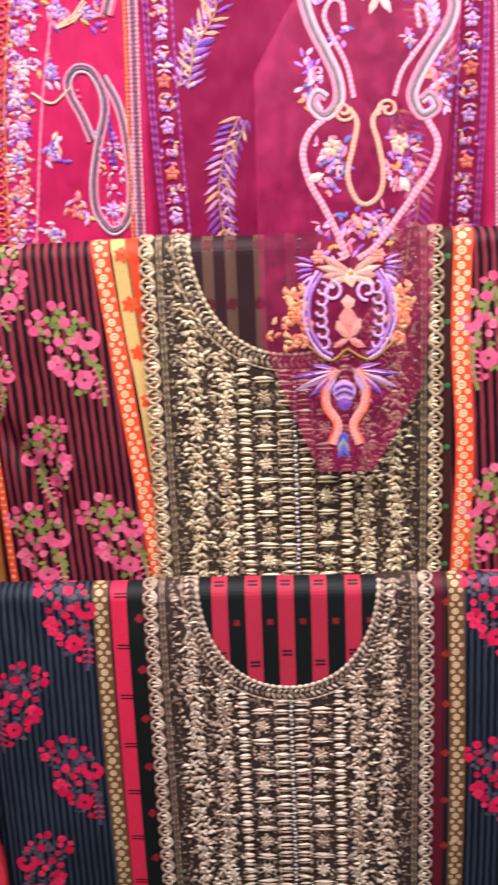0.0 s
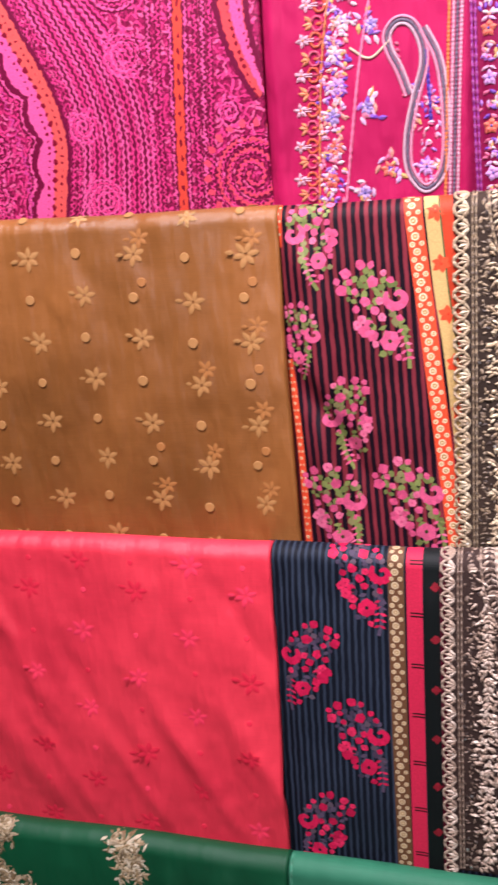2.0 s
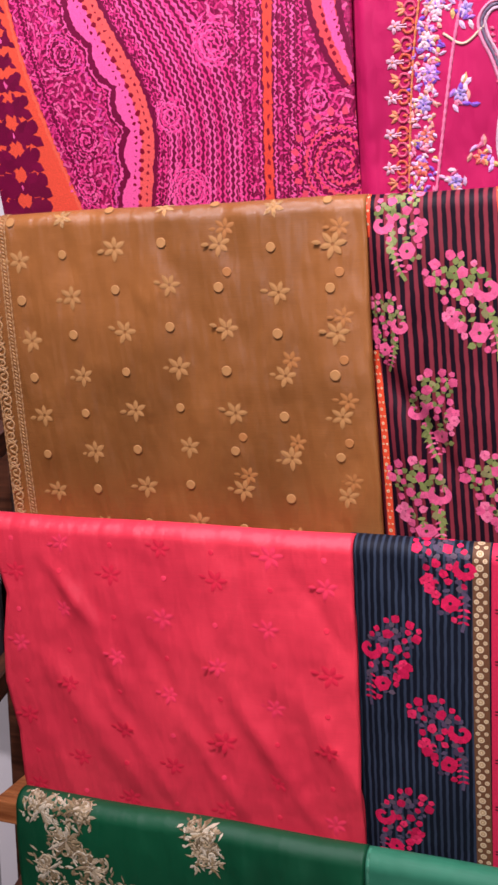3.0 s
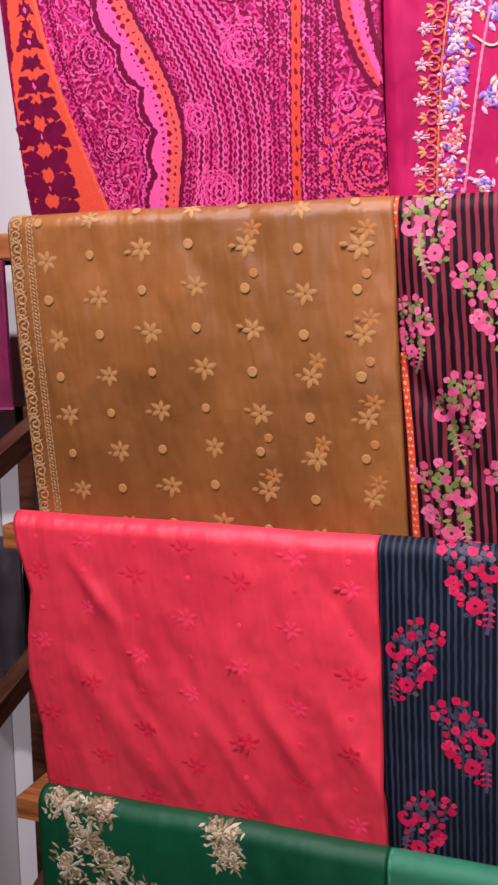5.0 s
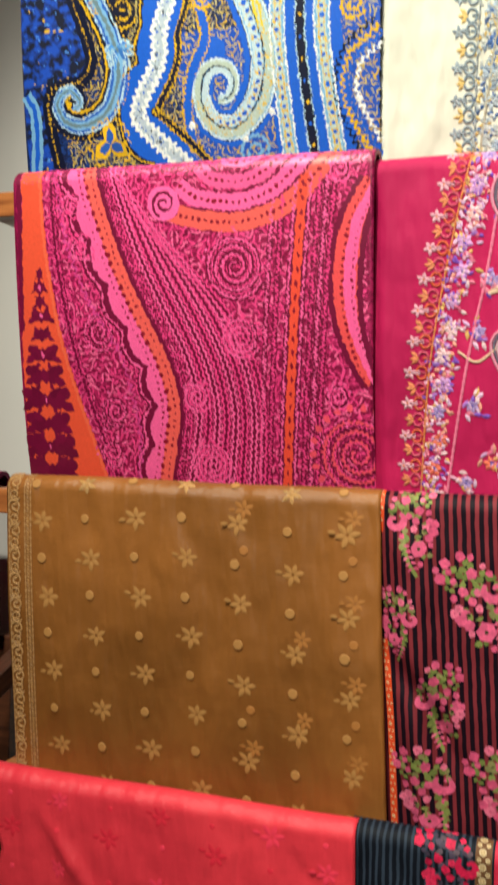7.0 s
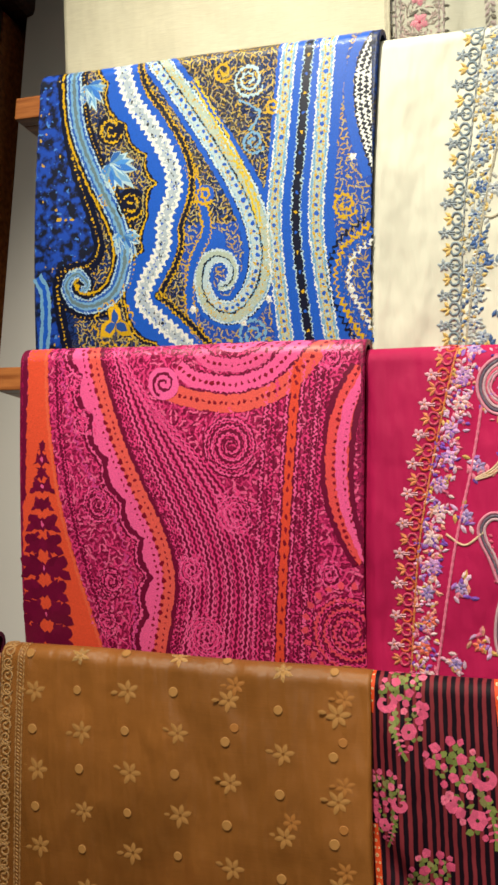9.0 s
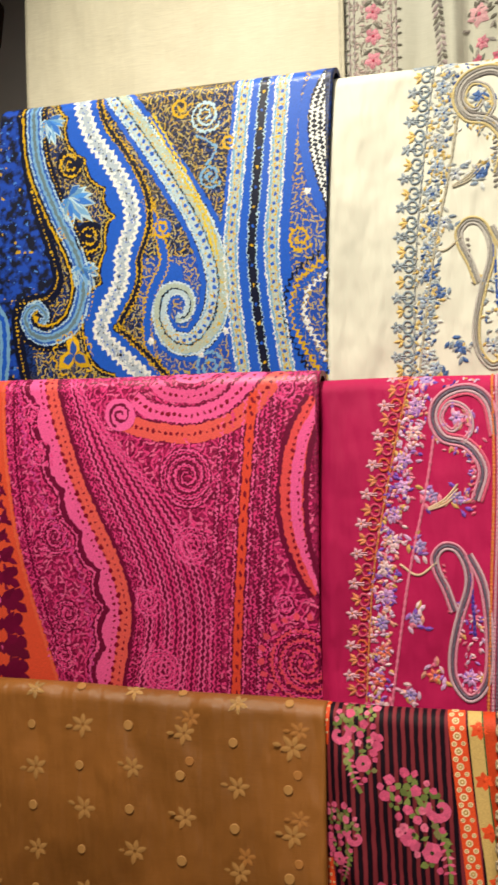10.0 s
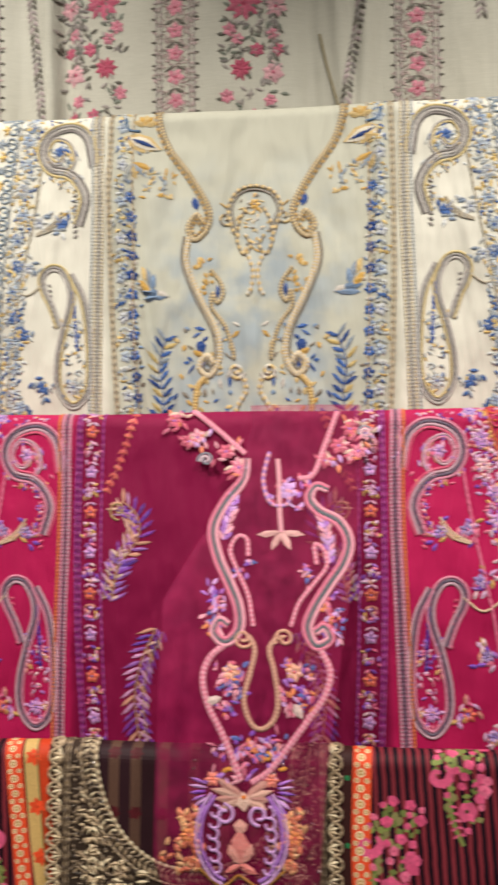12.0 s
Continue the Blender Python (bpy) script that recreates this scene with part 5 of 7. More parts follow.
def maroon_suit():
    ob = thing("maroon_suit", "maroon striped dress cloth with pink blossom sprays and gold yoke", "dress cloth")
    d = D["maroon"]
    sheet("cloth", d, edge((0, -34.6), (40, -33.8)), 0.46, -0.1, 0.41, striped("maroon_stripes", lin("140814"), lin("7E2C36"), 0.0090, 0.46, -0.055, 9.0), ob, "dark cloth with red-brown stripes")
    blooms, leaves = [lin("DE5C86"), lin("D4527C"), lin("E47092")], [lin("808A4A"), lin("707A40"), lin("8A8454")]
    for k, (x, s, tx, ts, z) in enumerate(((-28.8, 4.6, -28.9, 10.2, 0.84), (-22.9, 12.8, -19.3, 18.3, 0.98), (-25.7, 23.8, -26.0, 29.2, 0.82), (-31.2, 15.0, -30.5, 20.4, 0.66), (-28.0, 33.8, -25.8, 39.2, 0.94), (-19.6, 33.2, -16.2, 38.4, 0.98), (20.6, 11.6, 18.9, 17.6, 0.98), (21.0, 31.4, 19.2, 37.4, 0.98), (27.8, 4.2, 27.2, 10.2, 0.95), (28, 22, 26, 28, 0.95))):
        spray(ob, d, 60 + k, x, s, tx, ts, blooms, leaves, z)
    orange = lin("E8502A")
    ring_border(ob, d, 80, spline([(-19.3, 0.2), (-18.3, 9.0), (-17.1, 19.1), (-14.9, 38.5)]), 1.75, orange, lin("F2D8B0"), lin("B8863E"), "orange printed border with cream rings")
    ring_border(ob, d, 81, spline([(17.5, 0.2), (17.2, 12.3), (17.8, 24.1), (17.4, 38.5)]), 1.9, orange, lin("F2D8B0"), lin("B8863E"), "orange printed border with cream rings")
    ring_border(ob, d, 86, spline([(-33.0, 0.2), (-32.9, 2.6), (-33.0, 5.4)]), 0.9, orange, lin("F2D8B0"), lin("B8863E"), "orange printed selvedge")
    ring_border(ob, d, 82, spline([(-32.3, 17.0), (-31.5, 26.0), (-31.1, 38.5)]), 0.8, orange, lin("F2D8B0"), lin("B8863E"), "orange printed selvedge")
    w = Work(d, 0.0003, 83)
    G = spline([(-17.4, 0.2), (-16.4, 9.7), (-15.4, 16.7), (-14.4, 26), (-13.2, 38.5)])
    w.stripe(G, 1.5, lin("D2AE6C"), 0.0)
    w.stripe(beside(G, -1.35), 1.3, lin("C8401E"), 0.02)
    w.stripe(beside(G, -2.3), 0.9, lin("3A1A18"), 0.0)
    w.stripe(beside(G, -0.72), 0.16, lin("3E5A34"), 0.1)
    for j in range(10, len(G), 20):
        w.flower(*(G[j] + (0.3, 0.0)), 1.0, 6, orange, lin("C83C1C"), 20, 0.05, 0.8, 0.06)
    w.make("gold_band", ob, PRINT, "gold and red printed band with orange flowers")
    w = Work(d, 0.0003, 85)
    R = spline([(15.6, 0.2), (15.5, 20), (15.8, 38.5)])
    w.stripe(R, 1.7, lin("3A1A18"), 0.0)
    for s in np.arange(4, 38, 6.5):
        w.disc(15.9, s, 0.3, lin("2E7A4A"), 0.2, 6)
    w.make("dark_band", ob, PRINT, "dark printed band with green dots")
    w = Work(d, 0.0005, 84)
    w.band(np.array([(-10.6, 0.1), (-10.6, 14.0)]), np.array([(10.8, 0.1), (10.8, 14.0)]), lin("2A1018"), 0.0, 12)
    for x in (-8.2, -5.9, -3.0, 0.2, 3.4, 6.6):
        w.band(np.array([(x - 0.55, 0.1), (x - 0.55, 13.0)]), np.array([(x + 0.55, 0.1), (x + 0.55, 13.0)]), lin("5A4034"), 0.1, 2)
        for s in (2.0, 8.0):
            w.flower(x, s, 0.75, 6, lin("4E141C"), lin("4E141C"), 10, 0.05, 0.9, 0.2)
    w.make("inner_back", ob, PRINT, "dark striped inside of the neck")
    yoke(ob, d, 0.15, 14.9, 10.2, 13.2, (lin("443429"), lin("7C6852"), lin("AA9272"), lin("C8B08C"), lin("E0CEAA")), 90, 46)
    return ob


def black_suit():
    ob = thing("black_suit", "black striped dress cloth with crimson blossom sprays and gold yoke", "dress cloth")
    d = D["black"]
    sheet("cloth", d, -0.352, 0.46, -0.1, 0.41, striped("black_stripes", lin("10141E"), lin("323C4C"), 0.0074, 0.4, 0.0, 8.0), ob, "black cloth with grey stripes")
    blooms, leaves = [lin("D81E50"), lin("C41848"), lin("E6305E")], [lin("57495E"), lin("4A3E52"), lin("60505C")]
    for k, (x, s, tx, ts, z) in enumerate(((-25.0, 5.0, -22.9, 10.6, 0.95), (-30.7, 15.0, -33.3, 20.8, 0.92), (-25.5, 24.0, -22.5, 30.4, 0.95), (-29.8, 35.8, -32.4, 41.4, 0.92), (20.0, 5.2, 22.0, 11.0, 0.95), (20.6, 25.2, 22.6, 31.2, 0.95), (28, 15, 26, 21, 0.9))):
        spray(ob, d, 120 + k, x, s, tx, ts, blooms, leaves, z)
    ring_border(ob, d, 140, spline([(-21.1, 0.1), (-21.0, 16.3), (-20.8, 39)]), 1.7, lin("6E4A30"), lin("D8C09A"), lin("B89868"), "brown printed border with cream rosettes")
    ring_border(ob, d, 141, spline([(16.4, 0.1), (16.7, 19.2), (16.7, 39)]), 1.7, lin("6E4A30"), lin("D8C09A"), lin("B89868"), "brown printed border with cream rosettes")
    crimson, wine, ink = lin("D42A4C"), lin("5E1428"), lin("0E1414")
    for x0, wide, dye in ((-19.15, 1.7, crimson), (-17.4, 1.7, ink), (-15.9, 1.3, wine), (14.6, 1.5, wine), (15.3, 0.6, ink)):
        w = Work(d, 0.0003, 142)
        w.stripe(spline([(x0, 0.1), (x0 + 0.1, 39)]), wide, dye, 0.0)
        w.make("band", ob, PRINT)
    w = Work(d, 0.0004, 142)
    for s in np.arange(2.2, 39, 5.8):
        for off in (-0.18, 0.18):
            w.band(np.array([(-19.6, s + off - 0.08), (-18.2, s + off - 0.08)]), np.array([(-19.6, s + off + 0.08), (-18.2, s + off + 0.08)]), lin("30161A"), 0.1, 1)
        w.flower(-17.0, s + 2.6, 0.55, 4, lin("8A1E2A"), lin("8A1E2A"), 0, 0.05, 0.8, 0.06)
        w.flower(15.4, s + 1.6, 0.5, 4, lin("8A2A22"), lin("8A2A22"), 0, 0.05, 0.8, 0.06)
    w.make("band_pattern", ob, PRINT, "small dark bars and red florets", "stuff")
    w = Work(d, 0.0005, 143)
    w.band(np.array([(-11.4, 0.0), (-11.4, 13.4)]), np.array([(8.8, 0.0), (8.8, 13.4)]), lin("0D1214"), 0.0, 12)
    for n, x in enumerate((-8.4, -4.85, -1.4, 2.1, 5.7)):
        w.band(np.array([(x - 0.85, 0.1), (x - 0.85, 13.2)]), np.array([(x + 0.85, 0.1), (x + 0.85, 13.2)]), lin("B02C44"), 0.1, 2)
        for s in (1.0, 8.8 + (n % 2) * 1.2):
            for off in (0.0, 0.42):
                w.band(np.array([(x - 0.55, s + off), (x + 0.55, s + off)]), np.array([(x - 0.55, s + off + 0.26), (x + 0.55, s + off + 0.26)]), lin("3A1420"), 0.16, 1)
        w.flower(x + 1.75, 5.6, 0.45, 4, lin("7A1A2A"), lin("7A1A2A"), 45, 0.05, 0.8, 0.1)
    w.make("inner_back", ob, PRINT, "black and crimson striped inside of the neck")
    yoke(ob, d, -1.2, 14.9, 9.5, 12.9, (lin("44322C"), lin("7E6656"), lin("A88E7A"), lin("C8AE98"), lin("E2CCB8")), 150, 26)
    return ob


# ---- embroidered suits ----
def panelled(name, sides, middle, centre, half, rough, sheen):
    """Lawn in two colours: one for the middle panel, another for the side panels."""
    n = Nodes(name)
    uv = n.node("UVMap", p_uv_map="cloth")
    x = n.node("SeparateXYZ", i0=uv)
    mid = n.ramp(n.maths("ABSOLUTE", n.maths("SUBTRACT", x, centre)), half - 0.004, half + 0.004)
    c = n.mix(mid, middle, sides)
    c = n.mix(n.maths("MULTIPLY", n.ramp(n.noise(7.0, 3.0), 0.35, 0.7), 0.3), c, tuple(v * 0.6 for v in middle))
    return n.done(c, rough, sheen, bump=n.maths("ADD", weave(n), n.noise(700.0)), strength=0.25, distance=0.0003, specular=0.15, crease=2.0)


def side_panels(ob, d, dx, centre, pal, seed, slant, material):
    """The side panel's embroidery, and the same again on the other side of the centre line."""
    def out(w, name, label="", kind=""):
        w.pair(centre, name, ob, material, label, kind)

    T = lambda pts: [(x + dx, s) for x, s in pts]
    B = spline(T([(-26.3, 0.6), (-26.3 - 0.45 * slant, 9.0), (-26.3 - slant, 22.2), (-26.3 - 1.27 * slant, 37.5)]))
    Y = beside(B, -2.2)
    w = Work(d, 0.0006, seed)
    n, t = normals(B)
    step = np.hypot(*(B[1] - B[0]))
    for k in range(int(len(B) * step / 1.64)):
        j = min(len(B) - 1, int((k + 0.5) * 1.64 / step))
        x, s = B[j]
        a, b = pal["bell"][k % 2]
        if k % 2 == 0:
            w.flower(x + 0.15, s, 0.76, 5, a, pal["stem"], w.rng.uniform(0, 70), 0.9, 0.55)
            for off in (-0.14, 0.14):
                w.cord(spline([(x + 0.6, s + 0.6 * off), (x + 1.3, s + off)], 0.15), 0.16, a, 0.8)
        else:
            for turn in (180, 138, 222):
                w.petal(x + 1.0, s, turn + w.rng.uniform(-8, 8), w.rng.uniform(0.95, 1.2), 0.42, a, 0.9)
        for side in (-1, 1):
            w.cord(spline([(x + 0.9, s + side * 0.2), (x + 1.2, s + side * 0.62), (x + 1.75, s + side * 0.55), (x + 2.0, s + side * 0.1)], 0.15), 0.28, b, 0.8)
        w.petal(x + 1.3, s, 0, 0.7, 0.34, pal["bell"][(k + 1) % 2][1], 0.7)
    w.cord(Y, 0.22, pal["line"], 0.7, pal["stem"], 2, 0.2)
    out(w, "bell_border", "border of embroidered bell flowers")
    w = Work(d, 0.0006, seed + 1)
    for j in range(2, len(Y), 3):
        for _ in range(10):
            p = Y[j] + (w.rng.uniform(0.1, 2.6), w.rng.uniform(-0.5, 0.5))
            w.petal(*p, w.rng.uniform(0, 360), w.rng.uniform(0.5, 0.95), 0.4, w.rng.choice(pal["mix"]), 0.9)
        if j % 12 == 2:
            w.flower(*(Y[j] + (1.3 + 0.4 * (j % 24 == 2), 0)), 0.95, 6, w.rng.choice(pal["bloom"]), pal["heart"], w.rng.uniform(0, 60), 1.1)
    out(w, "blossom_border", "dense border of small embroidered blossoms")
    w = Work(d, 0.0006, seed + 2)
    for line in (T([(-21.7, 7.8), (-22.7, 14.0), (-24.6, 23.3), (-26.6, 37)]),):
        w.cord(spline(line, 0.2), 0.3, pal["vine"], 0.8, None, 2, 0.12)
    for x, s in ((-22.0, 14.2), (-19.3, 14.4), (-23.3, 19.5), (-23.9, 27.2), (-21.9, 33.2), (-24.5, 35.4), (-19.3, 5.9)):
        for k in range(14):
            w.petal(x + dx + w.rng.uniform(-1.2, 1.2), s + w.rng.uniform(-1.2, 1.2), w.rng.uniform(0, 360), 1.05, 0.46, w.rng.choice(pal["mix"]), 0.9)
        w.flower(x + dx, s, 0.85, 6, w.rng.choice(pal["bloom"]), pal["heart"], w.rng.uniform(0, 60), 1.1)
    w.cord(spline(T([(-25.5, 21.5), (-23.5, 22.6), (-21.5, 21.2)]), 0.2), 0.26, pal["pale"], 0.8)
    for a in (-0.5, 0.0, 0.5):
        w.cord(spline(T([(-22.4, 15.6 + a * 0.2), (-20.6, 14.8 + a * 0.6), (-19.2, 13.4 + a)]), 0.2), 0.22, pal["pale"], 0.8)
    out(w, "flower_vine", "embroidered vine with scattered flowers")
    w = Work(d, 0.0006, seed + 3)
    S = spline(T([(-17.4, 14.6), (-16.6, 11.8), (-17.3, 9.9), (-18.6, 8.7), (-20.7, 8.1), (-21.8, 6.3), (-21.5, 4.4), (-20.0, 3.1), (-17.7, 2.8), (-15.9, 4.3), (-15.1, 7.8)]), 0.18)
    for off, dye in ((0.0, pal["cord"][0]), (0.36, pal["cord"][1]), (-0.36, pal["cord"][2]), (0.7, pal["cord"][3])):
        w.cord(beside(S, off), 0.32, dye, 0.8, None, 2, 0.03)
    C = spline(T([(-18.8, 8.5), (-17.9, 7.0), (-18.4, 5.1), (-20.0, 4.5), (-20.8, 6.0), (-19.8, 7.1), (-19.0, 6.2)]), 0.18)
    for off, dye in ((0.0, pal["cord"][2]), (0.3, pal["cord"][1])):
        w.cord(beside(C, off), 0.28, dye, 0.8, None, 2, 0.03)
    for k in range(26):
        w.petal(-18.2 + dx + w.rng.uniform(-1.6, 1.6), 6.6 + w.rng.uniform(-1.6, 3.0), w.rng.uniform(40, 130), 0.8, 0.3, w.rng.choice(pal["mix"]), 0.8)
    for s in np.arange(10.4, 16.0, 0.6):
        w.petal(-17.3 + dx, s, 150, 0.7, 0.4, pal["cord"][3], 0.9)
    for _ in range(60):
        j = w.rng.randrange(len(S))
        q = beside(S, -w.rng.uniform(0.5, 1.3))[j]
        w.petal(*q, w.rng.uniform(0, 360), 0.6, 0.28, w.rng.choice(pal["mix"] + [pal["deep"]]), 0.8)
    out(w, "spiral_paisley", "couched spiral paisley")
    w = Work(d, 0.0006, seed + 4)
    P = spline(T([(-19.7, 26.3), (-20.6, 23.9), (-21.5, 22.1), (-21.7, 20.6), (-20.7, 19.5), (-19.3, 19.8), (-18.3, 21.6), (-18.2, 23.8), (-19.1, 26.8), (-19.9, 30.4), (-19.8, 33.4), (-18.3, 35.3), (-16.7, 34.1), (-16.1, 31.4), (-16.2, 26.7), (-16.8, 23.1), (-18.2, 20.3)]), 0.18)
    for off, dye in ((0.0, pal["cord"][0]), (0.34, pal["cord"][1]), (-0.34, pal["cord"][2])):
        w.cord(beside(P, off), 0.3, dye, 0.8, None, 2, 0.03)
    for s in np.arange(22.0, 28.5, 0.55):
        w.petal(-17.9 + dx + 0.05 * (s - 22), s, 90, 0.9, 0.4, pal["deep"], 0.8)
    for k in range(70):
        w.petal(-18.0 + dx + w.rng.uniform(-1.1, 1.2), w.rng.uniform(25.5, 34.5), w.rng.uniform(0, 360), 0.7, 0.32, w.rng.choice(pal["mix"]), 0.8)
    w.flower(-18.1 + dx, 33.2, 1.0, 8, pal["bloom"][0], pal["heart"], 10, 1.1)
    for s in np.arange(21.6, 27, 0.6):
        w.petal(-20.6 + dx + 0.12 * (s - 21), s, 200, 0.55, 0.35, pal["cord"][3], 0.8)
    out(w, "long_paisley", "couched long paisley")
    w = Work(d, 0.0006, seed + 5)
    K = spline(T([(-14.9, 0.4), (-14.7, 12.1), (-15.1, 24.3), (-15.6, 38)]), 0.2)
    for off, dye, other in ((0.75, pal["stem"], None), (0.3, pal["cord"][1], pal["cord"][2]), (-0.1, pal["cord"][0], None), (-0.5, pal["cord"][2], pal["cord"][1])):
        w.cord(beside(K, off), 0.3, dye, 0.9, other, 1, 0.15)
    out(w, "couched_cord", "couched cords in a row")
    w = Work(d, 0.0006, seed + 6)
    Q = spline(T([(-11.8, 0.4), (-12.0, 12.1), (-11.9, 24.2), (-11.4, 38)]), 0.2)
    for off in (-1.25, 1.25, 1.6):
        w.cord(beside(Q, off), 0.2, pal["strip"], 0.7, pal["edge"], 2, 0.25)
    for k, j in enumerate(range(4, len(Q), 11)):
        if k % 2:
            w.flower(*Q[j], 0.8, 5, pal["bloom"][2 if k % 4 == 1 else 0], pal["heart"], w.rng.uniform(0, 70), 1.1)
        else:
            for _ in range(15):
                w.petal(*(Q[j] + (w.rng.uniform(-0.8, 0.8), w.rng.uniform(-0.7, 0.7))), w.rng.uniform(0, 360), 0.7, 0.34, w.rng.choice(pal["mix"]), 0.9)
        for side in (-1, 1):
            w.petal(*(Q[j] + (0, 1.1)), 90 - 60 * side, 0.8, 0.34, w.rng.choice(pal["mix"]), 0.8)
    out(w, "flower_strip", "narrow strip of embroidered flowers")


def magenta_suit():
    ob = thing("magenta_suit", "magenta dress cloth with multicoloured floral and paisley embroidery", "dress cloth")
    d = D["magenta"]
    sheet("cloth", d, edge((0, -36.4), (20, -36.4), (40, -36.6)), 0.46, -0.1, 0.41, panelled("magenta_lawn", lin("B61A54"), lin("7E0C3E"), 0.033, 0.172, 0.6, 0.1), ob, "magenta lawn")
    pal = {"bell": [(lin("E8AABE"), lin("D8583A")), (lin("E88A5E"), lin("D0486A"))], "stem": lin("E07A3E"), "line": lin("E0885E"), "mix": [lin("AC70CC"), lin("DCA8DC"), lin("E0B068"), lin("EA7C9C"), lin("F4CCD8"), lin("E4B8DC"), lin("8048BC"), lin("EC9C8C"), lin("E8A8C8"), lin("D86088")],
           "bloom": [lin("D49AD8"), lin("F4C8D0"), lin("E8705A"), lin("A88AC8")], "heart": lin("5A4AA0"), "vine": lin("F07AA0"), "pale": lin("E8C4A8"), "cord": [lin("6A5A70"), lin("D0A8B8"), lin("E08CA8"), lin("E05A7E")], "deep": lin("4A2A96"), "strip": lin("9A3AA0"), "edge": lin("B04A9C")}
    side_panels(ob, d, 0.0, 3.3, pal, 200, 4.2, THREAD)
    w = Work(d, 0.0006, 215)
    for line, long in (([(-6.9, 1.0), (-8.4, 6.0), (-10.0, 9.6)], 0.8),):
        w.frond(spline(line, 0.3), [lin("E87A6A"), lin("D8605E")], long, 0.4, 1.0, 40, lin("D8605E"))
    w.cord(curl(-8.8, 12.0, 1.1, 1.2, 1.5), 0.26, lin("B09060"), 0.8)
    for line in ([(-9.6, 21.8), (-8.6, 18), (-6.6, 15), (-6.8, 12.5), (-8.4, 11)], [(-4.6, 24.6), (-6.2, 28), (-7.0, 32), (-6.4, 37.5)]):
        w.frond(spline(line, 0.25), [lin("8A3EB0"), lin("A864C0"), lin("D89CCC"), lin("6A38A4"), lin("E0A088")], 2.1, 0.4, 0.95, 48, lin("C89878"))
        w.frond(beside(spline(line, 0.25), -0.9), [lin("8A3EB0"), lin("D49CCC"), lin("E0B0A0")], 1.3, 0.32, 1.2, 40, lin("B89060"))
    w.frond(spline([(-9.5, 21.6), (-9.0, 18.6), (-8.6, 16.5)], 0.25), [lin("9A6AD0"), lin("E0C0B0")], 1.4, 0.4, 0.8, 60, lin("B89060"))
    w.pair(3.3, "leaf_spray", ob, THREAD, "purple embroidered leaf sprays")
    # the sheer front that falls over the rail below
    o = D["organza"]
    n = Nodes("magenta_organza")
    c = n.mix(n.ramp(n.noise(40.0, 4.0), 0.35, 0.7), lin("800A42"), lin("9C1A50"))
    mat = n.done(c, 0.6, 0.1, bump=n.noise(600.0), strength=0.2, specular=0.2, crease=1.2)
    n.put(n.bsdf.inputs["Alpha"], n.ramp(n.noise(60.0, 4.0), -0.1, 1.2))
    L = edge((0, 5.6), (4, 5.9), (12.1, 3.3), (17.6, -0.1), (22.3, -2.8), (30.3, -2.9), (47.5, -3.0), (52.6, -1.1), (57.9, 1.1), (61.2, 2.4))
    R = edge((0, 17.6), (10, 18.0), (38.9, 14.0), (48.1, 13.4), (52.5, 12.8), (57.6, 10.1), (61.2, 7.8))
    front = sheet("sheer_front", o, L, R, 0.0, 0.612, mat, ob, "sheer magenta organza front ending in a point", 0.005, 0.0)
    pinks, purples = [lin("E27E9A"), lin("EEA4B6"), lin("D4627E")], [lin("B074D0"), lin("D6A6E2"), lin("8A4EBC")]
    left = [(5.5, 7.3), (5.1, 9.7), (3.3, 12.1), (2.1, 14.9), (2.7, 17.9), (3.9, 20.5), (5.0, 23.1), (5.1, 25.4), (3.8, 26.7), (2.6, 25.7), (3.1, 24.5), (4.0, 25.0)]
    right = [(14.2, 10.8), (12.9, 10.4), (12.2, 11.7), (13.2, 13.1), (15.3, 14.3), (16.3, 16.4), (15.7, 18.7), (14.1, 21.1), (12.7, 23.4), (12.1, 25.3), (13.0, 27.0), (14.4, 26.3), (13.8, 25.1), (12.9, 25.6)]
    for line in (left, right):
        w = Work(o, 0.0006, 220)
        q = spline(line, 0.18)
        thin = np.interp(np.linspace(0, 1, len(q)), (0, 0.15, 0.75, 1), (0.55, 1.0, 1.0, 0.6))
        for off, dye in ((0.0, lin("62666E")), (0.4, pinks[0]), (-0.4, pinks[1])):
            w.cord(beside(q, off * thin), 0.4, dye, 0.8, None, 2, 0.02)
        w.make("neck_scroll", front, THREAD, "pink couched neckline scrolls")
    w = Work(o, 0.0006, 221)
    for line, wide in (([(3.8, 26.9), (2.3, 28.2), (1.6, 30.2), (2.2, 32.9), (3.5, 35.3), (4.7, 37.8), (5.6, 40.0)], 0.72), ([(13.4, 27.3), (14.4, 29.5), (13.8, 31.9), (12.1, 34.3), (10.2, 36.8), (8.3, 39.1), (6.6, 40.2)], 0.72),
                       ([(5.9, 17.9), (5.7, 16.1), (4.7, 15.8), (4.0, 17.3), (4.8, 19.4), (6.0, 22.0), (6.6, 25.1)], 0.5), ([(13.0, 18.8), (12.8, 16.7), (13.8, 17.3), (14.0, 19.0), (12.7, 20.8), (11.2, 22.8), (10.4, 25.1)], 0.5)):
        w.cord(spline(line, 0.12), wide * 0.85, pinks[0], 0.7, pinks[1], 2, 0.02)
    q = spline([(6.1, 26.0), (6.8, 27.4), (6.4, 29.6), (5.8, 32.3), (6.5, 34.5), (7.6, 35.1), (8.8, 34.2), (9.2, 32.3), (8.8, 29.5), (8.3, 27.3), (9.3, 25.9)], 0.2)
    w.cord(q, 0.5, lin("C08A78"), 0.8, lin("DCAA92"), 1, 0.05)
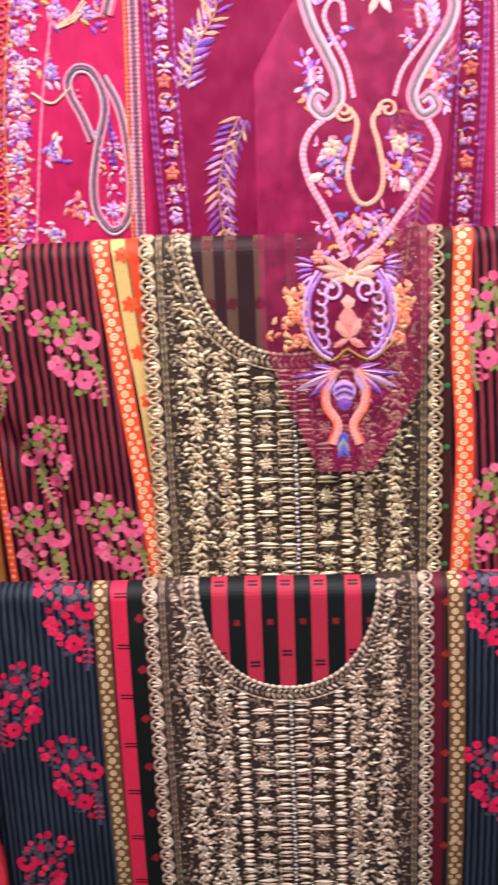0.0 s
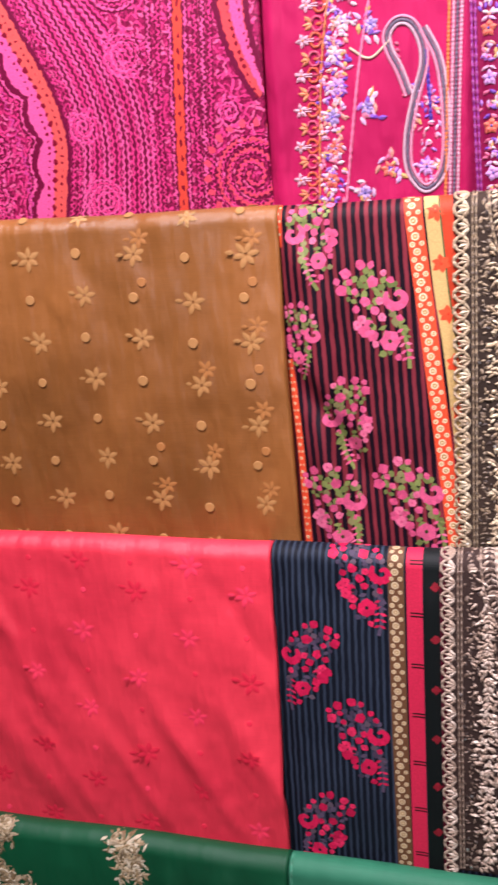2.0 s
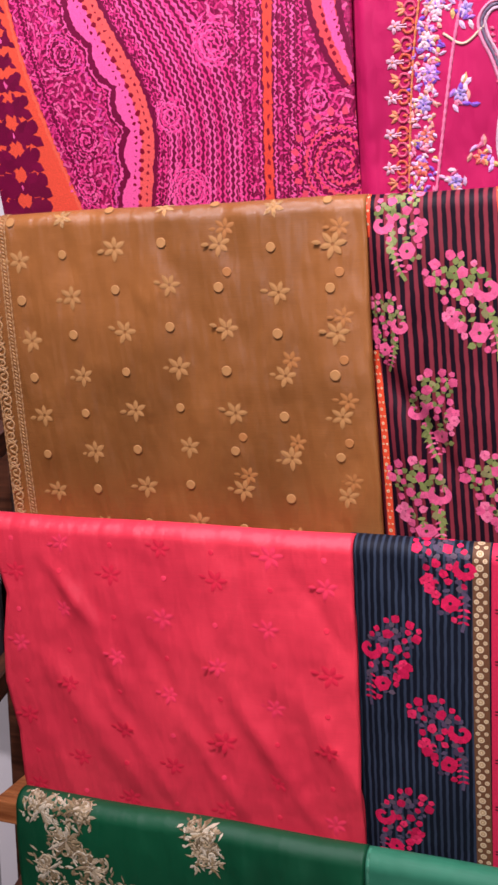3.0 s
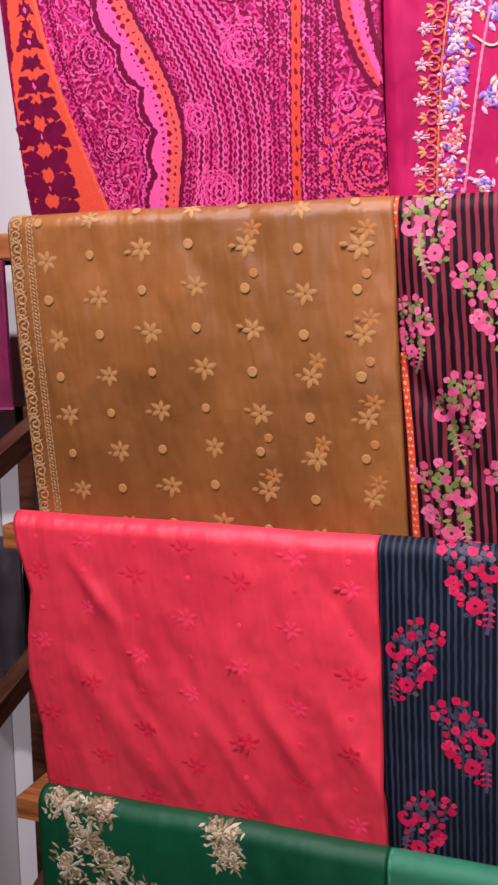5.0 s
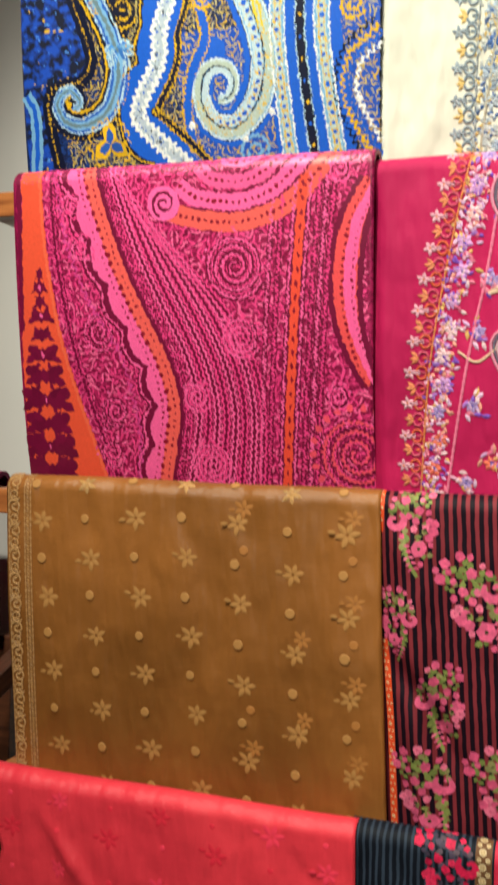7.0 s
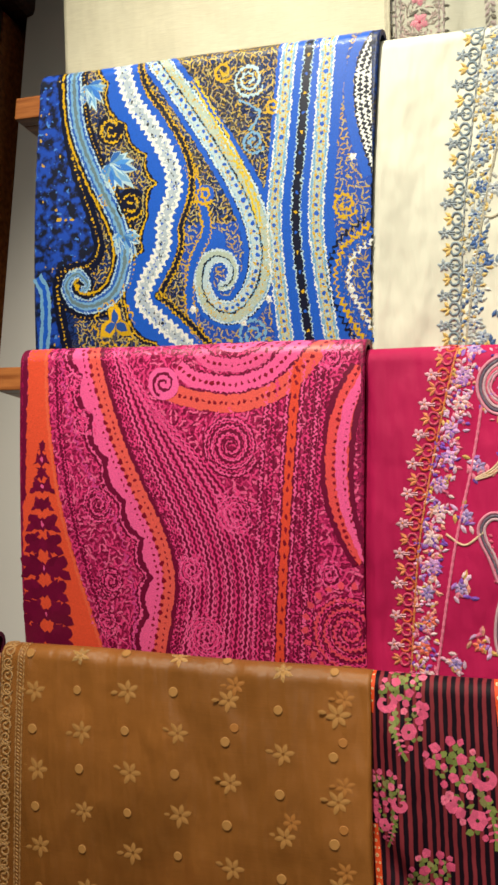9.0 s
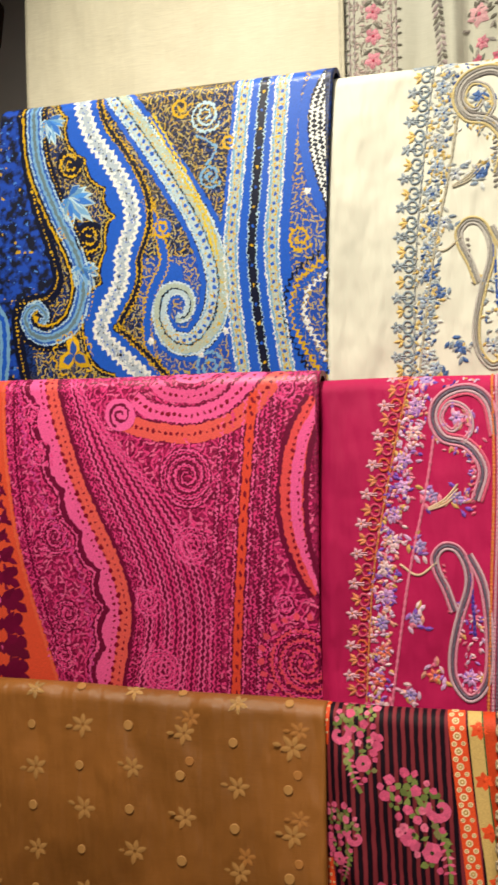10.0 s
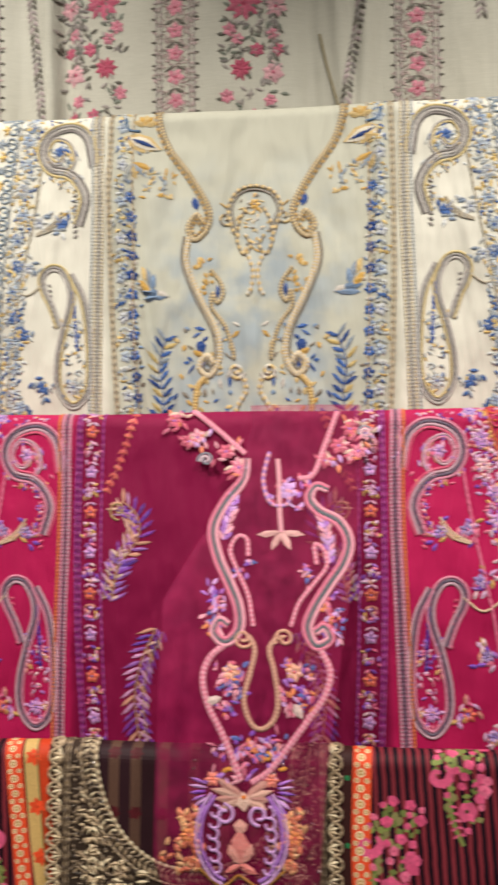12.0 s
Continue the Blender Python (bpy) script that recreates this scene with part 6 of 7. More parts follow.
    for x, t0 in ((5.6, 0.5), (9.8, 2.6)):
        w.cord(curl(x, 26.3, 1.0, 1.4, t0), 0.36, lin("D8A088"), 1.0)
    w.make("heart_scroll", front, THREAD, "pink couched heart and golden drop")
    # the collar's two worked edges
    for name, line in (("collar_cord", [(-0.6, 1.7), (2.5, 4.3), (5.3, 6.8)]), ("collar_cord", [(15.2, 2.2), (13.8, 6.0), (12.6, 9.1), (11.0, 9.6)])):
        w = Work(o, 0.0008, 229)
        w.cord(spline(line, 0.2), 0.55, pinks[1], 0.7, pinks[0], 1, 0.03)
        w.make(name, front, THREAD, "pale pink braided collar edge")
    for spots in (((-2.6, 2.9), (0.0, 4.8), (3.2, 6.5), (-0.9, 5.3), (4.6, 8.3)), ((16.5, 4.1), (18.2, 4.6), (15.3, 6.0), (13.9, 7.6), (17.4, 6.6))):
        w = Work(o, 0.0006, 230)
        for x, s in spots:
            w.flower(x, s, 1.0, 6, w.rng.choice(pinks), purples[0], w.rng.uniform(0, 60), 1.0)
            for _ in range(9):
                w.petal(x + w.rng.uniform(-1.4, 1.4), s + w.rng.uniform(-1.0, 1.0), w.rng.uniform(0, 360), 1.1, 0.42, w.rng.choice(pinks + [purples[1], lin("E88A6A"), lin("E0C0B0")]), 0.9)
        x, s = spots[2 if spots[0][0] < 0 else 1]
        q = curl(x - 2.2 if x < 5 else x, s + 0.9 if x < 5 else s, 0.95, 1.2, 3.0)
        w.cord(q, 0.26, lin("8A8A98"), 0.7)
        w.cord(beside(q, 0.34), 0.26, lin("E8D0DA"), 1.1)
        w.make("collar_blossom_work", front, THREAD, "small pink embroidered collar flowers", "stuff")
    # the pendant under the collar
    w = Work(o, 0.0006, 231)
    w.cord(spline([(7.9, 6.6), (7.3, 9.7), (8.1, 12.2), (9.8, 12.4), (10.4, 10.6)], 0.18), 0.42, lin("B88AD0"), 1.0, pinks[1], 2, 0.1)
    w.cord(spline([(8.8, 7.4), (9.0, 10.0), (9.1, 13.0), (9.3, 15.4)], 0.18), 0.5, lin("E0A4AC"), 0.8, pinks[1], 1, 0.05)
    w.flower(9.9, 10.9, 1.2, 6, purples[1], pinks[1], 15, 1.1)
    w.scatter(26, 8.2, 12.4, 8.8, 13.4, pinks + purples, 0.9, 0.4)
    for turn, long in ((172, 2.7), (118, 2.4), (62, 2.4), (10, 2.5)):
        w.petal(9.3, 15.3, turn, long, 0.75, lin("DEA8A6"), 0.8)
    w.make("collar_pendant", front, THREAD, "lilac and pale pink pendant motif")
    w = Work(o, 0.0006, 222)
    for x0, x1, s0, s1, k in ((2.9, 5.6, 28.6, 33.8, 62), (9.6, 12.6, 28.6, 33.6, 62), (4.6, 10.2, 35.6, 37.8, 60), (1.7, 3.4, 20.6, 25.8, 44), (13.9, 15.6, 21.6, 26.4, 40), (4.6, 6.4, 18.0, 20.0, 12), (11.4, 12.8, 19.0, 21.2, 12)):
        w.scatter(k, x0, x1, s0, s1, purples + pinks + [lin("E88A5A"), lin("5A6AB0")], 0.95, 0.42)
    for x, s, turn in ((4.0, 32.1, 160), (11.3, 32.7, 60)):
        w.petal(x - 0.5, s, turn, 1.7, 0.95, lin("F0D2CC"), 1.1, 0.4)
    for x in (4.4, 10.8):
        w.flower(x, 29.6, 1.0, 6, lin("F0B098"), lin("E05A4A"), 20, 1.2)
    for line in ([(3.2, 16.2), (3.7, 14.0), (4.2, 11.6)], [(14.4, 18.6), (14.2, 16.4), (13.6, 14.0)]):
        w.frond(spline(line, 0.3), purples[:2] + pinks[1:2], 1.2, 0.45, 0.7, 35, purples[1])
    w.make("neck_blossom_work", front, THREAD, "small pink and purple embroidered flowers", "stuff")
    # the worked tip over the lower suit
    cx = 5.7
    w = Work(o, 0.0006, 223)
    for side in (-1, 1):
        q = spline([(cx + side * 2.6, 41.4), (cx + side * 3.8, 43.6), (cx + side * 3.9, 46.4), (cx + side * 2.8, 48.6), (cx + side * 1.7, 49.4)], 0.2)
        w.cord(q, 0.4, purples[0], 1.0)
        w.cord(beside(q, -0.45 * side), 0.3, purples[1], 1.0)
        for s in np.arange(43.0, 49.0, 1.05):
            w.cord(curl(cx + side * (2.9 - 0.12 * abs(s - 45.5)), s, 0.68, 0.8, -1.5 if side > 0 else 4.6, 0.5), 0.3, purples[1], 1.0)
        w.cord(curl(cx + side * 1.7, 43.2, 1.0, 1.1, 1.5 if side > 0 else 4.7, 0.35), 0.36, purples[1], 1.0)
        w.cord(spline([(cx - 0.3, 48.8), (cx + side * 2.0, 49.9), (cx + side * 4.2, 48.3)], 0.2), 0.26, lin("B07A30"), 0.9)
        for k in range(7):
            w.petal(cx + side * 3.4, 40.4 + 0.3 * k, 90 - side * (110 - 14 * k), 1.8, 0.36, purples[k % 3], 0.9)
        w.flower(cx + side * 2.9, 39.9, 0.8, 6, lin("F08A7A"), lin("E8643A"), 0, 1.0)
    w.make("tip_scroll", front, THREAD, "purple scrolled wreath near the tip")
    for side in (-1, 1):
        w = Work(o, 0.0006, 232)
        orange = [lin("E89070"), lin("E8A878"), lin("D87858"), lin("E8B080"), lin("E07A60")]
        for x, s, n_ in ((cx + side * 5.1, 44.2, 26), (cx + side * 4.7, 46.8, 22)) + (((cx - 6.4, 47.6, 12),) if side < 0 else ()):
            for _ in range(n_):
                w.petal(x + w.rng.uniform(-1.1, 1.1), s + w.rng.uniform(-1.3, 1.3), w.rng.uniform(0, 360), 0.95, 0.5, w.rng.choice(orange), 1.0)
        w.flower(cx + side * 5.2, 45.2, 0.9, 6, lin("F0925A"), lin("D84A4A"), 0, 1.2)
        w.make("orange_blossom_work", front, THREAD, "small orange embroidered flowers", "stuff")
        w = Work(o, 0.0006, 233)
        for k, (turn, long) in enumerate(((-8, 4.6), (8, 4.9), (26, 4.2), (46, 3.8), (-28, 3.0))):
            w.petal(cx + side * 0.7 - 0.4, 50.9, 90 - side * (75 - turn), long, 0.7, purples[1 if k % 2 else 2], 1.0)
            w.petal(cx + side * 1.0 - 0.4, 50.9, 90 - side * (75 - turn), long * 0.75, 0.26, pinks[1], 0.9, 0.5)
        w.make("wing_leaves", front, THREAD, "purple and pink embroidered wing of leaves")
        w = Work(o, 0.0006, 234)
        q = spline([(cx - 0.3 + side * 0.9, 50.8), (cx - 0.4 + side * 1.8, 52.4), (cx - 0.5 + side * 1.8, 54.4), (cx - 0.5 + side * 0.7, 56.4), (cx - 0.5 + side * 1.3, 58.4)], 0.18)
        w.cord(q, 0.75, lin("EE8C88"), 0.8, lin("F2AC9C"), 1, 0.04)
        w.cord(beside(q, -0.45 * side), 0.25, lin("E8643A"), 0.9)
        w.make("wishbone", front, THREAD, "coral couched wishbone")
    w = Work(o, 0.0006, 224)
    for side in (-1, 1):
        for k, turn in enumerate((-34, -14, 4, 24)):
            w.petal(cx + 0.2, 41.6, 90 - side * (90 - turn), 3.6 - 0.35 * k, 0.85, lin("DCAC9C") if k % 2 else lin("CC9086"), 0.9)
    w.petal(cx + 0.2, 41.0, 90, 1.9, 1.3, lin("E4BCAC"), 0.9, 0.3)
    w.disc(cx + 0.2, 41.6, 0.45, lin("E07A30"), 1.6)
    w.make("tip_flower", front, THREAD, "pale embroidered lotus flower")
    w = Work(o, 0.0006, 226)
    for turn, long, wide, dye in ((270, 3.2, 2.2, "F0908A"), (238, 2.3, 1.0, "F4A89C"), (302, 2.3, 1.0, "F4A89C"), (152, 1.8, 0.7, "EE8A84"), (28, 1.8, 0.7, "EE8A84")):
        w.petal(cx - 0.1, 47.8, turn, long, wide, lin(dye), 0.8)
    w.petal(cx - 0.1, 45.0, 270, 1.5, 1.3, lin("F6B4A8"), 0.7)
    w.make("tip_bud", front, THREAD, "coral embroidered bud")
    w = Work(o, 0.0006, 227)
    w.disc(cx - 0.6, 53.0, 1.15, purples[1], 0.9, 14)
    for s in (52.5, 53.1):
        w.cord(spline([(cx - 1.5, s + 0.2), (cx - 0.6, s - 0.15), (cx + 0.3, s + 0.2)], 0.15), 0.24, purples[2], 1.0)
        w.v[-1][:, 2] += 0.9
    w.disc(cx - 0.6, 54.2, 0.75, purples[2], 1.3, 10)
    for k, dye in enumerate((lin("4A4AB0"), lin("7A8A9A"), lin("5A52B8"))):
        for side in (-1, 1):
            w.petal(cx - 0.8, 57.0 + 0.7 * k, 90 - side * 18, 1.6, 0.55, dye, 0.9)
    w.make("tip_pendant", front, THREAD, "purple pendant with a leaf tip")
    w = Work(o, 0.0006, 228)
    w.scatter(46, cx - 3.4, cx + 3.8, 36.6, 40.6, purples + pinks + [lin("E8A040")], 1.0, 0.42)
    w.make("tip_stitching", front, THREAD, "small purple and pink stitches", "stuff")
    w = Work(o, 0.0008, 225)
    for _ in range(26):
        w.disc(w.rng.uniform(-1.0, 13.0), w.rng.uniform(38, 55), 0.11, lin("F0D8D8"), 0.2, 6, 0.2)
    w.make("sequins", front, SEQUIN, "tiny silver sequins", "stuff")
    return ob


def cream_suit():
    ob = thing("cream_suit", "cream dress cloth with blue, gold and silver embroidery", "dress cloth")
    d = D["cream"]
    n = Nodes("cream_lawn")
    uv = n.node("UVMap", p_uv_map="cloth")
    x = n.node("SeparateXYZ", i0=uv)
    c = n.mix(n.ramp(n.maths("ABSOLUTE", n.maths("SUBTRACT", x, 0.052)), 0.165, 0.175), lin("BABAAA"), lin("DCDACC"))
    x = n.node("SeparateXYZ", i0=uv)
    v = n.tree.nodes[-1].outputs[1]
    wash = n.maths("MULTIPLY", n.ramp(n.noise(20.0, 4.0, uv), 0.4, 0.58), n.maths("MULTIPLY", n.ramp(n.maths("ABSOLUTE", n.maths("SUBTRACT", x, 0.052)), 0.13, 0.07), n.ramp(v, 0.06, 0.2)))
    c = n.mix(n.maths("MULTIPLY", wash, 0.75), c, lin("93A2AE"))
    lawn = n.done(c, 0.7, 0.3, bump=n.noise(700.0), strength=0.2, crease=2.2)
    sheet("cloth", d, edge((0, -35.8), (38, -37.4)), 0.46, -0.1, 0.41, lawn, ob, "cream lawn with a washed blue-grey print")
    pal = {"bell": [(lin("A2AEBA"), lin("98A6B2")), (lin("E8C67A"), lin("8C9CA8"))], "stem": lin("BCC0C0"), "line": lin("7A848E"), "mix": [lin("8C9CB0"), lin("E8CC84"), lin("B8C0C4"), lin("DCE0E0"), lin("4468A4"), lin("D8B870"), lin("A8B0B4"), lin("D2D4D0")],
           "bloom": [lin("C8CCD0"), lin("A8B8CC"), lin("B4C0CC"), lin("4A6EAE")], "heart": lin("2E549C"), "vine": lin("C0B8A4"), "pale": lin("C8BEA8"), "cord": [lin("A09C98"), lin("C8C2BC"), lin("DCC890"), lin("8A8480")], "deep": lin("2C5CB8"), "strip": lin("C8A878"), "edge": lin("A89880")}
    side_panels(ob, d, 2.2, 5.2, pal, 300, 2.4, THREAD)
    gold, silver, blue = [lin("CFA552"), lin("DCC084")], [lin("8C8274"), lin("CFC9BF")], [lin("24488E"), lin("3A64AC"), lin("7E96B4")]
    w = Work(d, 0.0006, 320)
    neck = [(-5.3, 0.4), (-5.2, 3.0), (-4.1, 6.0), (-1.6, 9.5), (0.5, 13.3), (0.2, 15.6), (-1.2, 16.8), (-2.0, 15.4), (-1.0, 13.9), (-0.2, 14.8)]
    q = spline(neck, 0.18)
    w.cord(q, 0.62, gold[1], 1.3, silver[0], 1, 0.12)
    w.cord(beside(q, 0.5), 0.3, silver[0], 1.0, gold[0], 2, 0.15)
    q = spline([(-1.9, 16.4), (-2.2, 19.4), (-0.8, 23.1), (1.2, 27.2), (1.5, 30.3), (0.3, 32.2), (-0.9, 31.2), (0.0, 29.9), (0.9, 30.8)], 0.18)
    w.cord(q, 0.7, silver[1], 1.2, gold[1], 1, 0.1)
    w.cord(beside(q, 0.55), 0.26, silver[0], 0.9)
    w.cord(spline([(-0.2, 32.3), (-1.2, 33.7), (-1.4, 36.5), (-1.0, 38.5)], 0.18), 0.7, gold[0], 1.1, gold[1], 1, 0.1)
    q = spline([(0.6, 20.2), (1.7, 21.6), (2.0, 23.0), (1.3, 24.0), (0.8, 22.8), (0.7, 24.5), (2.2, 26.6), (3.1, 29.3), (3.2, 30.4)], 0.18)
    w.cord(q, 0.5, gold[1], 1.2, silver[0], 1, 0.12)
    w.cord(curl(3.5, 31.7, 0.95, 1.5, 0.2), 0.42, silver[1], 1.1, gold[1])
    w.cord(spline([(4.3, 32.3), (4.5, 34.0), (3.4, 36.0), (3.2, 38.5)], 0.18), 0.55, silver[1], 1.0, gold[1], 2, 0.1)
    w.petal(1.4, 21.9, 90, 1.6, 0.6, blue[0], 0.9)
    w.pair(5.35, "neck_scroll", ob, METAL_THREAD, "gold and silver couched neckline")
    w = Work(d, 0.0006, 321)
    q = spline([(3.4, 16.2), (2.9, 14.8), (2.8, 12.9), (3.9, 11.3), (5.8, 10.8), (7.9, 11.5), (8.9, 13.3), (8.5, 14.9), (8.0, 16.2)], 0.18)
    w.cord(q, 0.42, silver[0], 1.1, gold[1], 2, 0.1)
    w.cord(beside(q, 0.45), 0.24, lin("8E8478"), 1.0)
    for side in (-1, 1):
        c = 5.8
        w.cord(spline([(c + side * 0.9, 13.2), (c + side * 1.7, 14.6), (c + side * 2.1, 16.8), (c + side * 1.3, 18.6), (c + side * 0.5, 17.6), (c + side * 1.1, 16.4)], 0.18), 0.4, silver[0], 1.1, gold[1], 2, 0.1)
        w.cord(spline([(c + side * 0.9, 18.6), (c + side * 0.3, 20.4), (c + side * 0.5, 22.4), (c + side * 0.9, 23.2)], 0.18), 0.45, silver[1], 1.1, gold[1], 2, 0.1)
        w.cord(curl(c + side * 3.4, 14.4, 0.85, 1.2, 0.5), 0.32, gold[1], 1.0, silver[0])
        w.cord(spline([(c + side * 4.0, 12.6), (c + side * 3.2, 13.2)], 0.18), 0.2, gold[0], 0.8)
    w.flower(5.8, 12.9, 0.7, 6, gold[0], blue[2], 0, 1.0)
    w.scatter(46, 4.0, 7.6, 12.0, 18.0, gold + silver, 0.7, 0.3)
    w.make("medallion", ob, METAL_THREAD, "gold and silver neck medallion")
    w = Work(d, 0.0006, 322)
    q = spline([(-5.6, 38), (-5.3, 34), (-5.7, 31), (-4.7, 27.8)], 0.3)
    w.frond(q, [blue[0], blue[0], blue[1], lin("8E9AA8"), lin("C8B070")], 1.9, 0.5, 0.95, 52, blue[0])
    w.pair(5.2, "leaf_spray", ob, THREAD, "blue embroidered leaf spray")
    w = Work(d, 0.0006, 324)
    for x, s, turn, long, dye in ((-7.6, 19.4, 70, 2.2, gold[1]), (-6.9, 19.6, 80, 2.4, lin("8E9AA8")), (-6.0, 20.4, 100, 2.2, blue[2]), (-8.0, 21.0, 50, 2.4, gold[0]), (-7.6, 22.4, 10, 2.8, lin("6E88A8")), (-6.2, 22.6, 15, 2.0, silver[1]), (-7.4, 23.3, -5, 3.0, blue[2])):
        w.petal(x, s, turn, long, 0.8, dye, 1.0)
    w.pair(5.2, "grey_leaf_spray", ob, THREAD, "grey and gold embroidered leaf spray")
    w = Work(d, 0.0006, 325)
    for k, turn in enumerate((200, 240, 275, 310, 345)):
        w.petal(-7.0, 3.2, turn, 1.5, 0.9, gold[0] if k % 2 else gold[1], 1.0)
    w.petal(-9.3, 4.4, 22, 4.6, 2.3, gold[1], 1.2)
    w.petal(-8.9, 4.7, 22, 3.7, 1.5, lin("F0E8D4"), 1.2, 0.7)
    w.petal(-8.7, 4.8, 22, 3.2, 0.55, blue[0], 0.9, 1.6)
    w.cord(spline([(-9.4, 2.2), (-9.0, 3.6), (-7.6, 3.9)], 0.18), 0.34, lin("5E7A9A"), 1.0)
    for k, turn in enumerate((20, 45, 75, 110)):
        w.petal(-8.6, 7.6, turn, 2.8 - 0.3 * k, 0.7, (gold[0], lin("9AA6B2"), gold[1], lin("B8BCB8"))[k], 1.0)
    w.scatter(34, -7.6, -3.6, 6.5, 12.0, gold + [lin("9AA6B2"), lin("B8BCB8")], 1.1, 0.45, lambda x, s: x < -6.4 + 0.45 * (s - 3))
    w.pair(5.5, "shoulder_flower", ob, THREAD, "gold and grey embroidered shoulder flower")
    w = Work(d, 0.0006, 326)
    w.scatter(70, -3.5, 3.5, 26.0, 37.0, gold + blue + silver, 1.1, 0.45, lambda x, s: x < 3.2)
    w.scatter(18, -1.2, 0.8, 18.5, 24, gold, 0.8, 0.6)
    w.petal(-1.2, 11.9, 80, 1.6, 1.0, blue[0], 0.8)
    w.petal(-1.0, 28.2, 60, 1.6, 1.1, blue[0], 0.9)
    w.petal(-1.6, 29.4, 20, 1.4, 0.8, gold[0], 0.9)
    w.pair(5.2, "blossom_stitching", ob, THREAD, "small gold and blue stitches", "stuff")
    for side in (-1, 1):
        w = Work(d, 0.0006, 323)
        for s in np.arange(11.5, 37, 2.3):
            x = 5.2 + side * (14.4 - 0.03 * s)
            w.flower(x, s, 0.75, 5, blue[int(s) % 2], silver[1], s * 20, 1.0)
            for _ in range(5):
                w.petal(x + w.rng.uniform(-0.6, 0.6), s + 1.1 + w.rng.uniform(-0.4, 0.4), w.rng.uniform(0, 360), 0.7, 0.35, w.rng.choice(silver + blue[2:]), 0.8)
        w.make("blue_flower_strip", ob, THREAD, "strip of small blue embroidered flowers")
    return ob


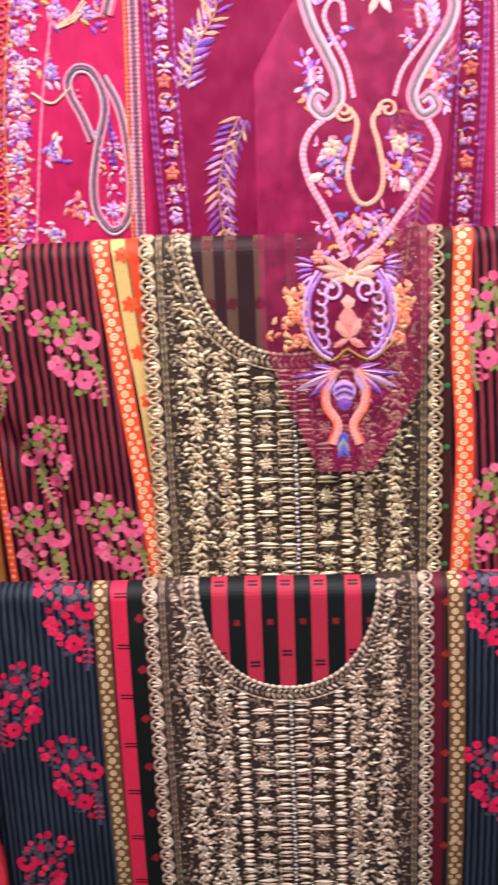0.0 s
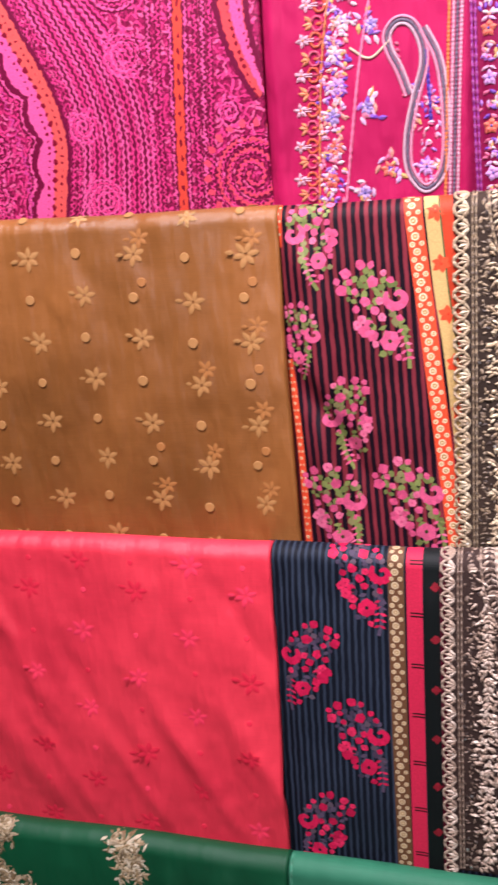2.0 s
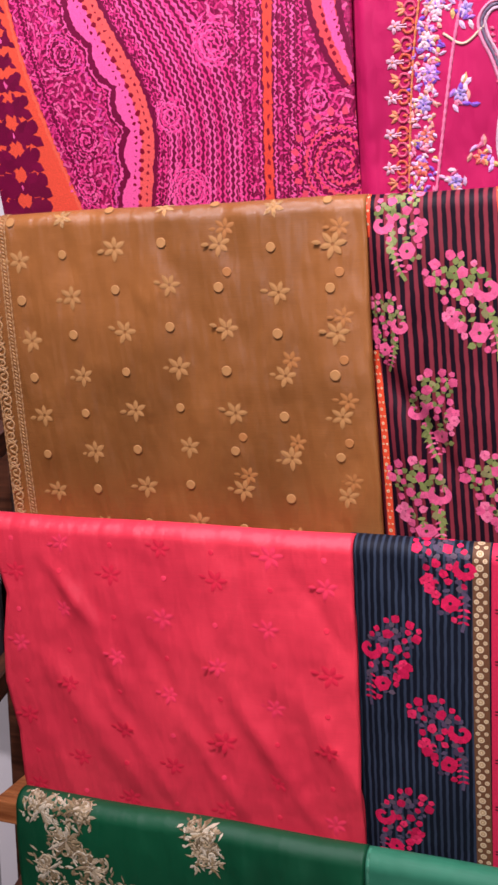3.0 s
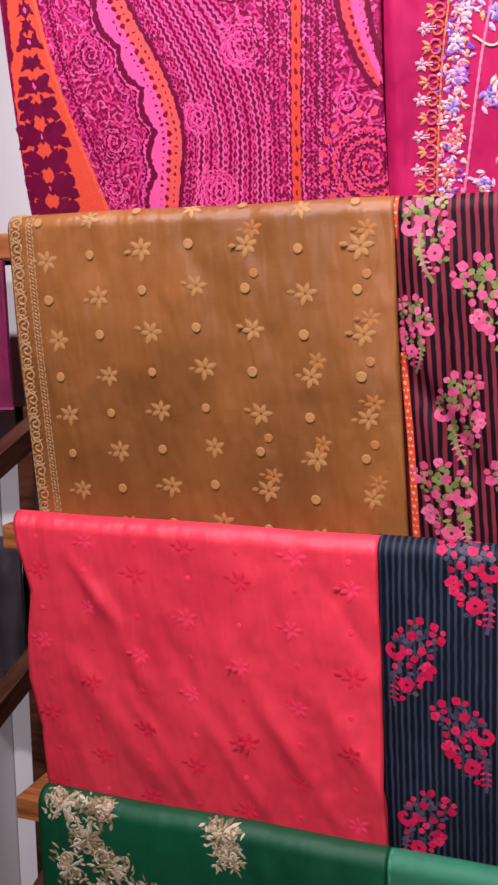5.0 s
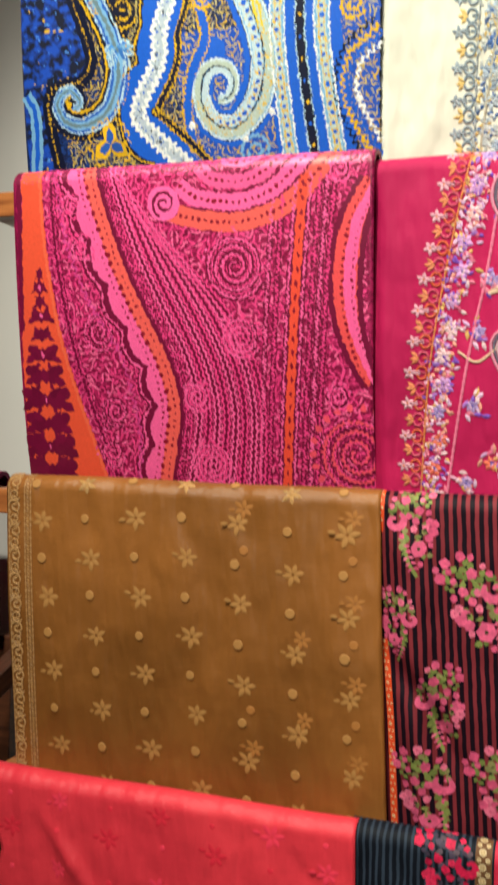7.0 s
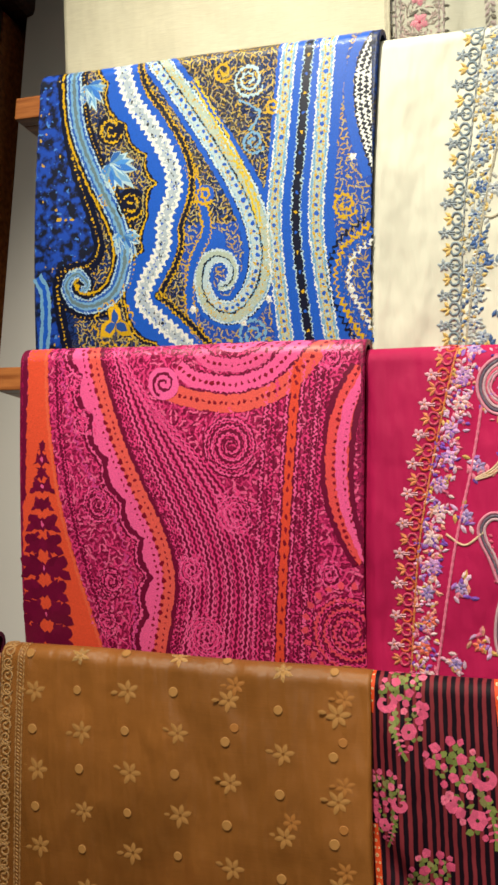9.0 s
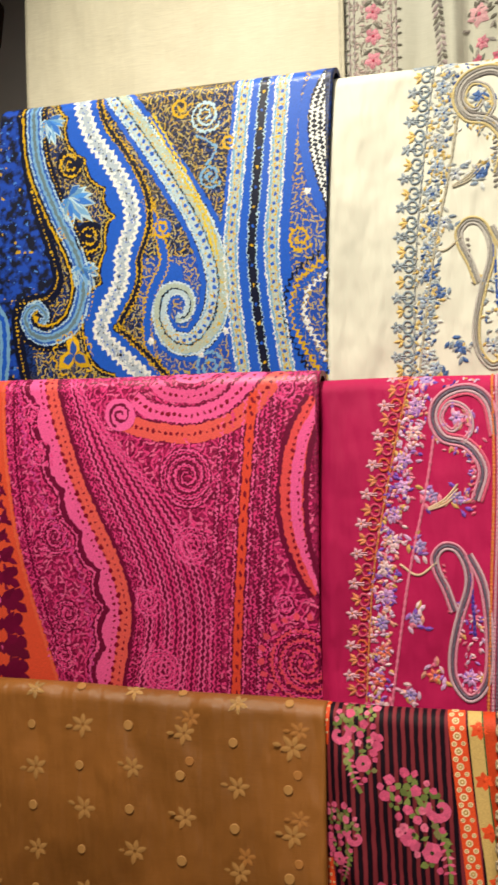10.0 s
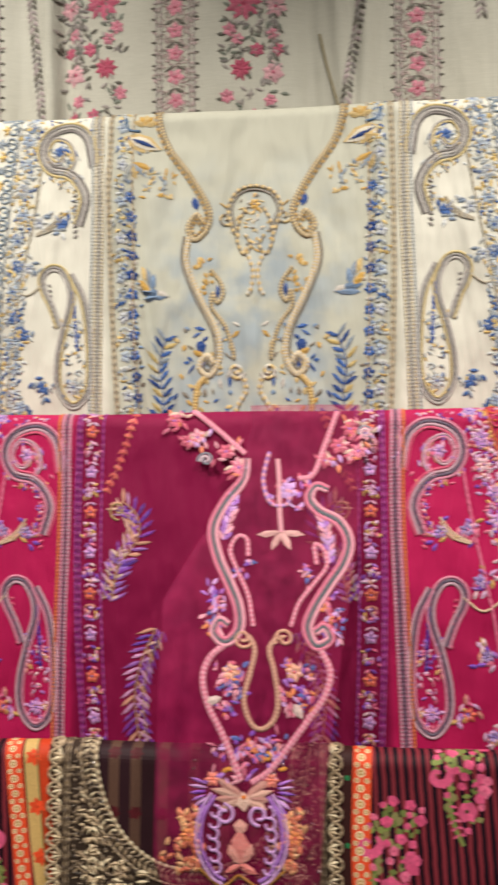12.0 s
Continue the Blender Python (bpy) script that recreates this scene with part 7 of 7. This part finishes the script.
def beige_suit():
    ob = thing("beige_suit", "beige dress cloth with grey braid and pink flower embroidery", "dress cloth")
    d = D["beige"]
    sheet("cloth", d, edge((0, -33.8), (45, -33.9)), 0.46, -0.1, 0.42, fabric("beige_lawn", lin("C0BFB2"), lin("B4B2A4"), 0.7, 0.3, 7.0), ob, "beige lawn")
    grey, pink = [lin("8E8884"), lin("A8A09A"), lin("6E6A60"), lin("B8A8A8")], [lin("C8607C"), lin("D88A9C"), lin("B84C68"), lin("DCA8B0")]
    for k, (x0, wide) in enumerate(((-30.6, 5.8), (-4.9, 4.8), (25.0, 5.2))):
        w = Work(d, 0.0006, 340 + k)
        w.scatter(700, x0 - wide / 2, x0 + wide / 2, 16, 40, [lin("B0A49C"), lin("C0A6A4"), lin("9E9288"), lin("C8B4AE")], 0.75, 0.26)
        for off in (-wide / 2, -wide / 2 + 0.6, wide / 2 - 0.6, wide / 2):
            w.cord(spline([(x0 + off, 16), (x0 + off, 40)], 0.2), 0.2, grey[0], 0.6, grey[3], 2, 0.2)
        for s in np.arange(17, 40, 2.9):
            w.flower(x0, s, 1.15, 5, pink[int(s) % 3], lin("B03050"), s * 30, 1.0)
            for side in (-1, 1):
                w.petal(x0, s + 1.4, 90 - side * 60, 1.6, 0.5, grey[2], 0.8)
                w.petal(x0 + side * (wide / 2), s, 90 - side * 90, 0.7, 0.34, grey[2], 0.8)
                w.petal(x0 + side * (wide / 2), s + 1.4, 90 - side * 90, 0.7, 0.34, grey[2], 0.8)
        w.make("flower_strip", ob, THREAD, "dense grey and pink embroidered strip")
    for k, (x0, s0) in enumerate(((-13.8, 29.9), (3.4, 31.0), (-14.2, 21.6), (3.8, 22.9))):
        w = Work(d, 0.0006, 350 + k)
        side = 1 if k % 2 else -1
        high = k > 1
        w.flower(x0, s0, 2.4 if high else 1.5, 9, pink[0 if high else 2], pink[2], 0, 1.1, 0.8)
        for dx, ds, r, dye in ((side * 4.0, 0.6, 1.5, 3), (side * 3.6, 4.0, 0.9, 1), (-side * 1.8, 3.2, 1.0, 1), (side * 1.6, 5.9, 1.0, 0), (-side * 0.4, -3.6, 0.9, 1), (side * 4.2, 6.0, 0.9, 0)):
            w.flower(x0 + dx, s0 + ds, r, 6, pink[dye], pink[0], 20 * dx, 1.0, 0.8)
        for _ in range(120 if high else 52):
            w.petal(x0 + side * 1.4 + w.rng.uniform(-4.2, 3.6), s0 + 1 + w.rng.uniform(-5.0, 5.5), w.rng.uniform(0, 360), 1.2, 0.46, w.rng.choice(grey[:3] + [lin("7E8478")]), 0.8)
        w.make("flower_spray", ob, THREAD, "pink embroidered flower spray with grey leaves")
    for k, line in enumerate(([(-23.9, 16), (-23.2, 23), (-22.4, 31), (-21.8, 40)], [(-17.6, 16), (-17.4, 26), (-17.3, 29)], [(18.8, 16), (18.2, 24), (16.6, 33), (15.8, 40)], [(7.4, 16), (7.5, 30)], [(32.0, 16), (32.8, 26)])):
        w = Work(d, 0.0006, 360 + k)
        q = spline(line, 0.25)
        for j in range(0, len(q), 3):
            for side in (-1, 1):
                w.petal(*q[j], 90 - side * 38, 1.15, 0.5, w.rng.choice(grey), 1.1)
        w.make("braid", ob, THREAD, "grey embroidered braid")
    w = Work(d, 0.0012, 370)
    w.cord(spline([(13.2, 27.2), (14.0, 31.0), (15.4, 36.2), (16.0, 40)], 0.2), 0.36, lin("9A9072"), 1.6)
    w.make("neck_tie", ob, THREAD, "thin olive neck tie cord")
    return ob


maroon_suit()
black_suit()
magenta_suit()
cream_suit()
beige_suit()


# ---- cloths on the neighbouring rack, seen past the edge ----
def far_cloth(name, label, x0, x1, z0, z1, y, dye):
    ob = thing(name, label, "cloth")
    dr = Drape(z1, y, 0.05, seed=x0 * 7, ripple=0.002, folds=[(x1 - 0.03 - 0.06 * i, 0.015, 0.008, 0.0, 0.0, 1.0) for i in range(4)])
    sheet("cloth", dr, x0, x1, -0.05, z1 - z0, fabric(name, dye, tuple(v * 0.5 for v in dye), 0.5, 0.1, 20.0), ob)


far_cloth("plum_cloth", "plum coloured cloth hung on a neighbouring rail", -1.3, -0.945, 1.19, 1.45, 1.25, lin("7A2048"))
far_cloth("charcoal_cloth", "charcoal grey patterned cloth hung on a neighbouring rail", -1.3, -0.955, 0.78, 1.0, 1.27, lin("3A3438"))
